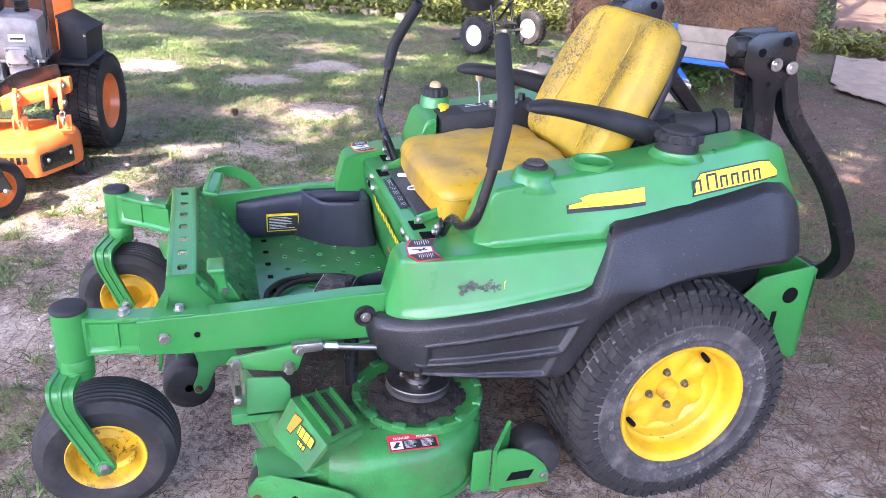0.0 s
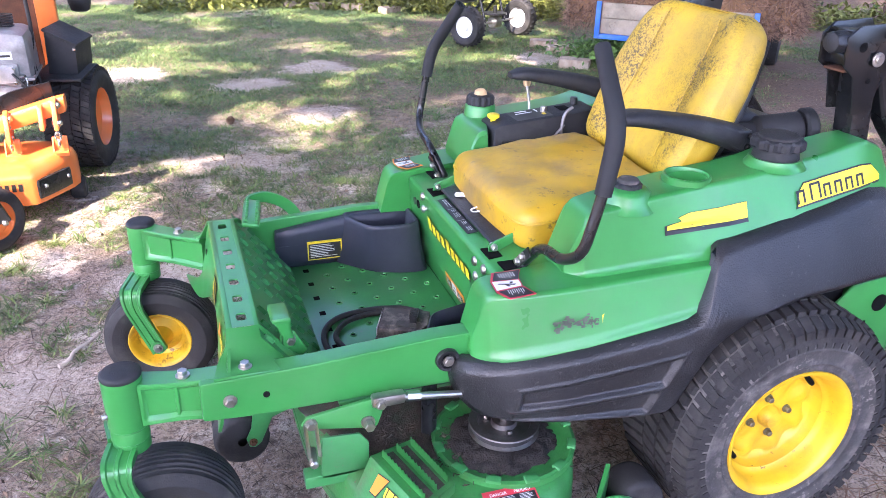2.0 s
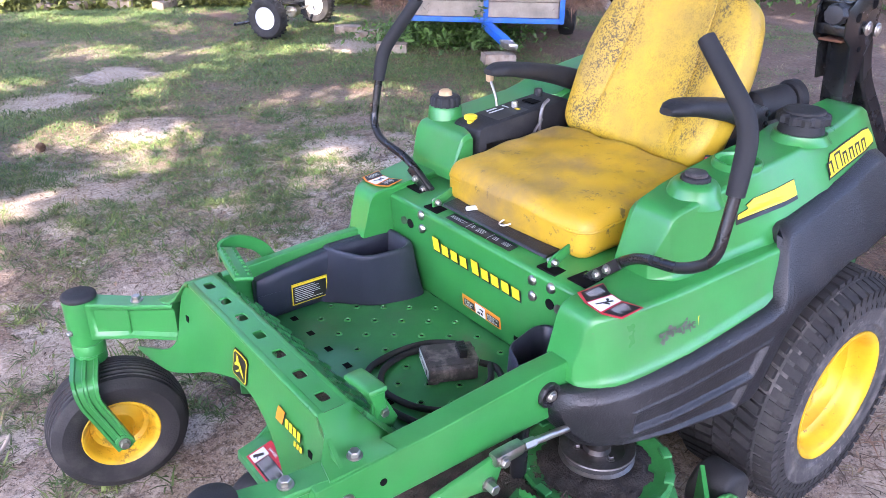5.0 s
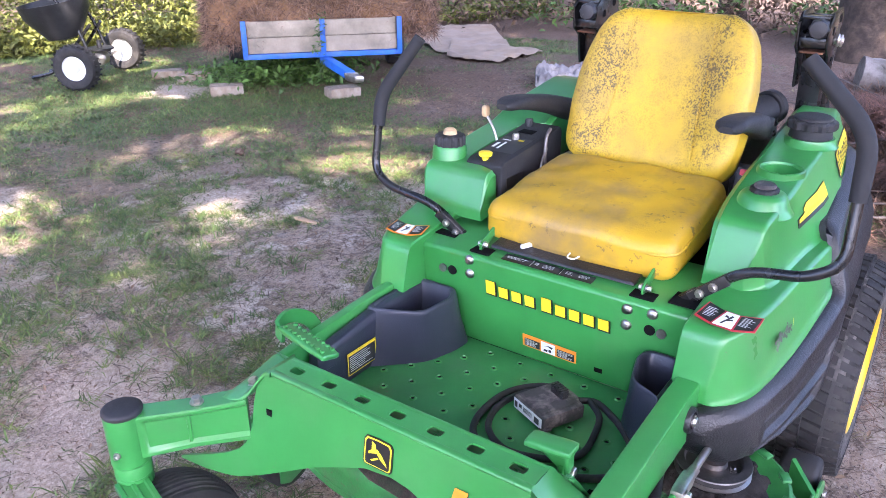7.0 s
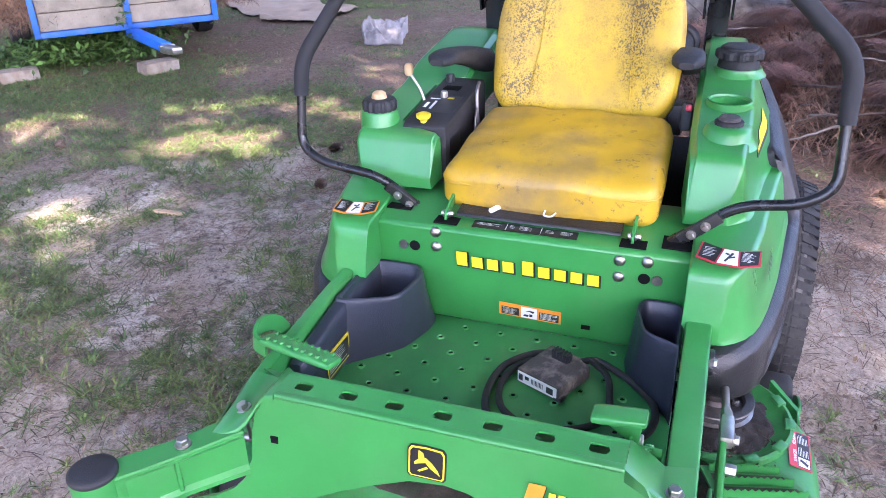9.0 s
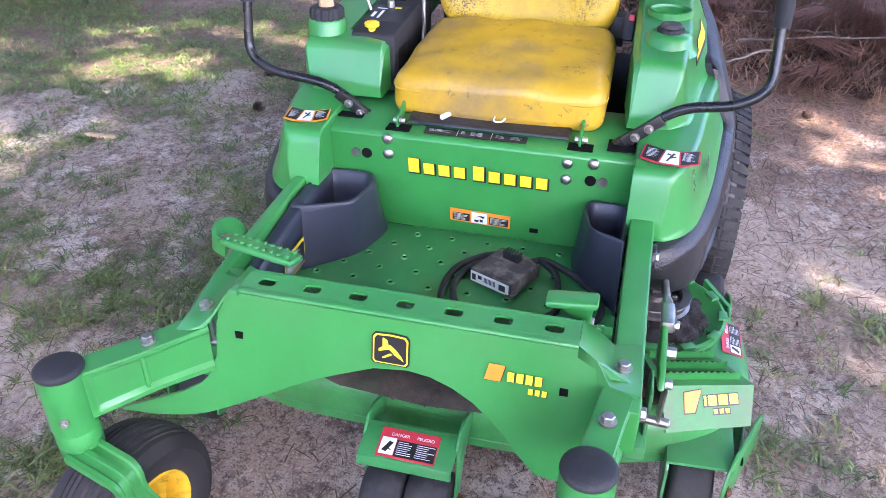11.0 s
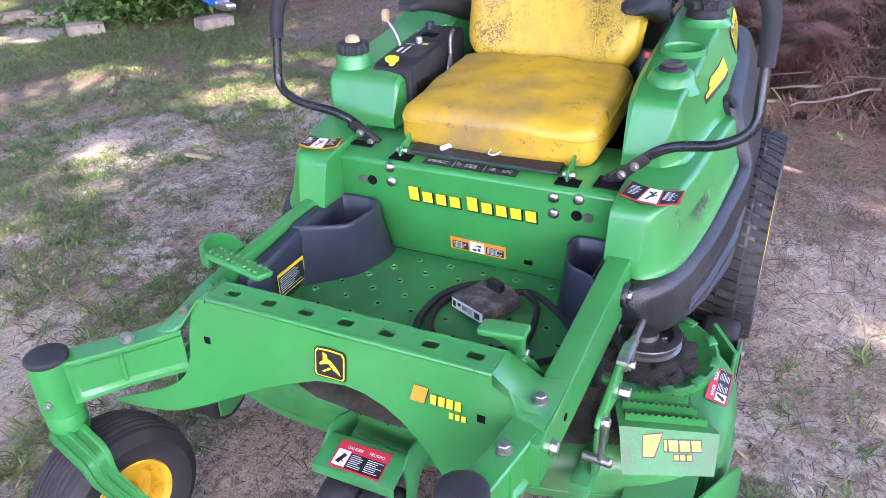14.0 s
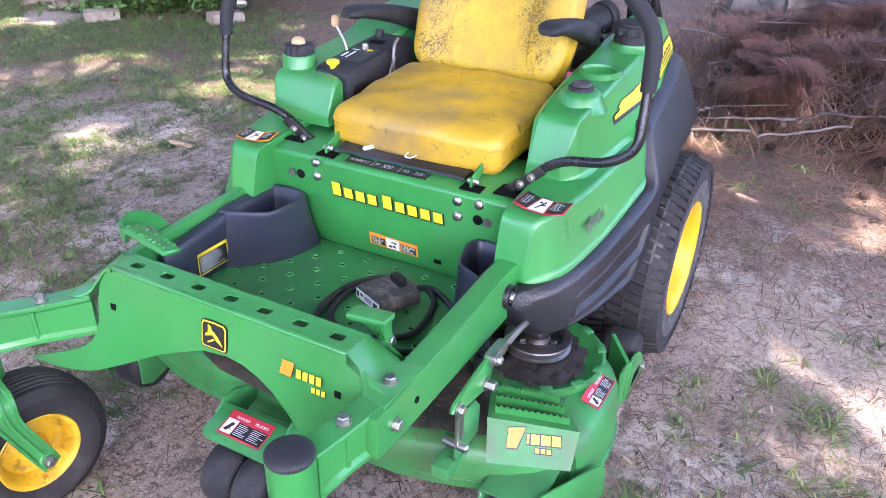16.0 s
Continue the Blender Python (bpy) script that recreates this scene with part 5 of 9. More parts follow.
def caster_arm(a, b, za, zb, name="caster_arm"):
    """Cast arm from the rail (a) to the pivot housing (b): web with flanges and a rib."""
    a, b = Vector((*a, 0)), Vector((*b, 0))
    d = (b - a).normalized()
    n = Vector((-d.y, d.x, 0))
    bm = bmesh.new()
    rings = []
    for t in (0.03, 0.06, 0.5, 0.92, 0.96, 1.0):
        p = a + (b - a) * t
        z = za + (zb - za) * t
        hgt, w = 0.048 - 0.004 * math.sin(math.pi * max(0, t)), 0.027 - 0.002 * math.sin(math.pi * max(0, t))
        web = 0.72 if t < 0.94 else 1.0
        sec = [(-w, -hgt), (w, -hgt), (w, -hgt + 0.009), (w * web, -hgt + 0.017), (w * web, hgt - 0.017), (w, hgt - 0.009), (w, hgt - 0.003), (w - 0.003, hgt), (-w + 0.003, hgt), (-w, hgt - 0.003), (-w, hgt - 0.009), (-w * web, hgt - 0.017), (-w * web, -hgt + 0.017), (-w, -hgt + 0.009)]
        rings.append([(p.x + n.x * u, p.y + n.y * u, z + q) for u, q in sec])
    loft(bm, rings)
    for t in (0.55,):
        p = a + (b - a) * t
        z = za + (zb - za) * t
        m = Matrix((d, n, Vector((0, 0, 1)))).transposed().to_4x4()
        m.translation = (p.x, p.y, z)
        box(bm, -0.004, 0.004, -0.0225, 0.0225, -0.036, 0.036, bev=0.002, m=m)
    arm = part(name, bm, GREEN, mower, smooth=35, flat=True)
    p = a + (b - a) * 0.47
    bolt(arm, (p.x, p.y, za + (zb - za) * 0.47 + 0.045), (0, 0, 1), 0.0125, 0.012)
    return arm

caster_arm((-0.145, -0.368), (-0.300, -0.342), 0.490, 0.487)
arm_r = caster_arm((-0.128, 0.352), (-0.290, 0.505), 0.474, 0.460)

# ---- pedals ----
def pedal(c, half, rot, post, name, teeth):
    m = pose(*c) @ pose(0, 0, 0, *rot)
    bm = bmesh.new()
    rbox(bm, (0, 0, 0), (half[0], half[1], 0.008), 0.008, 6)
    bm.transform(m)
    pad = part(name, bm, GREEN, mower)
    bm = bmesh.new()
    for k in range(teeth):
        for g in (-1, 1):
            y = (-0.8 + 1.6 * k / (teeth - 1)) * half[1]
            box(bm, g * half[0] * 0.55 - 0.004, g * half[0] * 0.55 + 0.004, y - 0.0032, y + 0.0032, 0.006, 0.012, bev=0.001, seg=1)
    bm.transform(m)
    part("tread_teeth", bm, GREEN, pad)
    bm = bmesh.new()
    tube(bm, smooth_path(post), 0.014, 10, section=[(-0.004, -0.016), (0.004, -0.016), (0.004, 0.016), (-0.004, 0.016)])
    part("pedal_arm", bm, GREEN, pad)
    return pad

pedal((-0.006, 0.298, 0.600), (0.024, 0.078), (4, 12, -8), [(-0.012, 0.365, 0.592), (0.00, 0.395, 0.600), (0.05, 0.412, 0.600), (0.11, 0.415, 0.565), (0.15, 0.415, 0.50)], "brake_pedal", 9)
bm = bmesh.new()
rbox(bm, (-0.012, -0.274, 0.598), (0.021, 0.044, 0.008), 0.007, 6, warp=lambda p: (p.x, p.y, p.z - 0.10 * (p.y + 0.274)))
loft(bm, [rounded([(-0.028, -0.312), (0.008, -0.312), (0.008, -0.246), (-0.028, -0.246)], 0.594, 0.008), rounded([(-0.020, -0.310), (0.008, -0.310), (0.008, -0.262), (-0.020, -0.262)], 0.578, 0.007), rounded([(-0.012, -0.308), (0.012, -0.308), (0.012, -0.284), (-0.012, -0.284)], 0.556, 0.006), rounded([(-0.012, -0.306), (0.014, -0.306), (0.014, -0.288), (-0.012, -0.288)], 0.530, 0.005)])
lift = part("deck_lift_pedal", bm, GREEN, mower)
bm = bmesh.new()
prism(bm, [(-0.02, 0.53), (0.03, 0.50), (0.04, 0.515), (0.015, 0.565), (-0.015, 0.57)], "y", -0.30, -0.292, bev=0.002)
ear = part("pedal_bracket", bm, GREEN, lift)
bolt(ear, (0.005, -0.300, 0.545), (0, -1, 0), 0.011, 0.012)

bm = bmesh.new()
tube(bm, smooth_path([(0.115, 0.428, 0.512), (0.22, 0.440, 0.482), (0.34, 0.448, 0.462), (0.46, 0.452, 0.450)]), 0.010, 12)
rod = part("brake_rod", bm, BLACK_PAINT, mower, "black brake rod beside the rail")
bm = bmesh.new()
rbox(bm, (0.112, 0.428, 0.513), (0.022, 0.011, 0.012), 0.005, 4)
clevis = part("clevis", bm, STEEL_DARK, rod)
bolt(clevis, (0.106, 0.440, 0.513), (0, 1, 0), 0.008, 0.006)

# ---- roll bar, folded back ----
for s in (-1, 1):
    v = s * 0.325
    bm = bmesh.new()
    rbox(bm, (1.385, v, 0.90), (0.030, 0.030, 0.20), 0.008, 4, warp=lambda p: (p.x - (p.z - 0.9) * 0.14, p.y, p.z))
    post = part("roll_bar_post", bm, BLACK_PAINT, mower, "black folded roll bar")
    for g in (-1, 1):
        bm = bmesh.new()
        prism(bm, [(1.275, 1.075), (1.27, 1.14), (1.30, 1.165), (1.405, 1.170), (1.425, 1.14), (1.415, 1.06), (1.39, 1.02), (1.38, 0.96), (1.33, 0.96), (1.31, 1.05)], "y", v + g * 0.034, v + g * 0.041, bev=0.002)
        cheek = part("hinge_plate", bm, BLACK_PAINT, post)
        # hole shade painted as thin dark discs on the plate
        for x, z, r in ((1.318, 1.118, 0.011), (1.385, 1.145, 0.012), (1.355, 1.04, 0.006)):
            bm = bmesh.new()
            cyl(bm, (x, v + g * 0.0415, z), (x, v + g * 0.0425, z), r, seg=18)
            part("plate_hole", bm, DARK, cheek)
    bm = bmesh.new()
    box(bm, 1.285, 1.325, v - 0.034, v + 0.034, 1.148, 1.156, bev=0.002)
    part("hinge_spacer", bm, BLACK_PAINT, post)
    for x0, x1, z0, z1 in ((1.288, 1.296, 1.075, 1.100), (1.398, 1.410, 1.06, 1.15)):
        bm = bmesh.new()
        box(bm, x0, x1, v - 0.034, v + 0.034, z0, z1, bev=0.002)
        part("hinge_spacer", bm, BLACK_PAINT, post)
    bm = bmesh.new()
    box(bm, 1.285, 1.40, v - 0.030, v + 0.030, 1.060, 1.066, bev=0.002)
    part("hinge_floor", bm, RUST, post)
    for x, z in ((1.362, 1.090), (1.41, 1.082)):
        bm = bmesh.new()
        cyl(bm, (x, v - 0.055, z), (x, v + 0.055, z), 0.010, seg=16, bev=0.003)
        cyl(bm, (x, v + s * 0.046, z), (x, v + s * 0.052, z), 0.017, seg=16, bev=0.002)
        part("hinge_pin", bm, STEEL, post)
    knob_cap(post, (1.290, v - 0.012, 1.128), 0.026, 0.045, PLASTIC, 8, "clamp_knob", axis=(-1, -0.1, 0))
bm = bmesh.new()
sec = [(-0.019, -0.025), (0.019, -0.025), (0.025, -0.019), (0.025, 0.019), (0.019, 0.025), (-0.019, 0.025), (-0.025, 0.019), (-0.025, -0.019)]
side_l = smooth_path([(1.405, -0.325, 1.115), (1.435, -0.325, 1.044), (1.482, -0.325, 0.942), (1.594, -0.325, 0.824), (1.687, -0.325, 0.715), (1.755, -0.325, 0.601), (1.790, -0.322, 0.515), (1.780, -0.29, 0.445), (1.765, -0.22, 0.42)], 6)
hoop = side_l + [Vector((p.x, -p.y, p.z)) for p in reversed(side_l)]
tube(bm, hoop, 0.03, section=sec)
part("roll_bar_hoop", bm, BLACK_PAINT, mower, smooth=30)

# ---- engine and rear ----
bm = bmesh.new()
rbox(bm, (1.28, 0.0, 0.70), (0.24, 0.24, 0.14), 0.04, 6)
rbox(bm, (1.20, -0.02, 0.86), (0.10, 0.10, 0.05), 0.03, 6)
engine = part("engine_block", bm, PLASTIC, mower, "black engine shroud")
bm = bmesh.new()
cyl(bm, (1.32, -0.235, 0.895), (1.20, -0.20, 0.88), 0.042, seg=28, bev=0.012)
cyl(bm, (1.345, -0.242, 0.898), (1.315, -0.234, 0.895), 0.049, seg=28, bev=0.006)
part("air_cleaner", bm, CONSOLE, engine)
bm = bmesh.new()
tube(bm, smooth_path([(1.20, -0.20, 0.88), (1.15, -0.19, 0.87), (1.12, -0.14, 0.82), (1.15, -0.08, 0.78)]), 0.030, 12)
part("intake_hose", bm, FOAM, engine)
bm = bmesh.new()
box(bm, 1.02, 1.08, -0.275, -0.235, 0.72, 0.80, bev=0.004)
part("latch_box", bm, PLASTIC, engine)
# one plain block in the same matt black as the holes
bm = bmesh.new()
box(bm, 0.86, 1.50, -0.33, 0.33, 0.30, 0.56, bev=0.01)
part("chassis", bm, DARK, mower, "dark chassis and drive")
bm = bmesh.new()
prism(bm, [(1.42, 0.36), (1.44, 0.42), (1.50, 0.475), (1.67, 0.50), (1.685, 0.46), (1.675, 0.19), (1.66, 0.185), (1.545, 0.27), (1.48, 0.30)], "y", -0.356, -0.348, bev=0.002)
bump = part("rear_guard", bm, GREEN, mower)
# guard hole and slot: their shade is painted as dark patches
for x, z, r in ((1.607, 0.41, 0.026),):
    bm = bmesh.new()
    cyl(bm, (x, -0.3575, z), (x, -0.345, z), r, seg=24)
    part("guard_hole", bm, DARK, bump)
bm = bmesh.new()
rbox(bm, (1.565, -0.3565, 0.325), (0.009, 0.0015, 0.035), 0.0015, 4)
part("guard_slot", bm, DARK, bump)
bm = bmesh.new()
prism(bm, [(1.42, 0.36), (1.44, 0.42), (1.50, 0.475), (1.67, 0.50), (1.685, 0.46), (1.675, 0.19), (1.66, 0.185), (1.545, 0.27), (1.48, 0.30)], "y", 0.348, 0.356, bev=0.002)
box(bm, 1.672, 1.684, -0.356, 0.356, 0.19, 0.49, bev=0.003)
part("rear_guard", bm, GREEN, mower)

# ---- cutting deck ----
def deck_plan(k, n=72):
    a = 2 * math.pi * k / n
    c, s_ = math.cos(a), math.sin(a)
    q = 1 / (abs(c) ** 3.2 + abs(s_) ** 3.2) ** (1 / 3.2)
    x, v = 0.345 + 0.315 * c * q, 0.655 * s_ * q
    if x < 0.2:
        x += 0.03 * max(0, (abs(v) - 0.30) / 0.3)
    x = max(x, lerp_table([(0.0, -0.030), (0.184, -0.015), (0.35, 0.045), (0.511, 0.099), (0.60, 0.155), (0.646, 0.20)], abs(v)))
    return x, v * (1.0 if x < 0.5 else 1.0 - 0.10 * (x - 0.5))
def lift_z(x, v):
    return lerp_table([(0.0, 0.178), (0.09, 0.175), (0.18, 0.115), (0.6, 0.108)], x)
bm = bmesh.new()
rings = []
for sc, z, o in ((1.0, 0.085, 0), (1.003, 0.11, 0), (1.0, 0.20, 0), (0.995, 0.232, 0), (0.982, 0.254, 0), (0.955, 0.268, 0), (0.90, 0.275, 0), (0.6, 0.277, 0), (0.2, 0.277, 0)):
    rings.append([(0.345 + (x - 0.345) * sc, v * sc, max(z, lift_z(x, v))) for x, v in (deck_plan(k) for k in range(72))])
loft(bm, rings)
deck = part("cutting_deck", bm, GREEN_DIRT, mower, "scuffed green steel cutting deck", smooth=45)
bm = bmesh.new()
rings = []
for sc, z in ((1.004, 0.084), (1.010, 0.084), (1.010, 0.102), (1.004, 0.104), (1.004, 0.084)):
    rings.append([(0.345 + (x - 0.345) * sc, v * sc, z - 0.084 + max(0.084, lift_z(x, v) - 0.001)) for x, v in (deck_plan(k) for k in range(72))])
loft(bm, rings, cap=False)
part("deck_edge", bm, GREEN_DIRT, deck)
for s in (-1, 0, 1):
    cx, cv = (0.455, -0.435) if s < 0 else ((0.40, 0.0) if s == 0 else (0.455, 0.435))
    bm = bmesh.new()
    lathe(bm, [(0.165, 0.272), (0.165, 0.288), (0.158, 0.291), (0.150, 0.288), (0.135, 0.280), (0.0, 0.280)], (cx, cv, 0), (0, 0, 1), 40)
    seat_ring = part("spindle_ring", bm, GREEN_DIRT, deck)
    bm = bmesh.new()
    box(bm, -0.012, 0.008, -0.016, 0.016, -0.004, 0.004, bev=0.002)
    tab = part("ring_tab", bm, GREEN_DUST, seat_ring, m=pose(cx + 0.158, cv, 0.291))
    for k in range(1, 12):
        a = 2 * math.pi * k / 12
        same(tab, seat_ring, pose(cx + 0.158 * math.cos(a), cv + 0.158 * math.sin(a), 0.291, 0, 0, math.degrees(a)))
    bm = bmesh.new()
    lathe(bm, [(0.126, 0.2790), (0.116, 0.284), (0.108, 0.287), (0.100, 0.289), (0.092, 0.291), (0.084, 0.292), (0.075, 0.292), (0.06, 0.291), (0.03, 0.292), (0, 0.292)], (cx, cv, 0), (0, 0, 1), 80)
    for q in bm.verts:
        q.co += Vector((q.co.x - cx, q.co.y - cv, 0)) * 0.10 * noise.fractal(q.co * 18, 1.0, 2.0, 2) + Vector((0, 0, 0.009 * noise.fractal(q.co * 55, 1.0, 2.0, 4)))
    part("caked_grime", bm, GRIME_DARK, seat_ring, smooth=80)
    bm = bmesh.new()
    lathe(bm, [(0.0, 0.288), (0.050, 0.288), (0.055, 0.302), (0.079, 0.304), (0.081, 0.307), (0.066, 0.316), (0.066, 0.319), (0.081, 0.328), (0.080, 0.331), (0.062, 0.331), (0.058, 0.323), (0.030, 0.322), (0.028, 0.334), (0, 0.335)], (cx, cv, 0), (0, 0, 1), 40)
    pulley = part("pulley", bm, STEEL_DARK, deck, "steel belt pulley")
    bm = bmesh.new()
    cyl(bm, (cx, cv, 0.333), (cx, cv, 0.352), 0.013, seg=6, bev=0.002)
    part("pulley_nut", bm, STEEL_DARK, pulley)
    for k in range(3):
        bolt(pulley, (cx + 0.043 * math.cos(2.1 * k + 0.4), cv + 0.043 * math.sin(2.1 * k + 0.4), 0.322), (0, 0, 1), 0.008, 0.008, mat=STEEL_DARK)
    bm = bmesh.new()
    lathe(bm, [(0.066, 0.314), (0.074, 0.310), (0.074, 0.325), (0.066, 0.321)], (cx, cv, 0), (0, 0, 1), 36)
    part("belt", bm, RUBBER, pulley)
# dry clippings over the deck
rnd = random.Random(11)
vs, fs = [], []
for k in range(9000):
    x, v = rnd.uniform(0.0, 0.62), rnd.uniform(-0.56, 0.56)
    if x < lerp_table([(0.0, 0.02), (0.184, 0.035), (0.35, 0.095), (0.511, 0.155), (0.60, 0.21)], abs(v)) or noise.noise(Vector((x * 9, v * 9, 1.0))) < rnd.uniform(-0.5, 0.25) or (abs(v) > 0.48 and rnd.random() < 0.7):
        continue
    a, ln, w = rnd.uniform(0, 6.28), rnd.uniform(0.003, 0.011), rnd.uniform(0.0007, 0.0022)
    z = 0.2815 - max(0, math.hypot((x - 0.345) / 0.315, v / 0.655) - 0.9) * 0.12 + rnd.uniform(0, 0.003)
    dx, dy, nx, ny = math.cos(a) * ln, math.sin(a) * ln, -math.sin(a) * w, math.cos(a) * w
    i = len(vs)
    vs += [(x - dx - nx, v - dy - ny, z), (x - dx + nx, v - dy + ny, z), (x + dx + nx, v + dy + ny, z + rnd.uniform(0, 0.004)), (x + dx - nx, v + dy - ny, z + rnd.uniform(0, 0.004))]
    fs.append((i, i + 1, i + 2, i + 3))
me = bpy.data.meshes.new("clipping_litter")
me.from_pydata(vs, [], fs)
me.materials.append(DECK_GRIME)
litter = new("clipping_litter", me)
place(litter, deck)
tagged(litter, kind="stuff")
bm = bmesh.new()
N = 26
def grime_place(i, j):
    v = -0.47 + 0.94 * j / N
    x0 = lerp_table([(0.0, 0.012), (0.184, 0.027), (0.35, 0.09), (0.511, 0.15)], abs(v))
    x = x0 + (0.575 - x0) * i / N
    return (x, v, 0.2782 + 0.0045 * abs(noise.fractal(Vector((x * 22, v * 22, 2)), 1.0, 2.0, 3)) - (0.006 if i in (0, N) or j in (0, N) else 0.0))
grid = [[bm.verts.new(grime_place(i, j)) for j in range(N + 1)] for i in range(N + 1)]
for i in range(N):
    for j in range(N):
        bm.faces.new((grid[i][j], grid[i + 1][j], grid[i + 1][j + 1], grid[i][j + 1]))
part("grime_layer", bm, DECK_GRIME, deck, smooth=80)
# step with toothed strips and a sloping face
bm = bmesh.new()
A, B, C, D = Vector((0.092, -0.478, 0.245)), Vector((0.150, -0.640, 0.250)), Vector((0.198, -0.636, 0.315)), Vector((0.138, -0.455, 0.322))
U7, V7 = (B - A), (D - A)
E1, E2 = Vector((0.292, -0.565, 0.300)), Vector((0.245, -0.415, 0.312))
loft(bm, [[A, B, C, D], [A + Vector((0.008, 0.002, -0.005)), B + Vector((0.008, 0.002, -0.005)), C + Vector((0.006, 0, -0.006)), D + Vector((0.006, 0, -0.006))]])
loft(bm, [[C, E1, E2, D], [C - Vector((0, 0, 0.006)), E1 - Vector((0, 0, 0.006)), E2 - Vector((0, 0, 0.006)), D - Vector((0, 0, 0.006))]])
loft(bm, [[B, C, E1, E1 - Vector((0, 0, 0.05)), B - Vector((0, 0, 0.0))], [q + Vector((0, 0.005, 0)) for q in (B, C, E1, E1 - Vector((0, 0, 0.05)), B)]])
step = part("deck_step", bm, GREEN_DIRT, deck, "green step with toothed strips")
for k in range(3):
    bm = bmesh.new()
    t = 0.18 + 0.34 * k
    p, q = C + (E1 - C) * t, D + (E2 - D) * t
    p, q = p + (q - p) * 0.08, q + (p - q) * 0.08
    n = 12
    lo = [p + (q - p) * i / (2 * n) for i in range(2 * n + 1)]
    hi = [a + Vector((0, 0, 0.014 if i % 2 else 0.020)) for i, a in enumerate(lo)]
    for off in (0.0, 0.003):
        dv = (E1 - C).normalized() * off
        for i in range(2 * n):
            bm.faces.new([bm.verts.new(x + dv) for x in (lo[i], lo[i + 1], hi[i + 1], hi[i])])
    part("toothed_strip", bm, GREEN, step, smooth=0)
bm = bmesh.new()
for k in range(2):
    t0, t1 = 0.22 + 0.34 * k, 0.46 + 0.34 * k
    qs = [C + (E1 - C) * t0, D + (E2 - D) * t0, D + (E2 - D) * t1, C + (E1 - C) * t1]
    mid = sum(qs, Vector()) / 4
    qs = [mid + (q - mid) * 0.85 + Vector((0, 0, 0.0015)) for q in qs]
    bm.faces.new([bm.verts.new(q) for q in qs])
part("step_opening", bm, DECK_GRIME, step)
def on7(a, b, lift=0.0015):
    n = U7.cross(V7).normalized()
    return A + U7 * a + V7 * b + n * (lift if n.x < 0 else -lift)
sev = [([(0.24, 0.38), (0.36, 0.38), (0.47, 0.86), (0.26, 0.82)], DECAL_O)]
sev += [([(a, 0.50), (a + w, 0.50), (a + w, 0.72), (a, 0.72)], DECAL_Y) for a, w in ((0.48, 0.03), (0.53, 0.10), (0.65, 0.11), (0.78, 0.10))]
sev += [([(a, 0.32), (a + 0.05, 0.32), (a + 0.05, 0.42), (a, 0.42)], DECAL_Y) for a in (0.58, 0.65, 0.72)]
for mt in (DECAL_K, DECAL_Y, DECAL_O):
    for poly, q in sev:
        bm = bmesh.new()
        if mt is DECAL_K:
            c = (sum(a for a, b in poly) / len(poly), sum(b for a, b in poly) / len(poly))
            bm.faces.new([bm.verts.new(on7(a + (0.012 if a > c[0] else -0.008), b + (0.02 if b > c[1] else -0.03), 0.0012)) for a, b in poly])
        elif q is mt:
            bm.faces.new([bm.verts.new(on7(a, b, 0.0022)) for a, b in poly])
        if bm.faces:
            part("step_mark", bm, mt, step, smooth=0)
        else:
            bm.free()
# warning labels on the deck
lab = sign_plate(deck, "deck_label", (0.342, -0.633, 0.2665), (1, 0.0, -0.02), (0, 0.97, 0.25), 0.118, 0.046, DECAL_R,
                 [(0.03, 0.06, 0.97, 0.62, DECAL_K), (0.04, 0.1, 0.28, 0.6, DECAL_W)] + text_rows(0.32, 0.1, 0.6, 0.58, 7, DECAL_W, 12, 0.3) + text_rows(0.66, 0.1, 0.94, 0.58, 7, DECAL_W, 13, 0.3) + [([(0.07, 0.2), (0.15, 0.16), (0.24, 0.5), (0.17, 0.54)], DECAL_INK), ([(0.13, 0.42), (0.19, 0.3), (0.25, 0.22), (0.18, 0.26)], DECAL_INK)], "red danger label")
words("DANGER", (0.356, -0.6030, 0.2745), (1, 0, -0.02), (0, 0.97, 0.25), 0.0095, DECAL_W, lab)
words("PELIGRO", (0.411, -0.6030, 0.2734), (1, 0, -0.02), (0, 0.97, 0.25), 0.0095, DECAL_W, lab)
sign_plate(deck, "deck_label", (0.534, -0.577, 0.2625), (0.60, 0.80, 0.0), (-0.70, 0.53, 0.40), 0.115, 0.026, DECAL_W, [(0.05, 0.1, 0.4, 0.9, DECAL_O), (0.45, 0.1, 0.95, 0.9, DECAL_K)] + text_rows(0.5, 0.2, 0.9, 0.8, 4, DECAL_W, 14, 0.3))

# gauge rollers of the deck
def roller(c, axis, r, w, name="gauge_roller"):
    bm = bmesh.new()
    lathe(bm, [(0.012, -w / 2), (r - 0.012, -w / 2), (r - 0.003, -w / 2 + 0.005), (r, -w / 2 + 0.014), (r, w / 2 - 0.014), (r - 0.003, w / 2 - 0.005), (r - 0.012, w / 2), (0.012, w / 2)], c, axis, 32)
    return part(name, bm, RUBBER, deck, "worn black deck roller", smooth=45)

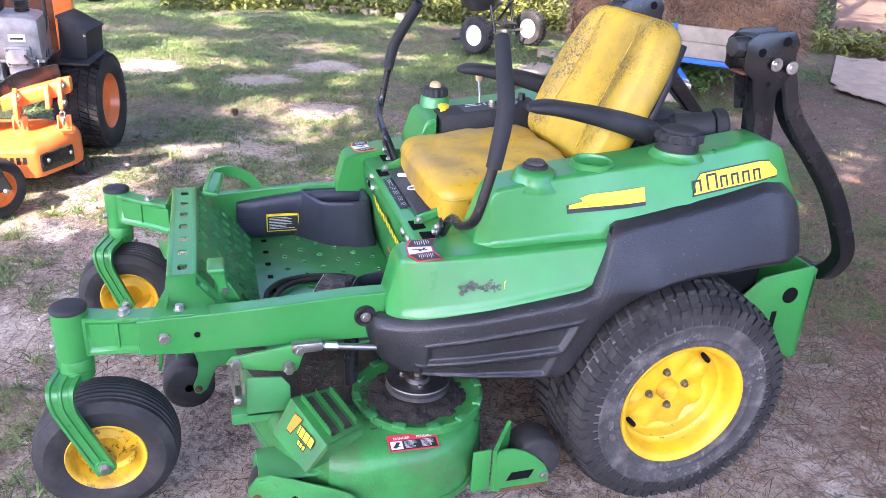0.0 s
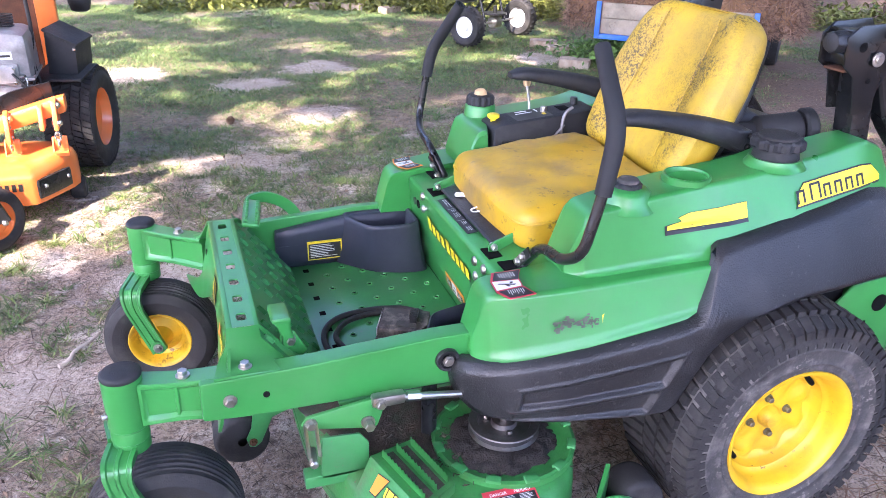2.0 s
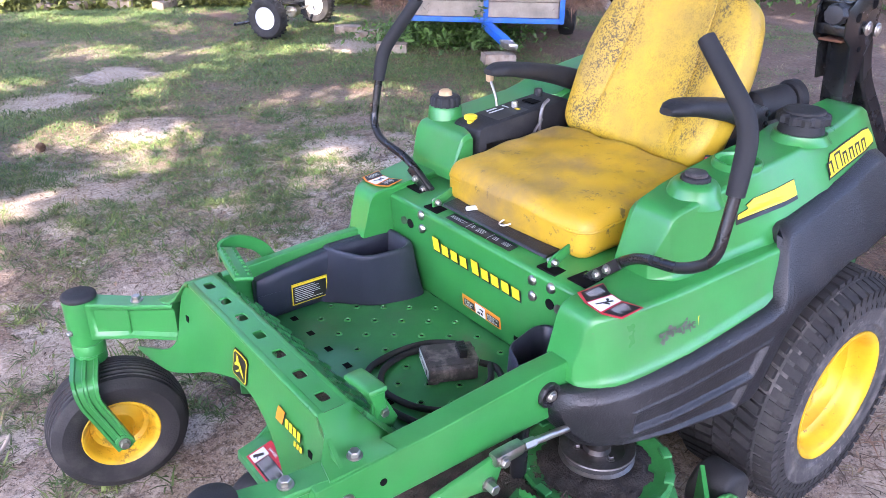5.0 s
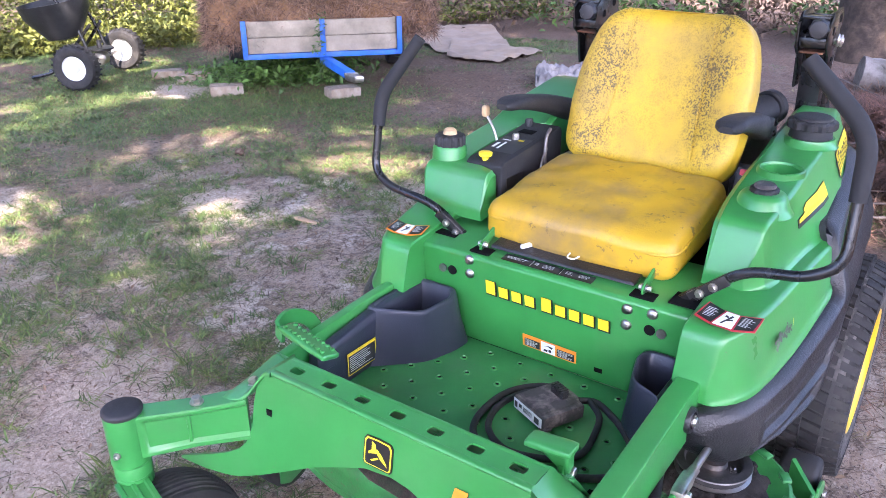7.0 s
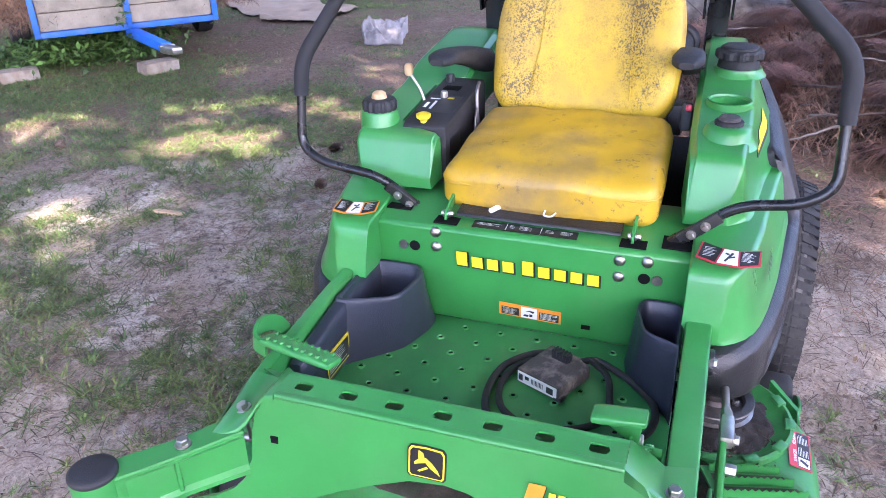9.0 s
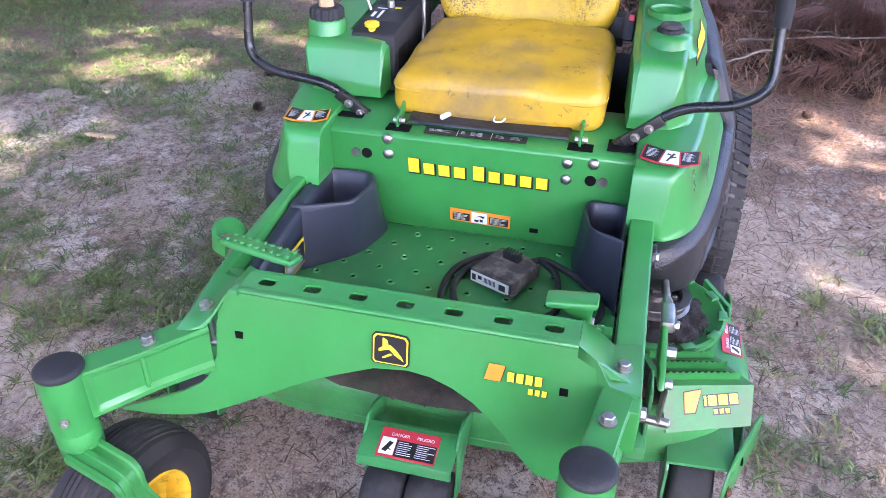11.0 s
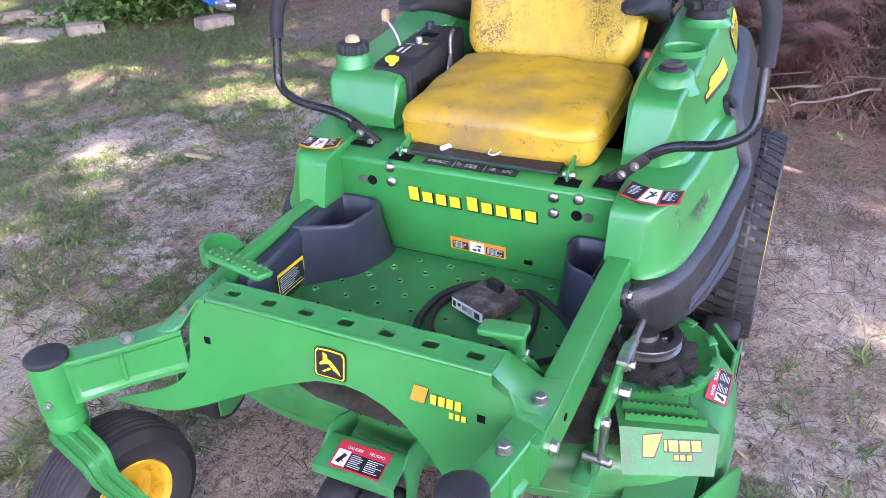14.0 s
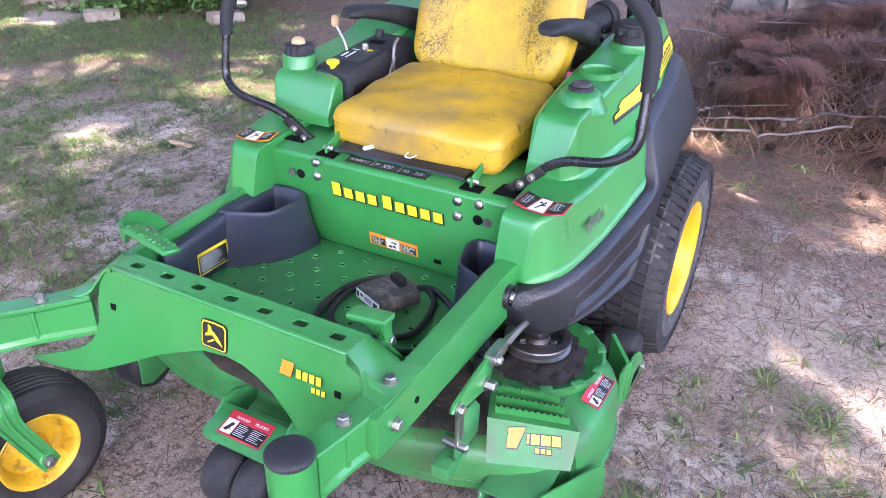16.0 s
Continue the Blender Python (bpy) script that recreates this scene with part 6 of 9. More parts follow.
for v in (0.036, -0.050):
    roller((-0.108, v, 0.137), (0, 1, 0), 0.070, 0.082)
bm = bmesh.new()
for v in (0.084, -0.098):
    prism(bm, [(-0.098, 0.150), (-0.092, 0.126), (-0.078, 0.122), (-0.062, 0.134), (-0.030, 0.205), (0.05, 0.235), (0.05, 0.262), (-0.030, 0.296), (-0.060, 0.294), (-0.090, 0.272), (-0.078, 0.220), (-0.084, 0.180)], "y", v - 0.003, v + 0.003, bev=0.001)
prism(bm, [(-0.136, 0.240), (-0.130, 0.240), (-0.128, 0.2575), (-0.058, 0.275), (-0.058, 0.281), (-0.134, 0.262)], "y", -0.098, 0.084, bev=0.001)
br = part("roller_bracket", bm, GREEN_DUST, deck)
bolt(br, (-0.082, -0.101, 0.140), (0, -1, 0), 0.009, 0.008, mat=RUST)
lab = sign_plate(br, "roller_label", (-0.128, 0.050, 0.2638), (0, -1, 0), (0.070, 0, 0.0175), 0.114, 0.062, DECAL_R, [(0.30, 0.06, 0.98, 0.62, DECAL_K), (0.04, 0.08, 0.29, 0.66, DECAL_W)] + text_rows(0.33, 0.1, 0.6, 0.58, 7, DECAL_W, 21, 0.3) + text_rows(0.65, 0.1, 0.96, 0.58, 7, DECAL_W, 22, 0.3) + [([(0.08, 0.2), (0.16, 0.16), (0.25, 0.5), (0.18, 0.54)], DECAL_INK), ([(0.14, 0.42), (0.20, 0.3), (0.26, 0.22), (0.19, 0.26)], DECAL_INK)], "red and black danger label")
words("DANGER", (-0.084, 0.030, 0.2748), (0, -1, 0), (0.070, 0, 0.0175), 0.0088, DECAL_W, lab)
words("PELIGRO", (-0.084, -0.020, 0.2748), (0, -1, 0), (0.070, 0, 0.0175), 0.0088, DECAL_W, lab)
for s in (-1, 1):
    roller((0.100, s * 0.540, 0.128), (0, 1, 0), 0.074, 0.082)
    bm = bmesh.new()
    prism(bm, [(0.040, 0.10), (0.07, 0.085), (0.20, 0.12), (0.20, 0.21), (0.055, 0.212), (0.042, 0.195)], "y", s * 0.485, s * 0.491, bev=0.001)
    prism(bm, [(s * 0.485, 0.205), (s * 0.485, 0.212), (s * 0.612, 0.220), (s * 0.612, 0.213)], "x", 0.050, 0.20, bev=0.001)
    b2 = part("roller_bracket", bm, GREEN_DUST, deck)
    # scuffed skid plate beside the roller
    bm = bmesh.new()
    prism(bm, [(0.018, 0.125), (0.026, 0.19), (0.045, 0.222), (0.075, 0.236), (0.20, 0.216), (0.245, 0.205), (0.262, 0.185), (0.265, 0.105), (0.05, 0.095), (0.03, 0.10)], "y", 0.0, 0.007, bev=0.002,
          f=lambda q: (q[0], s * (0.588 + (q[0] - 0.02) * 0.38 + q[1]), q[2]))
    skid = part("skid_plate", bm, GREEN_DIRT, deck, "scraped green skid plate")
    bolt(skid, (0.045, s * 0.6045, 0.165), (0, s, 0), 0.011, 0.006, mat=RUST)
    bm = bmesh.new()
    cyl(bm, (0.125, s * 0.6350, 0.175), (0.125, s * 0.6375, 0.175), 0.009, seg=14)
    part("plate_hole", bm, DARK, skid)
    roller((0.722, s * 0.575, 0.160), (0, 1, 0), 0.066, 0.09)
    bm = bmesh.new()
    prism(bm, [(0.606, 0.104), (0.606, 0.205), (0.612, 0.220), (0.626, 0.226), (0.650, 0.224), (0.682, 0.211), (0.712, 0.188), (0.737, 0.160), (0.752, 0.130), (0.750, 0.108), (0.742, 0.098), (0.620, 0.098)], "y", s * 0.626, s * 0.633, bev=0.002)
    for a0, b0, a1, b1, z1 in ((0.603, 0.627, 0.660, 0.564, 0.256),):
        e = Vector((a1 - a0, s * (b1 - b0), 0))
        n = Vector((-e.y, e.x, 0)).normalized() * 0.005
        o = Vector((a0, s * b0, 0))
        loft(bm, [[o - n + Vector((0, 0, z0)), o + n + Vector((0, 0, z0)), o + e + n + Vector((0, 0, z0)), o + e - n + Vector((0, 0, z0))] for z0 in (0.100, z1 - 0.034)] + [[o - n + Vector((0, 0, z1 - 0.034)), o + n + Vector((0, 0, z1 - 0.034)), o + e + n + Vector((0, 0, z1)), o + e - n + Vector((0, 0, z1))]])
    prism(bm, [(0.548, 0.105), (0.594, 0.105), (0.594, 0.228), (0.548, 0.224)], "y", s * 0.620, s * 0.627, bev=0.002)
    b3 = part("rear_bracket", bm, GREEN, deck)
    bolt(b3, (0.736, s * 0.633, 0.132), (0, s, 0), 0.010, 0.005)
    bm = bmesh.new()
    rbox(bm, (0.672, s * 0.6335, 0.142), (0.030, 0.0012, 0.012), 0.0012, 4, warp=lambda p: (p.x + (p.z - 0.142) * 0.5, p.y, p.z))
    part("bracket_slot", bm, DARK, b3)
    bm = bmesh.new()
    rbox(bm, (0.684, s * 0.6338, 0.103), (0.064, 0.0010, 0.006), 0.001, 3)
    part("worn_edge", bm, RUST, b3, "bare rusty lower edge")

# ---- deck lift linkage on the near and far side ----
for s in (-1, 1):
    bm = bmesh.new()
    prism(bm, [(-0.005, 0.428), (0.01, 0.444), (0.14, 0.462), (0.168, 0.466), (0.176, 0.448), (0.158, 0.395), (0.142, 0.384), (0.122, 0.394), (0.02, 0.414)], "y", s * 0.437, s * 0.449, bev=0.004)
    crank = part("bell_crank", bm, GREEN, mower)
    bolt(crank, (0.016, s * 0.449, 0.430), (0, s, 0), 0.0115, 0.012)
    bolt(crank, (0.136, s * 0.449, 0.408), (0, s, 0), 0.0135, 0.022)
    bm = bmesh.new()
    rbox(bm, (0.180, s * 0.448, 0.458), (0.036, 0.013, 0.013), 0.006, 4)
    cyl(bm, (0.20, s * 0.448, 0.457), (0.42, s * 0.442, 0.420), 0.008, seg=14)
    cyl(bm, (0.22, s * 0.448, 0.454), (0.25, s * 0.447, 0.449), 0.011, seg=6)
    rod = part("turnbuckle", bm, STEEL, mower, "zinc-plated turnbuckle rod")
    bolt(rod, (0.162, s * 0.460, 0.455), (0, s, 0), 0.011, 0.008)
    bm = bmesh.new()
    for x in (0.004, 0.026):
        tube(bm, [(x, s * 0.452, 0.432), (x + 0.006, s * 0.450, 0.345)], 0.004, 8)
    cyl(bm, (0.020, s * 0.415, 0.338), (0.016, s * 0.472, 0.338), 0.009, seg=12, bev=0.003)
    part("lift_link", bm, STEEL, mower)
    bm = bmesh.new()
    prism(bm, [(0.035, 0.27), (0.14, 0.27), (0.14, 0.345), (0.12, 0.372), (0.04, 0.378)], "y", s * 0.43, s * 0.437, bev=0.002)
    box(bm, 0.0, 0.14, s * 0.40, s * 0.437, 0.25, 0.28, bev=0.003)
    part("lift_bracket", bm, GREEN_DUST, deck)
bm = bmesh.new()
cyl(bm, (0.30, -0.36, 0.26), (0.30, -0.36, 0.45), 0.018, seg=18)
part("support_post", bm, BLACK_PAINT, mower)

mower.matrix_basis = pose(0, 2.0, 0)


# ---- control module with its cable, lying on the platform ----
module = thing("control_module", 0.318, 1.895, 0.397, "dusty black control module with cable on the platform", "control module")
mm = pose(0.313, 1.892, 0.400, 0, 2, -24)
bm = bmesh.new()
rbox(bm, (0, 0, 0.020), (0.061, 0.054, 0.0170), 0.004, 6, warp=lambda p: (p.x - 0.010 * (p.y < -0.03) * (p.x > 0.03), p.y, p.z))
rbox(bm, (-0.010, 0.004, 0.0375), (0.044, 0.044, 0.0022), 0.002, 3)
rbox(bm, (-0.052, -0.050, 0.007), (0.012, 0.010, 0.004), 0.003, 2)
rbox(bm, (0.056, 0.050, 0.007), (0.012, 0.012, 0.004), 0.003, 2)
bm.transform(mm)
body = part("housing", bm, MODULE_DIRT, module, flat=True)
bm = bmesh.new()
rbox(bm, (0.024, 0.002, 0.046), (0.009, 0.021, 0.012), 0.002, 3)
for k in range(5):
    box(bm, 0.014, 0.034, -0.014 + k * 0.008, -0.011 + k * 0.008, 0.046, 0.060)
bm.transform(mm)
part("connector", bm, PLASTIC, body)
q = mm.to_3x3()
sign_plate(body, "housing_label", mm @ Vector((-0.0615, 0.050, 0.008)), q @ Vector((0, -1, 0)), (0, 0, 1), 0.098, 0.025, DECAL_W, [(0.04, 0.2, 0.14, 0.8, DECAL_K), (0.2, 0.45, 0.3, 0.8, DECAL_K)] + [(0.36 + k * 0.035, 0.3, 0.38 + k * 0.035, 0.8, DECAL_K) for k in range(9)] + [(0.75, 0.2, 0.92, 0.8, DECAL_K)], "white printed label")
bm = bmesh.new()
tube(bm, smooth_path([(0.385, 1.90, 0.420), (0.375, 1.955, 0.412), (0.325, 2.004, 0.406), (0.243, 2.016, 0.405), (0.165, 1.998, 0.405), (0.120, 1.940, 0.406), (0.112, 1.862, 0.406), (0.138, 1.768, 0.406), (0.178, 1.700, 0.406), (0.225, 1.680, 0.406), (0.278, 1.685, 0.406), (0.322, 1.716, 0.407), (0.360, 1.760, 0.410), (0.385, 1.815, 0.416), (0.365, 1.850, 0.420)], 8), 0.0078, 10)
tube(bm, smooth_path([(0.360, 1.92, 0.418), (0.338, 1.968, 0.410), (0.285, 1.992, 0.406), (0.228, 1.990, 0.406), (0.176, 1.965, 0.407), (0.142, 1.908, 0.407), (0.152, 1.845, 0.407), (0.180, 1.795, 0.407), (0.222, 1.768, 0.407), (0.295, 1.775, 0.408), (0.345, 1.790, 0.414), (0.380, 1.830, 0.420)], 8), 0.0074, 10)
part("cable", bm, RUBBER, module, "black coiled cable")

# ---- ground: one sheet, sandy with litter ----
def fbm(x, y, s):
    return noise.fractal(Vector((x * s, y * s, 3.1)), 1.0, 2.0, 4)

def ground_z(x, y):
    z = 0.030 * fbm(x, y, 0.7) + 0.010 * fbm(x, y, 4.0)
    near = max(0.0, 1 - math.hypot((x - 0.4) / 1.6, (y - 2.0) / 1.3))
    z = z * (1 - min(1, near * 2.0)) - 0.002
    far = math.hypot(x - 1, y - 3)
    return z if far < 40 else z * 40 / far

def axis_steps(a, b, step, far):
    mid = [a + i * step for i in range(int((b - a) / step) + 1)]
    out, d, lo, hi = [], step, mid[0], mid[-1]
    left, right = [], []
    while d < far:
        d *= 1.5
        lo, hi = lo - d, hi + d
        left.insert(0, lo)
        right.append(hi)
    return left + mid + right

# bare pale patches of sand: place and reach
BARE = [(0.06, 4.62, 0.42), (0.12, 3.30, 0.26), (-0.28, 3.18, 0.22), (1.0, 6.85, 0.36), (0.38, 6.4, 0.34), (1.45, 4.45, 0.26), (2.2, 3.6, 0.34), (1.36, 1.10, 0.26), (1.05, 0.72, 0.30), (2.05, 1.75, 0.30), (-0.55, 6.9, 0.40), (0.75, 5.5, 0.26), (-0.75, 2.5, 0.22), (3.05, 6.75, 0.36)]

def bareness(x, y):
    return max(0.0, max(1 - math.hypot(x - a, (y - b) * 1.2) / (r * 1.3) for a, b, r in BARE) + 0.45 * fbm(x, y, 2.6))

gx, gy = axis_steps(-2.6, 7.4, 0.055, 300), axis_steps(-0.8, 11.0, 0.065, 300)
verts = [(x, y, ground_z(x, y)) for y in gy for x in gx]
nx = len(gx)
faces = [(j * nx + i, j * nx + i + 1, (j + 1) * nx + i + 1, (j + 1) * nx + i) for j in range(len(gy) - 1) for i in range(nx - 1)]
me = bpy.data.meshes.new("ground")
me.from_pydata(verts, [], faces)
me.shade_smooth()
ground = tagged(new("ground", me), "sandy ground with sparse grass and pine needles", "ground", kind="structure")


def ground_material():
    m = bpy.data.materials.new("sandy_soil")
    m.use_nodes = True
    t = m.node_tree
    b = t.nodes["Principled BSDF"]
    co = t.nodes.new("ShaderNodeTexCoord").outputs["Object"]

    def nz(s, d=5.0, r=0.6, off=0.0):
        mp = t.nodes.new("ShaderNodeMapping")
        mp.inputs["Location"].default_value = (off, off * 0.7, 0)
        t.links.new(co, mp.inputs["Vector"])
        n = t.nodes.new("ShaderNodeTexNoise")
        n.inputs["Scale"].default_value, n.inputs["Detail"].default_value, n.inputs["Roughness"].default_value = s, d, r
        t.links.new(mp.outputs["Vector"], n.inputs["Vector"])
        return n.outputs["Fac"]

    def rng(v, a, c, lo=0.0, hi=1.0):
        r = t.nodes.new("ShaderNodeMapRange")
        for k, x in (("From Min", a), ("From Max", c), ("To Min", lo), ("To Max", hi)):
            r.inputs[k].default_value = x
        t.links.new(v, r.inputs["Value"])
        return r.outputs["Result"]

    def mix(f, a, c):
        n = t.nodes.new("ShaderNodeMix")
        n.data_type = "RGBA"
        t.links.new(f, n.inputs[0])
        for s, v in ((n.inputs[6], a), (n.inputs[7], c)):
            if isinstance(v, tuple):
                s.default_value = (*v, 1)
            else:
                t.links.new(v, s)
        return n.outputs[2]
    col = mix(rng(nz(2.2), 0.35, 0.65), (0.330, 0.245, 0.178), (0.56, 0.450, 0.355))
    col = mix(rng(nz(1.7, 6, 0.7, 9.0), 0.54, 0.68, 0, 0.8), col, (0.20, 0.135, 0.098))      # needle litter
    col = mix(rng(nz(7.0, 6, 0.7, 2.0), 0.52, 0.61, 0, 0.75), col, (0.135, 0.100, 0.078))
    col = mix(rng(nz(3.1, 8, 0.72, 4.0), 0.54, 0.585, 0, 0.85), col, (0.68, 0.60, 0.51))        # pale sand
    col = mix(rng(nz(14.0, 6, 0.72, 7.0), 0.54, 0.62, 0, 0.55), col, (0.52, 0.45, 0.40))
    col = mix(rng(nz(34.0, 5, 0.78), 0.51, 0.58, 0, 0.65), col, (0.060, 0.042, 0.032))
    col = mix(rng(nz(95.0, 4, 0.8, 5.0), 0.54, 0.61, 0, 0.5), col, (0.68, 0.60, 0.53))
    col = mix(rng(nz(150.0, 3, 0.8, 8.0), 0.55, 0.60, 0, 0.6), col, (0.05, 0.035, 0.028))
    # darker thatch under the lawn, brown needle floor behind the mower
    sep = t.nodes.new("ShaderNodeSeparateXYZ")
    t.links.new(co, sep.inputs[0])

    def plus(p, q, k=1.0):
        n = t.nodes.new("ShaderNodeMath")
        n.operation = "MULTIPLY_ADD"
        n.inputs[1].default_value = k
        t.links.new(p, n.inputs[0])
        t.links.new(q, n.inputs[2])
        return n.outputs[0]
    thatch = mix(rng(nz(30.0, 5, 0.75, 3.0), 0.42, 0.6), (0.175, 0.125, 0.078), (0.075, 0.062, 0.032))
    col = mix(rng(plus(nz(1.1, 5, 0.65, 6.0), sep.outputs["Y"], 3.4), 6.0, 7.2, 0, 0.85), col, thatch)
    floor = mix(rng(nz(45.0, 5, 0.75, 1.0), 0.42, 0.6), (0.20, 0.120, 0.080), (0.085, 0.054, 0.037))
    col = mix(rng(plus(nz(1.6, 5, 0.65, 2.0), sep.outputs["X"], 2.4), 2.95, 3.6, 0, 0.85), col, floor)
    col = mix(rng(plus(nz(1.3, 5, 0.65, 11.0), sep.outputs["Y"], 1.6), 0.45, -0.25, 0, 0.85), col, floor)
    # bare pale sand
    warp = t.nodes.new("ShaderNodeVectorMath")
    warp.operation = "MULTIPLY_ADD"
    wn_ = t.nodes.new("ShaderNodeTexNoise")
    wn_.inputs["Scale"].default_value, wn_.inputs["Detail"].default_value, wn_.inputs["Roughness"].default_value = 3.2, 9.0, 0.78
    t.links.new(co, wn_.inputs["Vector"])
    t.links.new(wn_.outputs["Color"], warp.inputs[0])
    warp.inputs[1].default_value = (0.9, 0.9, 0.0)
    t.links.new(co, warp.inputs[2])
    sand = mix(rng(nz(60.0, 4, 0.75, 3.3), 0.40, 0.62), (0.38, 0.300, 0.230), (0.66, 0.57, 0.47))
    for a, c, r in BARE:
        d = t.nodes.new("ShaderNodeVectorMath")
        d.operation = "DISTANCE"
        flat_ = t.nodes.new("ShaderNodeVectorMath")
        flat_.operation = "MULTIPLY"
        flat_.inputs[1].default_value = (1, 1, 0)
        t.links.new(warp.outputs[0], flat_.inputs[0])
        t.links.new(flat_.outputs[0], d.inputs[0])
        d.inputs[1].default_value = (a + 0.45, c + 0.45, 0)
        col = mix(rng(d.outputs["Value"], r * 1.05, r * 0.72, 0, 0.8), col, sand)
    t.links.new(col, b.inputs["Base Color"])
    b.inputs["Roughness"].default_value = 0.95
    bp = t.nodes.new("ShaderNodeBump")
    bp.inputs["Strength"].default_value, bp.inputs["Distance"].default_value = 1.0, 0.035
    t.links.new(plus(nz(60.0, 6, 0.75), nz(13.0, 5, 0.6, 1.5), 0.7), bp.inputs["Height"])
    t.links.new(bp.outputs["Normal"], b.inputs["Normal"])
    return m
me.materials.append(ground_material())


def leaf_material(name, base, var=0.35, through_light=0.25, rough=0.6):
    m = material(name, base, rough, var=0.15, scale=2.0, fine=40, bump=0, island=var)
    b = m.node_tree.nodes["Principled BSDF"]
    b.inputs["Transmission Weight"].default_value = 0.0
    b.inputs["Subsurface Weight"].default_value = 0.0
    return m

GRASS = leaf_material("grass_blades", (0.078, 0.128, 0.030), 0.5)
GRASS_PALE = leaf_material("pale_grass_blades", (0.145, 0.185, 0.048), 0.45)
GRASS_DRY = leaf_material("dry_grass", (0.26, 0.21, 0.11), 0.4)
NEEDLE = leaf_material("pine_needles", (0.22, 0.130, 0.084), 0.7, rough=0.7)
NEEDLE_GREY = leaf_material("old_pine_needles", (0.20, 0.140, 0.100), 0.75, rough=0.8)
LEAF = leaf_material("leaves", (0.075, 0.15, 0.025), 0.5)
LEAF_YELLOW = leaf_material("yellow_green_leaves", (0.15, 0.165, 0.028), 0.45)
DEAD_LEAF = leaf_material("dead_leaves", (0.17, 0.115, 0.075), 0.7, rough=0.85)
CROWN = leaf_material("pine_foliage", (0.045, 0.085, 0.025), 0.3)
BARK = material("pine_bark", (0.085, 0.062, 0.048), 0.95, var=0.5, scale=14, fine=50, bump=1.0, second=(0.035, 0.026, 0.022), amount=0.85)


def from_lists(name, vs, fs, mat, label="", category="", kind="stuff"):
    me = bpy.data.meshes.new(name)
    me.from_pydata(vs, [], fs)
    me.materials.append(mat)
    ob = new(name, me)
    return tagged(ob, label, category, kind=kind)


def blades(name, spots, mat, label, category, rnd, height=(0.03, 0.09), width=0.0028, lean=0.8, per=(4, 9), spread=0.018):
    """Grass: tufts of narrow bent blades."""
    vs, fs = [], []
    for x, y, k in spots:
        for _ in range(rnd.randint(*per)):
            a = rnd.uniform(0, 6.283)
            px, py = x + rnd.gauss(0, spread), y + rnd.gauss(0, spread)
            h = rnd.uniform(*height) * k
            ln = h * lean * rnd.uniform(0.3, 1.3)
            w = width * rnd.uniform(0.6, 1.3) * (0.7 + 0.3 * k)
            z = ground_z(px, py) - 0.004
            ca, sa = math.cos(a), math.sin(a)
            i = len(vs)
            vs += [(px - sa * w, py + ca * w, z), (px + sa * w, py - ca * w, z),
                   (px + ca * ln * 0.45 - sa * w * 0.8, py + sa * ln * 0.45 + ca * w * 0.8, z + h * 0.7), (px + ca * ln * 0.45 + sa * w * 0.8, py + sa * ln * 0.45 - ca * w * 0.8, z + h * 0.7),
                   (px + ca * ln, py + sa * ln, z + h * rnd.uniform(0.35, 1.0))]
            fs += [(i, i + 1, i + 3, i + 2), (i + 2, i + 3, i + 4)]
    return from_lists(name, vs, fs, mat, label, category)


def under_mower(x, y):
    return -0.15 < x < 1.65 and 1.42 < y < 2.6

def grass_density(x, y):
    """How much grass grows: lush to the back, thin round the mower."""
    back = min(1, max(0, (y - 4.3 - 0.2 * (x - 1)) / 2.0))
    n = fbm(x + 7, y, 0.55) * 0.5 + fbm(x, y + 3, 1.9) * 0.35
    d = 0.12 + 0.72 * back + n * 1.55
    if x > 2.2 and y < 2.4:
        d = 0.06 + n * 0.35
    if x > 3.2 and y < 2.6:
        d *= 0.15
    return d

rnd = random.Random(2)
green, dry = [], []
while len(green) < 30000:
    x, y = rnd.uniform(-2.4, 7.0), rnd.uniform(0.0, 11.0)
    dist = math.hypot(x + 0.4, y - 0.6)
    if rnd.random() > min(1, 0.30 + dist / 8) or under_mower(x, y):
        continue
    d = grass_density(x, y)
    if (y < 3.9 and rnd.random() > 0.12) or bareness(x, y) > 0.35:
        continue
    if rnd.random() < d * 1.1:
        green.append((x, y, rnd.uniform(0.5, 1.2) * (0.55 + 0.6 * min(1, max(0, d)))))
# single crabgrass plants on the bare sand
low = []
while len(low) < 4200:
    x, y = rnd.uniform(-2.2, 3.6), rnd.uniform(0.2, 5.2)
    if under_mower(x, y) or fbm(x + 2, y + 9, 0.9) < 0.25 * rnd.random() - 0.1 or bareness(x, y) > 0.45 or (x > 0.1 and y < 1.7 and rnd.random() < 0.8):
        continue
    k = rnd.uniform(0.5, 1.3)
    for _ in range(rnd.choice((1, 1, 1, 2, 2, 5))):
        low.append((x + rnd.gauss(0, 0.05), y + rnd.gauss(0, 0.05), k))
patch = random.Random(14)
for _ in range(170):
    cx, cy, reach = patch.uniform(-1.9, 3.4), patch.uniform(0.5, 5.4), patch.uniform(0.03, 0.13)
    if under_mower(cx, cy) or bareness(cx, cy) > 0.4 or (cx > 0.2 and cy < 1.5 and patch.random() < 0.5):
        continue
    for _ in range(int(5 + 190 * reach)):
        x, y = cx + patch.gauss(0, reach), cy + patch.gauss(0, reach)
        if not under_mower(x, y):
            low.append((x, y, patch.uniform(0.5, 1.3)))
patch.shuffle(low)
half = len(low) * 3 // 5
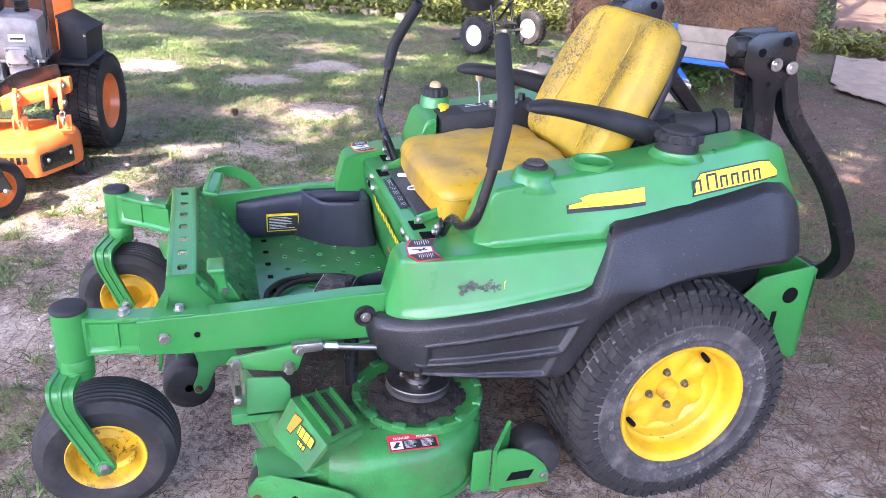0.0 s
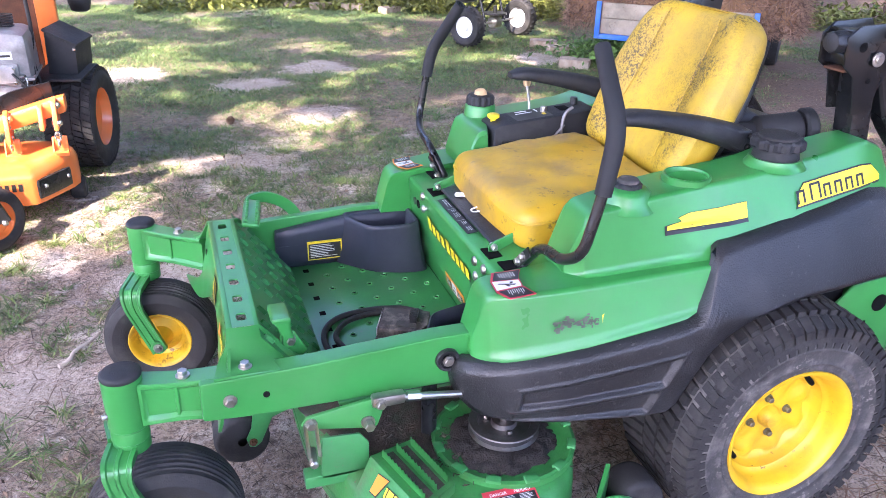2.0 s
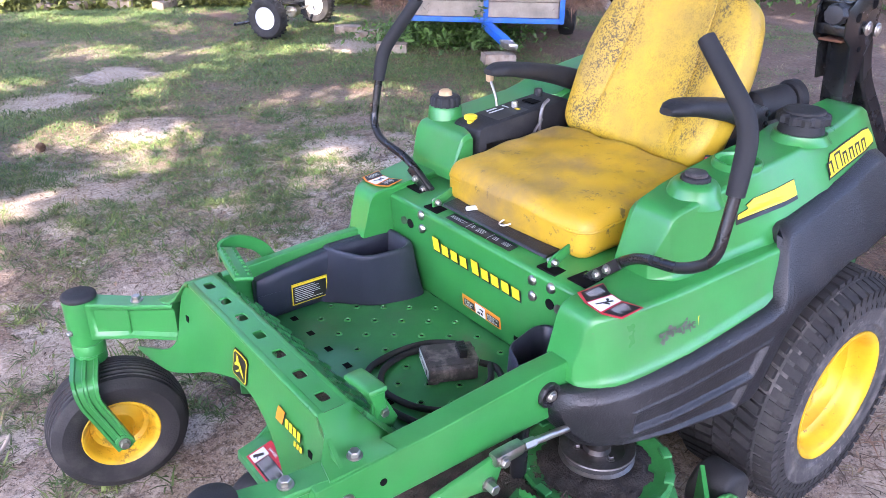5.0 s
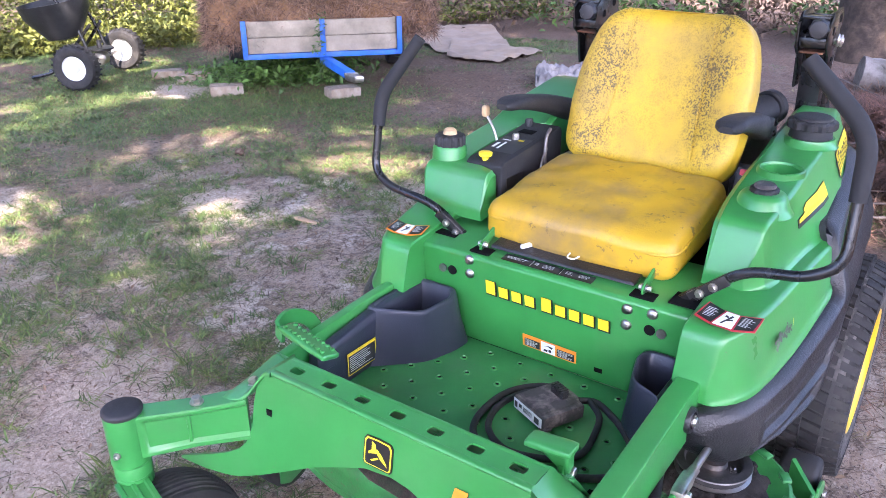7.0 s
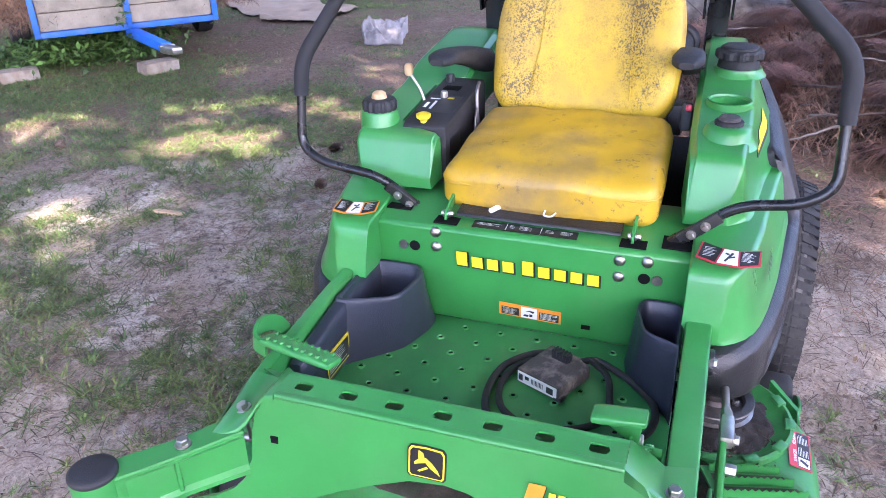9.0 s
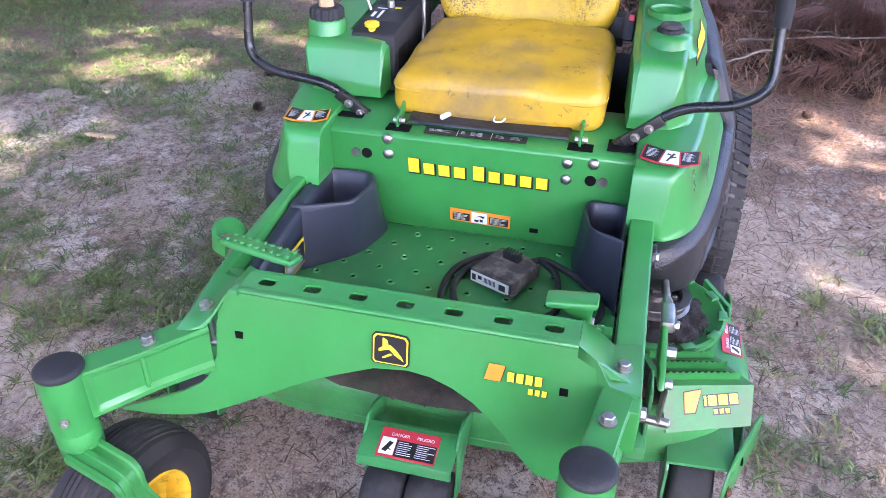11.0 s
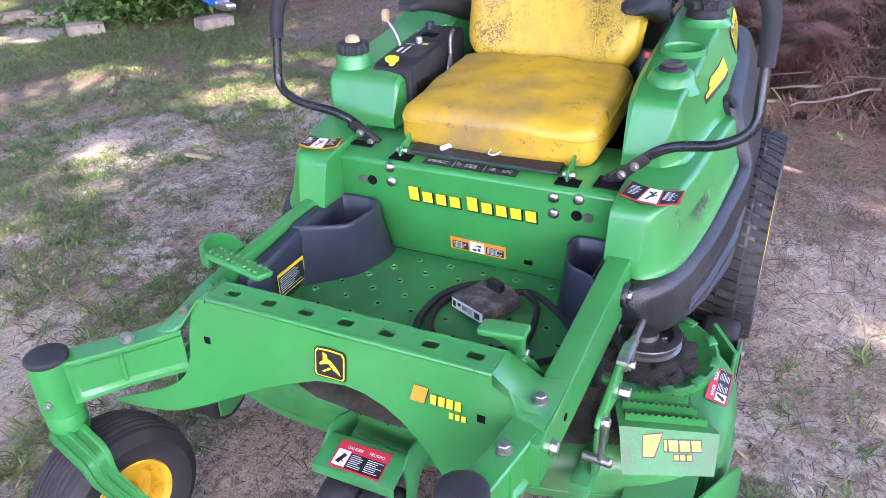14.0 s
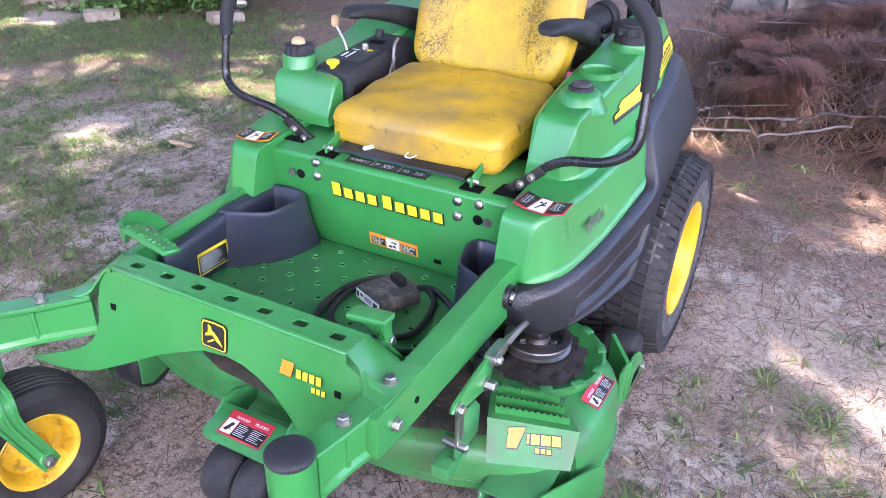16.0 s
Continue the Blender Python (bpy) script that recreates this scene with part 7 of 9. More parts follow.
while len(dry) < 5200:
    x, y = rnd.uniform(-2.4, 6.0), rnd.uniform(0.0, 9.0)
    if not under_mower(x, y) and rnd.random() < 0.4 + grass_density(x, y):
        dry.append((x, y, rnd.uniform(0.4, 1.0)))
third = len(green) // 3
blades("grass", green[:2 * third], GRASS, "patchy green lawn grass", "grass", rnd, height=(0.010, 0.034), width=0.0030, lean=2.6, per=(9, 14), spread=0.032)
blades("grass", green[2 * third:], GRASS_PALE, "pale yellow-green lawn grass", "grass", rnd, height=(0.010, 0.034), width=0.0030, lean=2.6, per=(9, 14), spread=0.032)
blades("crabgrass", low[:half], GRASS, "low green crabgrass tufts on sand", "grass", rnd, height=(0.009, 0.032), width=0.0024, lean=2.8, per=(9, 18), spread=0.010)
blades("crabgrass", low[half:], GRASS_PALE, "low pale crabgrass tufts on sand", "grass", rnd, height=(0.009, 0.034), width=0.0024, lean=2.8, per=(9, 18), spread=0.010)
blades("dry_grass", dry, GRASS_DRY, "dry straw-coloured grass", "grass", rnd, height=(0.010, 0.034), width=0.0024, lean=2.8, per=(4, 7))


def needles(name, n, spot, mat, label, rnd, length=(0.04, 0.11), flat=0.25, thick=0.0013):
    """Fallen pine needles: thin slivers lying on the ground or a heap."""
    vs, fs = [], []
    for _ in range(n):
        p = spot()
        if p is None:
            continue
        x, y, z = p
        a, ln = rnd.uniform(0, 6.283), rnd.uniform(*length)
        w = thick
        dz = rnd.uniform(-flat, flat) * ln
        ca, sa = math.cos(a) * ln / 2, math.sin(a) * ln / 2
        wx, wy = -math.sin(a) * w, math.cos(a) * w
        i = len(vs)
        vs += [(x - ca - wx, y - sa - wy, z - dz), (x - ca + wx, y - sa + wy, z - dz), (x + wx, y + wy, z + 0.004), (x - wx, y - wy, z + 0.004), (x + ca, y + sa, z + dz)]
        fs += [(i, i + 3, i + 2, i + 1), (i + 3, i + 4, i + 2)]
    return from_lists(name, vs, fs, mat, label, "pine needles")

rnd = random.Random(3)
def litter_spot():
    x, y = rnd.uniform(-1.6, 5.5), rnd.uniform(0.1, 7.0)
    k = 0.30 + 0.9 * fbm(x + 3, y - 5, 0.6) + 0.8 * fbm(x, y, 2.4) + (0.45 if (x > 1.6 and y < 3.2) else 0)
    return (x, y, ground_z(x, y) + 0.003) if rnd.random() < k else None
needles("needle_litter", 62000, litter_spot, NEEDLE_GREY, "scattered old pine needles on sand", rnd, (0.03, 0.10), 0.06, 0.0016)

def carpet_spot():
    x, y = rnd.uniform(1.2, 4.6), rnd.uniform(-0.4, 3.6)
    k = min(1.0, max(0.0, (x - 1.2) / 1.6)) * (1.0 if y < 2.4 else 0.45) * (0.75 + 0.8 * fbm(x + 1, y + 2, 1.1))
    return (x, y, ground_z(x, y) + rnd.uniform(0.002, 0.010)) if rnd.random() < k else None
needles("needle_carpet", 60000, carpet_spot, NEEDLE, "brown pine needles thick on the ground behind the mower", rnd, (0.06, 0.16), 0.06, 0.0017)

def crumb_spot():
    x, y = rnd.uniform(-1.6, 4.5), rnd.uniform(0.1, 5.5)
    return (x, y, ground_z(x, y) + 0.002)
needles("dark_litter", 28000, crumb_spot, leaf_material("dark_litter", (0.115, 0.084, 0.060), 0.6, rough=0.9), "dark crumbs of bark and needles on sand", rnd, (0.006, 0.024), 0.2, 0.0013)

# ---- heap of brown needles, twigs, cones and logs behind the mower ----
def heap_z(x, y):
    u, w = (x - 4.85) / 1.95, (y - 0.62) / 1.45
    r = u * u + w * w
    return max(0.0, 0.34 * (1 - r)) + 0.07 * fbm(x, y, 1.6) * (1 if r < 1 else 0) + 0.0

bm = bmesh.new()
N = 44
grid = [[bm.verts.new((2.85 + 4.0 * i / N, -0.9 + 3.1 * j / N, heap_z(2.85 + 4.0 * i / N, -0.9 + 3.1 * j / N) + ground_z(2.85 + 4.0 * i / N, -0.9 + 3.1 * j / N) - 0.012)) for j in range(N + 1)] for i in range(N + 1)]
for i in range(N):
    for j in range(N):
        bm.faces.new((grid[i][j], grid[i + 1][j], grid[i + 1][j + 1], grid[i][j + 1]))
STRAW_SOIL = material("needle_heap", (0.055, 0.034, 0.024), 0.95, var=0.4, scale=4, fine=90, bump=1.0, second=(0.05, 0.035, 0.025), amount=0.8)
heap = tagged(part("needle_heap", bm, STRAW_SOIL), "low heap of brown pine needles and twigs", "pine straw", kind="stuff")
rnd = random.Random(5)
def heap_spot():
    x, y = rnd.uniform(2.8, 6.8), rnd.uniform(-0.6, 2.4)
    h = heap_z(x, y)
    return (x, y, h + ground_z(x, y) + rnd.uniform(0, 0.035)) if h > 0.01 or rnd.random() < 0.3 else None
needles("heaped_needles", 52000, heap_spot, NEEDLE, "brown pine needles heaped behind the mower", rnd, (0.08, 0.20), 0.5, 0.0026)

# drooping sprays of dead needles
vs, fs = [], []
for _ in range(120):
    cx, cy = rnd.uniform(2.95, 5.6), rnd.uniform(-0.4, 1.9)
    if heap_z(cx, cy) < 0.02:
        continue
    cz = heap_z(cx, cy) + rnd.uniform(0.06, 0.22)
    dir_a = rnd.uniform(2.2, 4.4)
    for _ in range(120):
        a = dir_a + rnd.gauss(0, 0.45)
        ln = rnd.uniform(0.16, 0.34)
        sx, sy = cx + rnd.gauss(0, 0.05), cy + rnd.gauss(0, 0.05)
        ex, ey, ez = sx + math.cos(a) * ln, sy + math.sin(a) * ln, cz - ln * rnd.uniform(0.3, 0.95)
        mx, my, mz = sx + math.cos(a) * ln * 0.55, sy + math.sin(a) * ln * 0.55, cz - ln * 0.12
        w = 0.0032
        i = len(vs)
        vs += [(sx - w, sy, cz), (sx + w, sy, cz), (mx + w, my, mz), (mx - w, my, mz), (ex, ey, max(0.01, ez))]
        fs += [(i, i + 1, i + 2, i + 3), (i + 3, i + 2, i + 4)]
from_lists("needle_sprays", vs, fs, leaf_material("rust_needles", (0.20, 0.088, 0.055), 0.7), "drooping sprays of rust-brown needles", "pine straw")

GREY_WOOD = material("weathered_wood", (0.14, 0.112, 0.095), 0.9, var=0.4, scale=14, fine=80, bump=0.8, second=(0.22, 0.19, 0.165), amount=0.7)
BARK_PALE = material("pale_flaking_bark", (0.17, 0.145, 0.125), 0.95, var=0.45, scale=9, fine=50, bump=1.0, second=(0.30, 0.275, 0.25), amount=0.8)
def limb(name, a, b, r, label, mat, bend=0.05, seed=0):
    rn = random.Random(seed)
    pts = [Vector(a).lerp(Vector(b), t / 8) + Vector((rn.gauss(0, bend), rn.gauss(0, bend), rn.gauss(0, bend * 0.5))) * (0.3 if t in (0, 8) else 1) for t in range(9)]
    bm = bmesh.new()
    path = smooth_path(pts, 3)
    tube(bm, path, [r * (1 - 0.35 * i / len(path)) * rn.uniform(0.88, 1.1) for i in range(len(path))], 10)
    return tagged(part(name, bm, mat, smooth=60), label, name.replace("_", " "))
limb("log", (5.4, 1.65, 0.22), (6.2, -0.3, 0.22), 0.13, "grey weathered log with flaking bark", BARK_PALE, 0.03, 1)
limb("log", (6.2, 2.2, 0.12), (6.9, 0.2, 0.2), 0.16, "grey weathered log with flaking bark", BARK_PALE, 0.04, 2)
limb("log", (5.1, 0.9, 0.30), (5.9, -0.6, 0.24), 0.10, "pale split log on the heap", GREY_WOOD, 0.03, 3)
limb("log", (6.08, 1.51, 0.24), (4.86, 0.66, 0.32), 0.065, "bleached grey log on the heap", BARK_PALE, 0.012, 7)
limb("branch", (5.0, 1.35, 0.26), (4.27, 0.72, 0.34), 0.020, "bare grey branch on the needles", GREY_WOOD, 0.008, 9)
limb("branch", (3.22, 1.36, 0.05), (3.72, 0.72, 0.10), 0.036, "bare grey branch on the needles", BARK_PALE, 0.004, 4)
limb("branch", (3.12, 0.98, 0.035), (3.42, 0.50, 0.06), 0.020, "bare grey branch on the needles", GREY_WOOD, 0.004, 5)
limb("branch", (3.9, 1.5, 0.22), (4.3, 0.5, 0.20), 0.018, "bare grey branch on the needles", GREY_WOOD, 0.006, 6)
rnd = random.Random(8)
for k in range(90):
    x, y = rnd.uniform(3.0, 5.8), rnd.uniform(-0.4, 1.9)
    a, ln = rnd.uniform(0, 6.28), rnd.uniform(0.25, 0.7)
    z = heap_z(x, y) + 0.06
    limb("twig", (x, y, z), (x + math.cos(a) * ln, y + math.sin(a) * ln, z + rnd.uniform(-0.08, 0.16)), rnd.uniform(0.004, 0.009), "thin dry twig on the heap", GREY_WOOD, 0.005, 20 + k)
limb("stick", (-0.62, 2.62, 0.012), (-0.51, 2.80, 0.014), 0.008, "bleached stick on the sand", material("bleached_wood", (0.55, 0.47, 0.38), 0.8, var=0.15, scale=30), 0.004, 60)
CONE = material("pine_cone", (0.10, 0.062, 0.042), 0.85, var=0.3, scale=40, fine=100, bump=0.3, second=(0.26, 0.20, 0.15), amount=0.6)
bm = bmesh.new()
rbox(bm, (0, 0, 0), (0.010, 0.010, 0.030), 0.009, 3)
for k in range(64):
    t = (k + 0.5) / 64
    a = k * 2.39996
    r = 0.028 * math.sin(math.pi * (0.12 + 0.80 * t)) ** 0.8
    z = -0.036 + 0.074 * t
    c = Vector((math.cos(a) * r, math.sin(a) * r, z))
    o = Vector((math.cos(a), math.sin(a), 0.45)).normalized()
    s_ = Vector((-math.sin(a), math.cos(a), 0))
    tip = c + o * 0.012
    w = 0.0075
    n = o.cross(s_) * 0.0022
    base = Vector((math.cos(a) * 0.006, math.sin(a) * 0.006, z - 0.004))
    q = [base - s_ * w * 0.4, base + s_ * w * 0.4, tip + s_ * w, tip + o * 0.004, tip - s_ * w]
    bm.faces.new([bm.verts.new(p + n) for p in q])
    bm.faces.new([bm.verts.new(p - n) for p in q[::-1]])
cone = tagged(part("pine_cone", bm, CONE, smooth=0), "open brown pine cone on the ground", "pine cone", "pine cones")
rnd = random.Random(9)
cone_spots = [(2.45, 3.5), (1.95, 3.33), (3.05, 1.62), (2.95, 1.35), (3.02, 1.2), (3.1, 0.75), (2.85, 0.62), (2.55, 0.9), (3.3, 1.75), (3.55, 1.1), (3.6, 0.85), (2.75, 0.35), (4.2, 1.6), (4.6, 1.45), (4.5, 1.7), (3.45, 1.85), (4.0, 0.75), (4.9, 1.75), (2.6, 0.2), (0.15, 5.4), (2.1, 5.0)]
cone_spots += [(rnd.uniform(2.9, 4.7), rnd.uniform(0.1, 1.95)) for _ in range(34)]
for k, (x, y) in enumerate(cone_spots):
    m = pose(x, y, ground_z(x, y) + heap_z(x, y) + 0.020, rnd.uniform(50, 130), rnd.uniform(-40, 40), rnd.uniform(0, 360)) @ Matrix.Scale(0.82, 4)
    if k == 0:
        cone.matrix_basis = m
    else:
        copy_thing(cone, m)
CHIP = material("split_pine_wood", (0.52, 0.36, 0.22), 0.8, var=0.2, scale=30, fine=120, bump=0.3)
for k, (x, y, a, ln) in enumerate(((1.50, 3.84, 95, 0.075), (3.02, 0.55, 30, 0.05), (2.3, 1.35, 70, 0.05))):
    bm = bmesh.new()
    prism(bm, [(-ln, -0.012), (ln * 0.7, -0.018), (ln, 0.004), (ln * 0.6, 0.016), (-ln * 0.9, 0.014)], "z", 0.0, 0.012, bev=0.002)
    tagged(part("wood_chip", bm, CHIP, m=pose(x, y, ground_z(x, y) + 0.002, 3, -2, a)), "split pale wood chip on the sand", "wood chip", "wood chips")


# ---- trees: pines whose crowns shade the place ----
def shade_hole(x, y):
    """Where sun comes through to the ground: broad glades on the lawn, small spots elsewhere."""
    for a, b, q in ((2.2, 0.72, 0.30), (1.66, 1.30, 0.20), (1.14, 1.10, 0.15), (2.45, 4.08, 0.40), (1.45, 4.38, 0.25), (0.80, 4.72, 0.22), (0.45, 3.32, 0.22), (-0.5, 4.0, 0.30), (1.97, 3.43, 0.30), (2.14, 1.86, 0.26)):
        if math.hypot(x - a, (y - b) * 1.25) < q * (1 + 0.5 * fbm(x, y, 3.0)):
            return True
    for k in range(6):                       # the green mower stands in full shade
        a, b = x - 0.75 * 0.25 * k, y - 0.725 * 0.25 * k
        if -0.75 < a < 1.95 and 1.05 < b < 2.95:
            return False
    if 3.1 < x < 5.4 and 5.2 < y < 7.6:      # the trailer stands in shade
        return False
    if y > 8.2 and x < 6.0:
        return fbm(x - 4.0, y + 6.0, 1.55) > -0.12
    if 3.3 < x < 4.9 and y < 3.0:
        return False
    strip = abs(y - (1.44 + (x - 1.85) * 0.225))
    if 1.7 < x < 3.1 and strip < 0.27 + 0.14 * fbm(x, y, 2.5):
        return True
    broad = fbm(x * 0.8 + 2.0, y * 1.25 - 1.5, 0.85)
    spots = fbm(x - 4.0, y + 6.0, 1.55)
    lawn = min(1, max(0, (y - 4.4) / 1.2))
    if lawn and broad > 0.40 - 0.24 * lawn + max(0, x - 3.4) * 0.30:
        return True
    if -1.9 < x < -0.25 and 3.4 < y < 4.75:
        return True
    return spots > (0.5 if x > 4.3 or (x > 3.0 and y < 3.0) else 0.15)

rnd = random.Random(21)
# crowns out of view: leaf clumps are set sunward of ground meant for shade
trunks = [(-7.5, -6.0), (-3.0, -7.5), (-9.5, 0.5), (-5.0, -3.2), (-8.0, 5.5), (1.5, -6.5), (-2.5, 11.5), (-4.5, 9.0)]
crowns = {k: ([], []) for k in range(len(trunks))}
made = 0
while made < 14000:
    x, y = rnd.uniform(-5.5, 11.0), rnd.uniform(-3.5, 15.0)
    if made > 10500:                          # extra clumps added to block sun over the green mower, then the trailer
        x, y = rnd.uniform(-0.8, 3.0), rnd.uniform(1.0, 3.95)
        u = ((x - 0.75 * rnd.uniform(0, 1.25)), (y - 0.725 * rnd.uniform(0, 1.25)))
        if made > 13200:
            x, y = rnd.uniform(3.2, 5.3), rnd.uniform(5.3, 7.5)
        elif not (-0.7 < u[0] < 1.95 and 1.05 < u[1] < 2.95):
            continue
    beyond = max(-2.0 - x, x - 9.0, -0.5 - y, y - 13.0, 0)
    if rnd.random() > math.exp(-1.6 * beyond):
        continue
    if shade_hole(x, y):
        continue
    h = rnd.uniform(5.0, 7.6)
    c = Vector((x, y, 0)) + SUN * (h / SUN.z)
    k = min(range(len(trunks)), key=lambda i: (trunks[i][0] - c.x) ** 2 + (trunks[i][1] - c.y) ** 2)
    vs, fs = crowns[k]
    for _ in range(9):
        p = c + Vector((rnd.gauss(0, 0.10), rnd.gauss(0, 0.10), rnd.gauss(0, 0.09)))
        u = Vector((rnd.gauss(0, 1), rnd.gauss(0, 1), rnd.gauss(0, 0.6))).normalized() * rnd.uniform(0.08, 0.15)
        w = u.cross(Vector((rnd.gauss(0, 1), rnd.gauss(0, 1), rnd.gauss(0, 1)))).normalized() * rnd.uniform(0.03, 0.06)
        i = len(vs)
        vs += [tuple(p - u), tuple(p + w), tuple(p + u), tuple(p - w)]
        fs += [(i, i + 1, i + 2, i + 3)]
    made += 1

def trunk_mesh(x, y, r, h, seed, limbs=7):
    rn = random.Random(seed)
    bm = bmesh.new()
    pts = smooth_path([(x + rn.gauss(0, 0.06) * i, y + rn.gauss(0, 0.06) * i, h * i / 5 - 0.1) for i in range(6)], 4)
    n = len(pts)
    rings = []
    for i, p in enumerate(pts):
        rr = r * (1 - 0.7 * i / n) * (1.25 if i == 0 else 1)
        rings.append([p + Vector((math.cos(a), math.sin(a), 0)) * rr * (1 + 0.08 * math.sin(7 * a + i) + 0.05 * math.sin(13 * a - 2 * i)) for a in (2 * math.pi * k / 22 for k in range(22))])
    loft(bm, rings)
    for k in range(limbs):
        t = rn.uniform(0.55, 0.97)
        p = pts[int(t * (n - 1))]
        a, ln = rn.uniform(0, 6.28), rn.uniform(1.2, 3.0)
        tube(bm, smooth_path([p, p + Vector((math.cos(a) * ln * 0.5, math.sin(a) * ln * 0.5, 0.25)), p + Vector((math.cos(a) * ln, math.sin(a) * ln, 0.7))], 3), [0.06 - 0.008 * q for q in range(7)], 7)
    return bm

for k, (x, y) in enumerate(trunks):
    tree = thing("pine_tree", x, y, 0, "tall pine tree with rough bark and a loose crown", "tree", "pines")
    part("trunk", trunk_mesh(x, y, 0.20, 8.0, 30 + k), BARK, tree, smooth=60)
    vs, fs = crowns[k]
    if vs:
        me = bpy.data.meshes.new("crown")
        me.from_pydata(vs, [], fs)
        me.materials.append(CROWN)
        place(new("crown", me), tree)
rnd = random.Random(77)
for k, (x, y, r) in enumerate(((7.75, 2.35, 0.34), (9.2, 4.1, 0.16), (9.6, 6.3, 0.14), (8.6, 9.6, 0.10), (9.9, 1.0, 0.2), (7.9, 9.0, 0.08), (11, 7.9, 0.15))):
    tree = thing("pine_tree", x, y, 0, "tall pine tree with grey furrowed bark", "tree", "pines")
    part("trunk", trunk_mesh(x, y, r, 9.0, 50 + k, 5), BARK, tree, smooth=60)
    vs, fs = [], []
    for _ in range(160):
        c = Vector((x + rnd.gauss(0, 1.1), y + rnd.gauss(0, 1.1), rnd.uniform(6.0, 9.8)))
        for _ in range(10):
            p = c + Vector((rnd.gauss(0, 0.15), rnd.gauss(0, 0.15), rnd.gauss(0, 0.12)))
            u = Vector((rnd.gauss(0, 1), rnd.gauss(0, 1), rnd.gauss(0, 0.5))).normalized() * rnd.uniform(0.1, 0.2)
            w = u.cross(Vector((rnd.gauss(0, 1), rnd.gauss(0, 1), rnd.gauss(0, 1)))).normalized() * 0.05
            i = len(vs)
            vs += [tuple(p - u), tuple(p + w), tuple(p + u), tuple(p - w)]
            fs.append((i, i + 1, i + 2, i + 3))
    me = bpy.data.meshes.new("crown")
    me.from_pydata(vs, [], fs)
    me.materials.append(CROWN)
    place(new("crown", me), tree)


# ---- shrubs and ground cover at the back ----
def foliage(name, n, spot, mat, label, rnd, size=(0.025, 0.06), kind="", category="shrub"):
    """Many small folded leaves."""
    vs, fs = [], []
    for _ in range(n):
        p = spot()
        if p is None:
            continue
        p = Vector(p)
        s = rnd.uniform(*size)
        u = Vector((rnd.gauss(0, 1), rnd.gauss(0, 1), rnd.gauss(0, 0.7))).normalized() * s
        w = u.cross(Vector((rnd.gauss(0, 0.5), rnd.gauss(0, 0.5), 1))).normalized() * s * 0.42
        up = Vector((0, 0, s * 0.15))
        i = len(vs)
        vs += [tuple(p - u), tuple(p + w + up), tuple(p + u), tuple(p - w + up)]
        fs += [(i, i + 1, i + 2), (i, i + 2, i + 3)]
    return from_lists(name, vs, fs, mat, label, category, kind=kind)

rnd = random.Random(31)
for cx, cy, rx, hz in ((1.0, 11.6, 0.9, 1.0), (2.3, 11.0, 0.9, 1.2), (3.5, 10.2, 0.9, 1.3), (4.6, 9.3, 0.9, 1.4), (5.7, 8.9, 0.8, 1.3), (0.0, 12.4, 0.9, 0.9), (6.9, 8.9, 0.8, 1.2), (8.6, 7.4, 0.8, 1.1), (8.9, 3.5, 0.7, 0.9), (-1.2, 13.0, 0.9, 0.9), (7.9, 6.6, 0.8, 1.3), (8.3, 5.6, 0.8, 1.4), (8.8, 4.6, 0.8, 1.3), (8.6, 2.6, 0.7, 1.1), (8.9, 1.5, 0.8, 1.0), (9.2, 0.3, 0.8, 1.0), (9.6, 5.2, 0.9, 1.9), (9.4, 6.6, 0.9, 1.9), (9.8, 3.4, 0.9, 1.9)):
    def bush_spot():
        a, r = rnd.uniform(0, 6.283), rx * rnd.random() ** 0.5
        h = hz * (1 - (r / rx) ** 2 * 0.6) * (0.75 + 0.35 * fbm(cx + math.cos(a), cy + math.sin(a), 1.7))
        return (cx + r * math.cos(a) + rnd.gauss(0, 0.08), cy + r * math.sin(a) + rnd.gauss(0, 0.08), rnd.uniform(0.02, 1) ** 0.8 * h)
    if cx < 7.2:
        foliage("shrub", 6000, bush_spot, LEAF_YELLOW if rnd.random() < 0.8 else LEAF, "leafy yellow-green shrub at the wood's edge", rnd, (0.020, 0.044))
    else:
        foliage("shrub", 900, bush_spot, LEAF if rnd.random() < 0.4 else DEAD_LEAF, "thin half-dead shrub in the shade of the wood", rnd, (0.03, 0.06))
def ivy_spot():
    t = 0.38 + 0.62 * rnd.random()
    x, y = 3.0 + 1.1 * t + rnd.gauss(0, 0.2), 7.1 - 1.1 * t + rnd.gauss(0, 0.2)
    return (x, y, ground_z(x, y) + rnd.uniform(0.02, 0.17))
foliage("ivy", 2300, ivy_spot, LEAF, "low dark green ground cover by the trailer", rnd, (0.022, 0.045), "stuff", "ground cover")
def edge_spot():
    x = rnd.uniform(-0.5, 9.0)
    y = 10.2 - max(0, x - 1.2) * 0.50 + abs(rnd.gauss(0, 0.6))
    return (x, y, rnd.uniform(0.0, 0.22))
foliage("undergrowth", 9000, edge_spot, LEAF_YELLOW, "low sunlit undergrowth along the wood's edge", rnd, (0.03, 0.06), "stuff", "undergrowth")
def flake_spot():
    x, y = rnd.uniform(-1.8, 5.0), rnd.uniform(0.2, 6.5)
    return None if under_mower(x, y) or fbm(x + 5, y + 1, 1.3) < rnd.uniform(-0.5, 0.3) else (x, y, ground_z(x, y) + 0.006)
foliage("leaf_litter", 9000, flake_spot, DEAD_LEAF, "brown dead leaves and bark flakes on the ground", rnd, (0.005, 0.016), "stuff", "leaf litter")
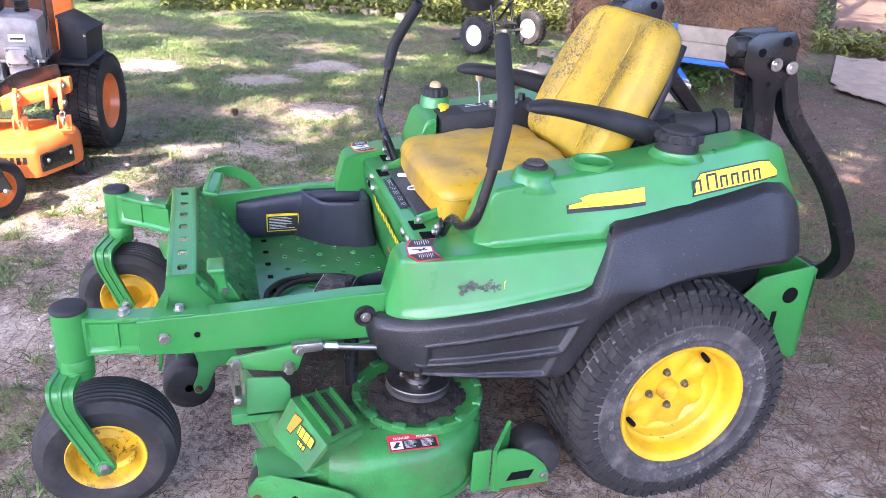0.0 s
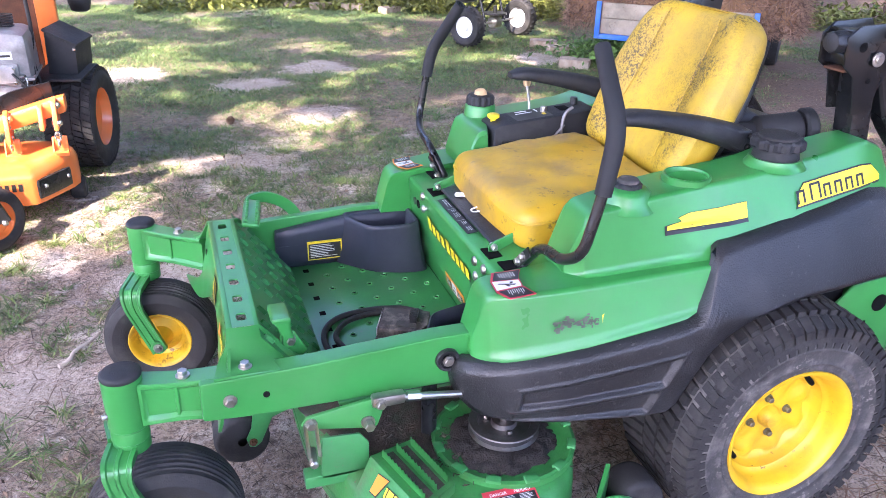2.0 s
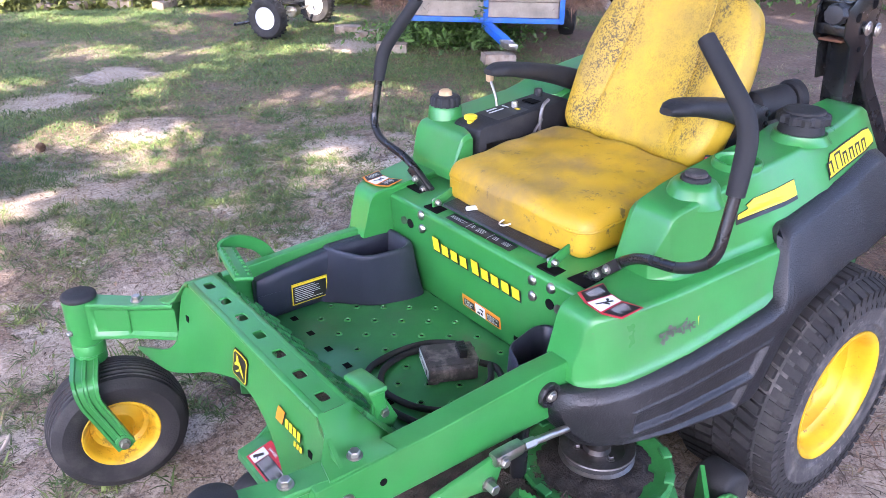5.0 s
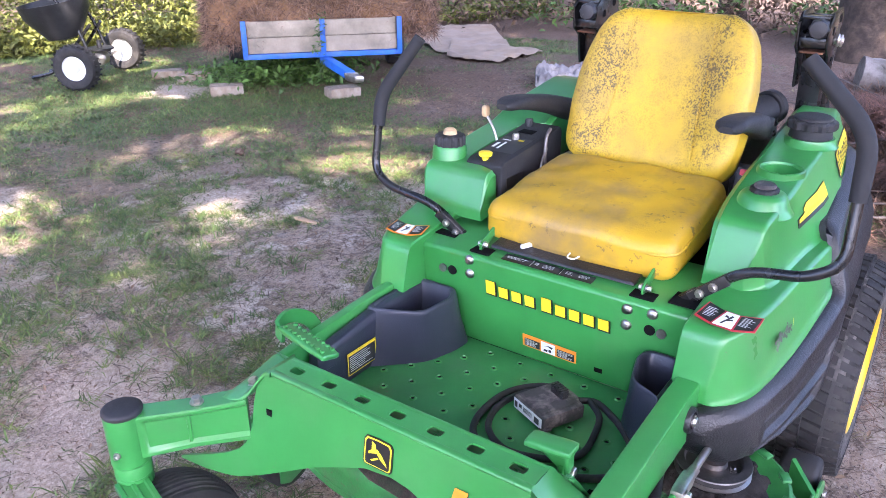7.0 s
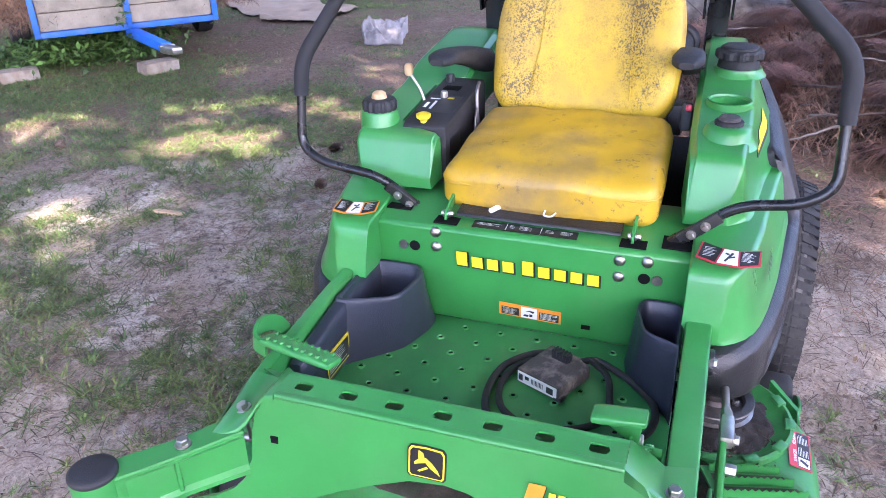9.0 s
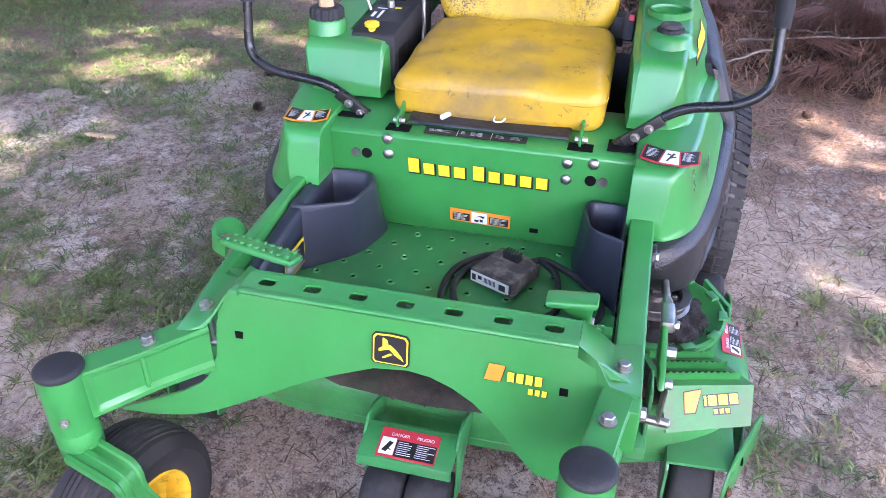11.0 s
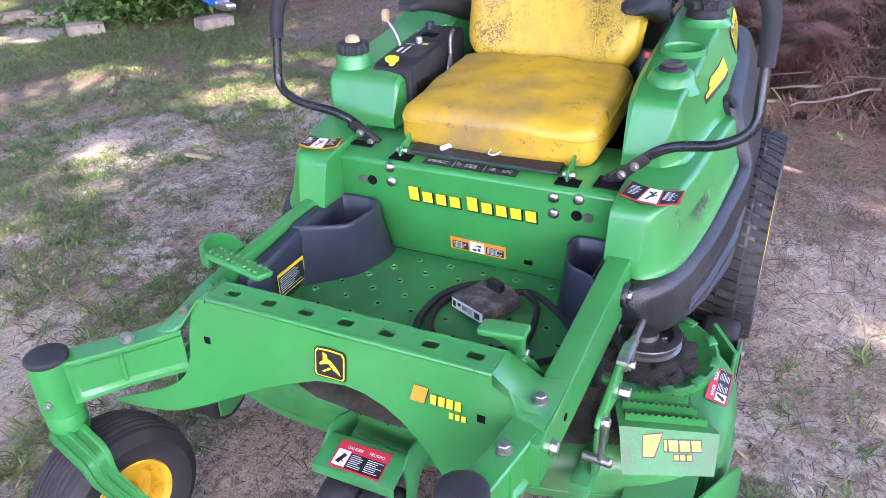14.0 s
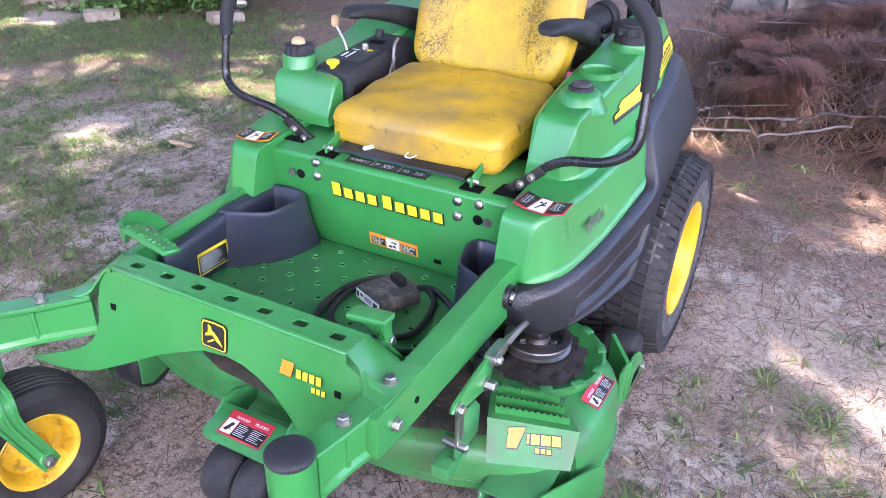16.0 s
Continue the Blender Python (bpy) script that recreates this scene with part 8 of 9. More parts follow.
# dim woods behind; the ring's unseen sides are added to darken reflections
DIM = material("far_woods", (0.032, 0.042, 0.018), 0.95, var=0.5, scale=1.2, fine=8, bump=0, second=(0.10, 0.075, 0.05), amount=0.8)
bm = bmesh.new()
prev = None
for k in range(97):
    a = math.radians(360 * k / 96)
    top = 3.0 + 7.0 * min(1.0, max(0.0, (math.cos(a - radians(55)) + 0.15) / 0.5))   # tall woods behind, kept low towards the sun to let sky light in
    r = 19 + 1.5 * math.sin(k * 1.7) * (0 if k in (0, 96) else 1)
    col = [bm.verts.new((1 + r * math.cos(a), 3 + r * math.sin(a), z + (0.6 * math.sin(k * 2.3) if 1 < z and 0 < k < 96 else 0))) for z in (-0.3, 0.28 * top, 0.62 * top, top)]
    if prev:
        for i in range(3):
            bm.faces.new((prev[i], col[i], col[i + 1], prev[i + 1]))
    prev = col
tagged(part("backdrop", bm, DIM, smooth=80), "dim distant woods", "woods", kind="structure")

# ---- small blue trailer with bales ----
BLUE = material("blue_paint", (0.020, 0.13, 0.52), 0.5, var=0.2, scale=12, bump=0.05, second=(0.10, 0.16, 0.30), amount=0.5)
BOARD = material("weathered_pine_board", (0.33, 0.275, 0.205), 0.85, var=0.25, scale=7, fine=60, bump=0.35, second=(0.17, 0.15, 0.11), amount=0.8)
HAY = material("pine_straw_bale", (0.30, 0.165, 0.080), 0.95, var=0.4, scale=9, fine=80, bump=0.9, second=(0.16, 0.085, 0.045), amount=0.8)
P0, P1 = Vector((3.243, 6.156, 0)), Vector((4.126, 5.335, 0))
ex = (P1 - P0).normalized()
ey = Vector((-ex.y, ex.x, 0))
TM = Matrix((ex, ey, Vector((0, 0, 1)))).transposed().to_4x4()
TM.translation = P0
trailer = thing("utility_trailer", 3.69, 5.75, 0, "small blue steel trailer with board sides and straw bales", "trailer")
L = (P1 - P0).length
def tpart(name, mat, fn, parent=trailer, label="", smooth=38):
    bm = bmesh.new()
    fn(bm)
    bm.transform(TM)
    return part(name, bm, mat, parent, label, smooth)
fr = tpart("frame", BLUE, lambda bm: (box(bm, -0.03, L + 0.03, -0.02, 0.03, 0.285, 0.325, bev=0.004), box(bm, -0.03, 0.01, -0.02, 1.9, 0.285, 0.325, bev=0.004), box(bm, L - 0.01, L + 0.03, -0.02, 1.9, 0.285, 0.325, bev=0.004),
                                      box(bm, -0.03, L + 0.03, 1.87, 1.92, 0.285, 0.325, bev=0.004)))
for x in (-0.03, L * 0.5 - 0.02, L - 0.005):
    tpart("stake", BLUE, lambda bm: box(bm, x, x + 0.04, -0.026, -0.004, 0.29, 0.585, bev=0.003), fr)
for z0, z1 in ((0.328, 0.450), (0.454, 0.575)):
    tpart("board", BOARD, lambda bm: box(bm, 0.015, L - 0.015, 0.0, 0.03, z0, z1, bev=0.004))
    tpart("board", BOARD, lambda bm: box(bm, 0.0, 0.03, 0.035, 1.85, z0, z1, bev=0.004))
    tpart("board", BOARD, lambda bm: box(bm, L - 0.03, L, 0.035, 1.85, z0, z1, bev=0.004))
tpart("floor_boards", BOARD, lambda bm: box(bm, 0.02, L - 0.02, 0.02, 1.86, 0.318, 0.335))
tng = tpart("tongue", BLUE, lambda bm: (box(bm, L / 2 - 0.035, L / 2 + 0.035, -0.36, 0.02, 0.235, 0.300, bev=0.005)))
for v in tng.data.vertices:
    d = (v.co - P0).dot(-ey)
    v.co += Vector((0.17, -0.10, -0.084)) * max(0, d) / 0.38
cpl = tpart("coupler", STEEL, lambda bm: (rbox(bm, (L / 2, -0.40, 0.175), (0.04, 0.075, 0.03), 0.02, 5), cyl(bm, (L / 2 - 0.05, -0.36, 0.20), (L / 2 + 0.05, -0.36, 0.20), 0.012, seg=10)), tng)
for v in cpl.data.vertices:
    v.co += Vector((0.17, -0.10, 0)) * max(0, (v.co - P0).dot(-ey)) / 0.38
for x in (-0.12, L + 0.12):
    w = tpart("wheel", RUBBER, lambda bm: lathe(bm, [(0.10, -0.06), (0.2, -0.075), (0.235, -0.06), (0.245, 0), (0.235, 0.06), (0.2, 0.075), (0.10, 0.06)], (x, 1.1, 0.245), (1, 0, 0), 28))
    tpart("rim", DECAL_W, lambda bm: lathe(bm, [(0, -0.04), (0.11, -0.05), (0.11, 0.05), (0, 0.04)], (x, 1.1, 0.245), (1, 0, 0), 24), w)
rnd = random.Random(41)
for k, (u, v, z, a) in enumerate(((0.16, 0.32, 0.60, 4), (1.08, 0.34, 0.63, -5), (0.60, 1.1, 0.60, 2), (0.45, 0.60, 1.0, 8))):
    bm = bmesh.new()
    rbox(bm, (0, 0, 0), (0.46, 0.26, 0.21), 0.07, 9, warp=lambda p: (p.x + 0.03 * fbm(p.y * 3 + k, p.z * 3, 2), p.y + 0.04 * fbm(p.x * 3 + k, p.z * 3, 2), p.z + 0.03 * fbm(p.x * 3, p.y * 3 + k, 2)))
    bale = part("straw_bale", bm, HAY, m=TM @ pose(u, v, z, 0, 0, a))
    tagged(bale, "brown pine straw bale stacked on the trailer", "straw bale", "straw bales")
    vs, fs = [], []
    for _ in range(8000):
        f = rnd.choice((0, 0, 0, 1, 2, 3))
        p = Vector((rnd.uniform(-0.47, 0.47), rnd.uniform(-0.27, 0.27), rnd.uniform(-0.22, 0.22)))
        if f == 0:
            p.y = -0.265
        elif f == 1:
            p.z = 0.215
        elif f == 2:
            p.x = -0.465
        else:
            p.x = 0.465
        d = Vector((rnd.gauss(0, 1), rnd.gauss(0, 0.6), rnd.gauss(-0.6, 0.7))).normalized() * rnd.uniform(0.06, 0.15)
        w = d.cross(Vector((rnd.gauss(0, 1), rnd.gauss(0, 1), rnd.gauss(0, 1)))).normalized() * 0.003
        i = len(vs)
        vs += [tuple(p - w), tuple(p + w), tuple(p + d)]
        fs.append((i, i + 1, i + 2))
    me = bpy.data.meshes.new("loose_straw")
    me.from_pydata(vs, [], fs)
    me.materials.append(NEEDLE)
    st = new("loose_straw", me)
    st.parent = bale

rnd = random.Random(45)
def vine_spot():
    q = TM @ Vector((L * 0.47 + rnd.gauss(0, 0.02) + 0.03 * math.sin(rnd.uniform(0, 6)), -0.035 - rnd.random() * 0.02, 0))
    return (q.x, q.y, rnd.uniform(0.12, 0.66))
foliage("vine", 90, vine_spot, LEAF, "green vine climbing the trailer's board side", rnd, (0.014, 0.030), category="vine")

# ---- push spreader ----
spreader = thing("push_spreader", 2.96, 7.73, 0, "black broadcast spreader with white-rimmed pneumatic wheels", "spreader")
W0, W1 = Vector((2.58, 7.50, 0.185)), Vector((3.34, 7.97, 0.185))
axd = (W1 - W0).normalized()
for c in (W0, W1):
    bm = bmesh.new()
    lathe(bm, [(0.10, -0.05), (0.13, -0.065), (0.165, -0.06), (0.183, -0.035), (0.187, 0), (0.183, 0.035), (0.165, 0.06), (0.13, 0.065), (0.10, 0.05)], c, axd, 32)
    for k in range(26):
        a = 2 * math.pi * k / 26
        d, u, w = frame_of(axd)
        for g in (-0.03, 0.03):
            cc = c + (u * math.cos(a + g * 3) + w * math.sin(a + g * 3)) * 0.184 + d * g
            rbox(bm, cc, (0.012, 0.012, 0.008), 0.003, 2)
    wh = part("wheel", bm, RUBBER, spreader, smooth=40)
    bm = bmesh.new()
    lathe(bm, [(0.105, -0.045), (0.095, -0.030), (0.04, -0.02), (0.03, -0.05), (0, -0.05)], c, axd, 28)
    lathe(bm, [(0.105, 0.045), (0.095, 0.030), (0.04, 0.02), (0.03, 0.05), (0, 0.05)], c, axd, 28)
    part("rim", bm, DECAL_W, wh, "white plastic rim")
bm = bmesh.new()
cyl(bm, W0, W1, 0.012, seg=12)
mid = (W0 + W1) / 2
cyl(bm, mid - axd * 0.05, mid + axd * 0.05, 0.06, seg=18, bev=0.01)
part("axle", bm, STEEL, spreader)
fwd = Vector((axd.y, -axd.x, 0))
bm = bmesh.new()
for g in (-0.16, 0.16):
    tube(bm, rounded_path([mid + axd * g + Vector((0, 0, 0)), mid + axd * g - fwd * 0.10 + Vector((0, 0, 0.32)), mid + axd * g - fwd * 0.55 + Vector((0, 0, 0.95))], 0.1), 0.014, 10)
    tube(bm, rounded_path([mid + axd * g * 0.6 + Vector((0, 0, 0.30)), mid + axd * g * 0.9 - fwd * 0.35 + Vector((0, 0, -0.10)), mid + axd * g * 0.9 - fwd * 0.58 + Vector((0, 0, -0.15))], 0.1), 0.014, 10)
part("handle_frame", bm, BLACK_PAINT, spreader)
bm = bmesh.new()
lathe(bm, [(0.05, 0.34), (0.14, 0.36), (0.27, 0.56), (0.285, 0.66), (0.28, 0.66), (0.26, 0.57), (0.12, 0.38), (0.0, 0.38)], (mid.x - 0.17, mid.y + 0.10, 0.03), (-0.14, 0.08, 1), 32)
part("hopper", bm, PLASTIC, spreader, "black plastic hopper")
bm = bmesh.new()
cyl(bm, (mid.x, mid.y, 0.22), (mid.x, mid.y, 0.34), 0.02, seg=12)
cyl(bm, (mid.x, mid.y, 0.26), (mid.x, mid.y, 0.275), 0.12, seg=24)
part("impeller", bm, PLASTIC, spreader)

# ---- bricks, sheets and cloth lying about ----
BRICK = material("old_brick", (0.28, 0.215, 0.155), 0.9, var=0.25, scale=20, fine=120, bump=0.5, second=(0.36, 0.32, 0.26), amount=0.8)
for k, (x, y, a, mt) in enumerate(((3.14, 6.33, -35, 0), (3.30, 7.30, -25, 0), (3.645, 5.53, -25, 0), (1.66, 10.2, 10, 1), (2.0, 9.95, -20, 1), (2.4, 9.7, 35, 1), (1.35, 10.4, 60, 1), (3.35, 7.0, -10, 0))):
    bm = bmesh.new()
    rbox(bm, (0, 0, 0.045), (0.13, 0.075, 0.045), 0.012, 5, warp=lambda p: (p.x + 0.008 * fbm(p.y * 9 + k, p.z * 9, 1), p.y + 0.006 * fbm(p.x * 9, k, 1), p.z))
    tagged(part("brick", bm, BRICK, m=pose(x, y, ground_z(x, y) - 0.008, 0, 2, a)), "weathered old brick lying in the grass", "brick", "loose bricks")
CARD = material("weathered_cardboard", (0.36, 0.265, 0.185), 0.85, var=0.2, scale=6, fine=60, bump=0.25, second=(0.37, 0.30, 0.235), amount=0.7)
def sheet_of(name, pts, lift, mat, label, seed, cat="sheet"):
    bm = bmesh.new()
    (a, b), (c, d) = pts[0:2], pts[2:4]
    P = [Vector((*q, 0)) for q in pts]
    n = 14
    for off in (0, 0.006):
        g = [[bm.verts.new(P[0].lerp(P[1], i / n).lerp(P[3].lerp(P[2], i / n), j / n) + Vector((0, 0, lift + off + 0.05 * abs(fbm(i * 0.25 + seed, j * 0.25, 1.0)) + ground_z(P[0].x, P[0].y)))) for j in range(n + 1)] for i in range(n + 1)]
        for i in range(n):
            for j in range(n):
                bm.faces.new((g[i][j], g[i + 1][j], g[i + 1][j + 1], g[i][j + 1]))
    return tagged(part(name, bm, mat, smooth=40), label, cat)
sheet_of("cardboard_sheet", [(5.62, 6.02), (6.8, 7.3), (7.6, 6.6), (6.0, 5.3)], 0.01, CARD, "flattened tan cardboard sheet on the ground", 1)
sheet_of("cardboard_sheet", [(5.42, 5.75), (6.3, 6.3), (6.2, 5.1), (5.46, 5.15)], 0.03, CARD, "flattened tan cardboard sheet on the ground", 5)
CLOTH = material("grey_cloth", (0.26, 0.24, 0.24), 0.9, var=0.25, scale=16, fine=120, bump=0.4)
bm = bmesh.new()
rbox(bm, (0, 0, 0.03), (0.26, 0.17, 0.035), 0.03, 26, warp=lambda p: (p.x * (1 + 0.3 * fbm(p.y * 6, p.z * 6, 1)), p.y * (1 + 0.3 * fbm(p.x * 6, 2, 1)), max(-0.01, p.z + 0.12 * abs(fbm(p.x * 7, p.y * 7, 1.3)) * (p.z > 0.02) + 0.05 * max(0, 1 - abs(p.x + 0.05) * 5))))
tagged(part("rag", bm, CLOTH, m=pose(5.05, 4.33, 0.0, 0, 0, 20), smooth=80), "crumpled grey rag on the ground", "rag")


# ---- orange mower standing beyond ----
ORANGE = material("orange_paint", (0.78, 0.18, 0.028), 0.35, var=0.1, scale=7, fine=140, bump=0.05, second=(0.66, 0.24, 0.09), amount=0.5, coat=0.6)
GREY_CAST = material("grey_engine_casting", (0.30, 0.29, 0.28), 0.42, 0.3, var=0.3, scale=20, fine=120, bump=0.2)
CHROME = material("bright_zinc", (0.70, 0.70, 0.68), 0.22, 1.0, var=0.15, scale=30)
om = thing("stand_on_mower", -1.1, 4.4, 0, "orange stand-on mower with grey engine parked on grass", "stand-on mower")

def turned(bm, c, deg=-12):
    """Turns what stands round the wheel about an upright line through c."""
    bm.transform(Matrix.Translation(c) @ Matrix.Rotation(radians(deg), 4, "Z") @ Matrix.Translation(-Vector(c)))

def opart(name, mat, fn, parent=None, label="", smooth=38, about=None):
    bm = bmesh.new()
    fn(bm)
    if about is not None:
        turned(bm, about)
    return part(name, bm, mat, parent or om, label, smooth)

for cx in (-0.650, -1.75):
    c = Vector((cx, 4.74, 0.262))
    tyre = opart("drive_wheel", ORANGE, lambda bm: lathe(bm, [(0.14, -0.11), (0.135, 0.05), (0.145, 0.092), (0.155, 0.100), (0.158, 0.108), (0.150, 0.108), (0.140, 0.090), (0.130, 0.060), (0.10, 0.045), (0.05, 0.05), (0, 0.05)], c, (1, 0, 0), 44), label="orange steel wheel with turf tyre", about=c)
    opart("tyre", RUBBER, lambda bm: lathe(bm, [(0.145, -0.10), (0.17, -0.12), (0.21, -0.126), (0.242, -0.118), (0.254, -0.10), (0.257, 0), (0.254, 0.10), (0.242, 0.118), (0.21, 0.126), (0.17, 0.12), (0.150, 0.106)], c, (1, 0, 0), 56), tyre, smooth=60, about=c)
    bm = bmesh.new()
    N = 50
    for row, off in enumerate((-0.096, -0.048, 0.0, 0.048, 0.096)):
        for k in range(N):
            a = 2 * math.pi * (k + 0.5 * (row % 2)) / N
            da = 2 * math.pi / N * 0.36
            r = 0.256 if abs(off) < 0.09 else 0.252
            lo, hi = [], []
            for e, g in ((-1, -1), (1, -1), (1, 1), (-1, 1)):
                aa = a + e * da + 0.03 * g * (1 if off > 0 else -1)
                for lst, q in ((lo, r - 0.008), (hi, r + 0.012)):
                    lst.append(bm.verts.new((c.x + off + g * 0.0205, c.y + math.cos(aa) * q, max(0.003, c.z + math.sin(aa) * q))))
            bm.faces.new(hi)
            for i in range(4):
                bm.faces.new((lo[i], lo[(i + 1) % 4], hi[(i + 1) % 4], hi[i]))
    turned(bm, c)
    tagged(part("tread", bm, RUBBER, tyre, smooth=0), kind="stuff")
# deck with sloping front and a slanted corner
def deck_outline(e):
    return [(-1.75, 3.885 + e), (-0.815 - e * 0.5, 3.885 + e), (-0.79 - e, 3.90 + e), (-0.665 - e, 4.085 + e * 0.3), (-0.645 - e, 4.14), (-0.645 - e, 4.20), (-0.665 - e, 4.25 - e * 0.5), (-0.72 - e, 4.305 - e), (-0.80 - e, 4.33 - e), (-1.75, 4.40 - e)]
bm = bmesh.new()
loft(bm, [[(x, y, z) for x, y in deck_outline(e)] for e, z in ((0.0, 0.10), (0.0, 0.215), (0.004, 0.235), (0.016, 0.258), (0.036, 0.274), (0.06, 0.282), (0.10, 0.288))])
deck_o = part("mower_deck", bm, ORANGE, om, "glossy orange mower deck", smooth=50)
opart("deck_bumper", BLACK_PAINT, lambda bm: rbox(bm, (-0.735, 3.985, 0.165), (0.105, 0.014, 0.045), 0.010, 5, rot=Matrix.Rotation(radians(56), 3, "Z")), deck_o)
for q in (-0.07, 0.075):
    bolt(deck_o, (-0.735 + q * 0.56 + 0.014, 3.985 + q * 0.83 - 0.010, 0.175), (0.83, -0.56, 0), 0.010, 0.005, mat=CHROME)
for k in range(6):
    sign_plate(deck_o, "deck_mark", (-1.0 + 0.027 * k, 3.884, 0.168), (1, 0, 0), (0, 0.0, 1), 0.017, 0.034, DECAL_K)
opart("gauge_roller", RUBBER, lambda bm: cyl(bm, (-0.70, 4.20, 0.06), (-0.63, 4.20, 0.06), 0.055, seg=20, bev=0.01), deck_o)
# arms, brackets and chains over the deck
for x in (-0.690, -0.885):
    bk = opart("chain_bracket", ORANGE, lambda bm: (box(bm, x - 0.032, x + 0.032, 4.06, 4.075, 0.26, 0.355, bev=0.004), box(bm, x - 0.032, x + 0.032, 4.03, 4.075, 0.284, 0.292), prism(bm, [(4.03, 0.285), (4.06, 0.285), (4.06, 0.35)], "x", x - 0.032, x - 0.026)), deck_o)
    bm = bmesh.new()
    for k in range(4):
        o = Vector((x, 4.035, 0.330 + k * 0.032))
        pts = []
        for i in range(17):
            a = 2 * math.pi * i / 16
            u = Vector((0.011 * math.cos(a), 0, 0.019 * math.sin(a)))
            pts.append(o + (u if k % 2 else Vector((0, u.x, u.z))))
        tube(bm, pts, 0.0048, 8, cap=False)
    part("lift_chain", bm, CHROME, om, smooth=60)
opart("lift_arm", ORANGE, lambda bm: (rbox(bm, (-0.80, 4.10, 0.455), (0.16, 0.040, 0.040), 0.015, 5, warp=lambda p: (p.x, p.y, p.z + (p.x + 0.80) * 0.28)), prism(bm, [(3.99, 0.40), (4.02, 0.525), (4.06, 0.54), (4.12, 0.46), (4.08, 0.40)], "x", -0.695, -0.675, bev=0.004), prism(bm, [(4.0, 0.40), (4.03, 0.50), (4.07, 0.51), (4.12, 0.44), (4.08, 0.40)], "x", -0.755, -0.735, bev=0.004),
                                      prism(bm, [(3.99, 0.35), (4.02, 0.475), (4.06, 0.49), (4.12, 0.41), (4.08, 0.35)], "x", -0.895, -0.875, bev=0.004), box(bm, -1.25, -1.0, 4.02, 4.08, 0.30, 0.47, bev=0.008)), label="orange lift arm over the deck")
for p in ((-0.672, 4.035, 0.505), (-0.872, 4.035, 0.455), (-0.672, 4.01, 0.43)):
    bolt(om, p, (1, -0.5, 0), 0.014, 0.010, mat=CHROME)
opart("guard_bar", BLACK_PAINT, lambda bm: tube(bm, smooth_path([(-1.02, 4.04, 0.425), (-0.94, 4.08, 0.475), (-0.86, 4.12, 0.520), (-0.70, 4.18, 0.545)], 5), 0.03, section=[(-0.006, -0.035), (0.006, -0.035), (0.006, 0.035), (-0.006, 0.035)]))
# caster
c = Vector((-0.955, 3.66, 0.140))
cw = opart("caster_wheel", ORANGE, lambda bm: lathe(bm, [(0.08, -0.05), (0.072, 0.0), (0.080, 0.040), (0.083, 0.050), (0.078, 0.050), (0.066, 0.03), (0.03, 0.028), (0, 0.03)], c, (0.75, -0.66, 0), 36), label="small orange caster wheel")
opart("tyre", RUBBER, lambda bm: lathe(bm, [(0.08, -0.052), (0.10, -0.066), (0.122, -0.062), (0.134, -0.04), (0.138, 0), (0.134, 0.04), (0.122, 0.062), (0.10, 0.066), (0.082, 0.052)], c, (0.75, -0.66, 0), 44), cw, smooth=60)
opart("caster_fork", BLACK_PAINT, lambda bm: tube(bm, rounded_path([c + Vector((0.062, -0.054, 0)), c + Vector((0.02, -0.08, 0.14)), c + Vector((-0.10, -0.0, 0.20)), c + Vector((-0.14, 0.03, 0.30))], 0.05), 0.02, section=[(-0.008, -0.03), (0.008, -0.03), (0.008, 0.03), (-0.008, 0.03)]))
bolt(om, c + Vector((0.066, -0.058, 0)), (0.75, -0.66, 0), 0.013, 0.012, mat=CHROME)
# dark box and fender by the wheel
opart("battery_box", CONSOLE, lambda bm: (prism(bm, [(-0.715, 0.520), (-0.575, 0.520), (-0.565, 0.668), (-0.705, 0.738)], "y", 4.60, 4.86, bev=0.005), prism(bm, [(-0.712, 0.736), (-0.559, 0.660), (-0.557, 0.671), (-0.709, 0.748)], "y", 4.592, 4.868, bev=0.003)), label="satin black sheet metal box", about=Vector((-0.69, 4.80, 0)))
opart("fender", CONSOLE, lambda bm: (prism(bm, [(4.50, 0.506), (4.50, 0.518), (4.80, 0.536), (4.92, 0.47), (4.93, 0.46), (4.80, 0.526)], "x", -0.78, -0.535, bev=0.003)), about=Vector((-0.69, 4.80, 0)))
for x in (-0.80, -1.7):
    opart("upright", ORANGE, lambda bm: box(bm, x, x + 0.1, 4.86, 4.92, 0.45, 1.5, bev=0.01))
opart("back_panel", RUST, lambda bm: box(bm, -1.6, -0.80, 4.90, 4.94, 0.40, 0.95, bev=0.005))
bk = opart("box_screw", CHROME, lambda bm: lathe(bm, [(0.008, 0), (0.007, 0.004), (0, 0.005)], (-0.575, 4.60, 0.645), (0, -1, 0), 12), about=Vector((-0.69, 4.80, 0)))
opart("hip_pad", PLASTIC, lambda bm: rbox(bm, (-0.60, 5.06, 0.93), (0.06, 0.05, 0.17), 0.04, 6))
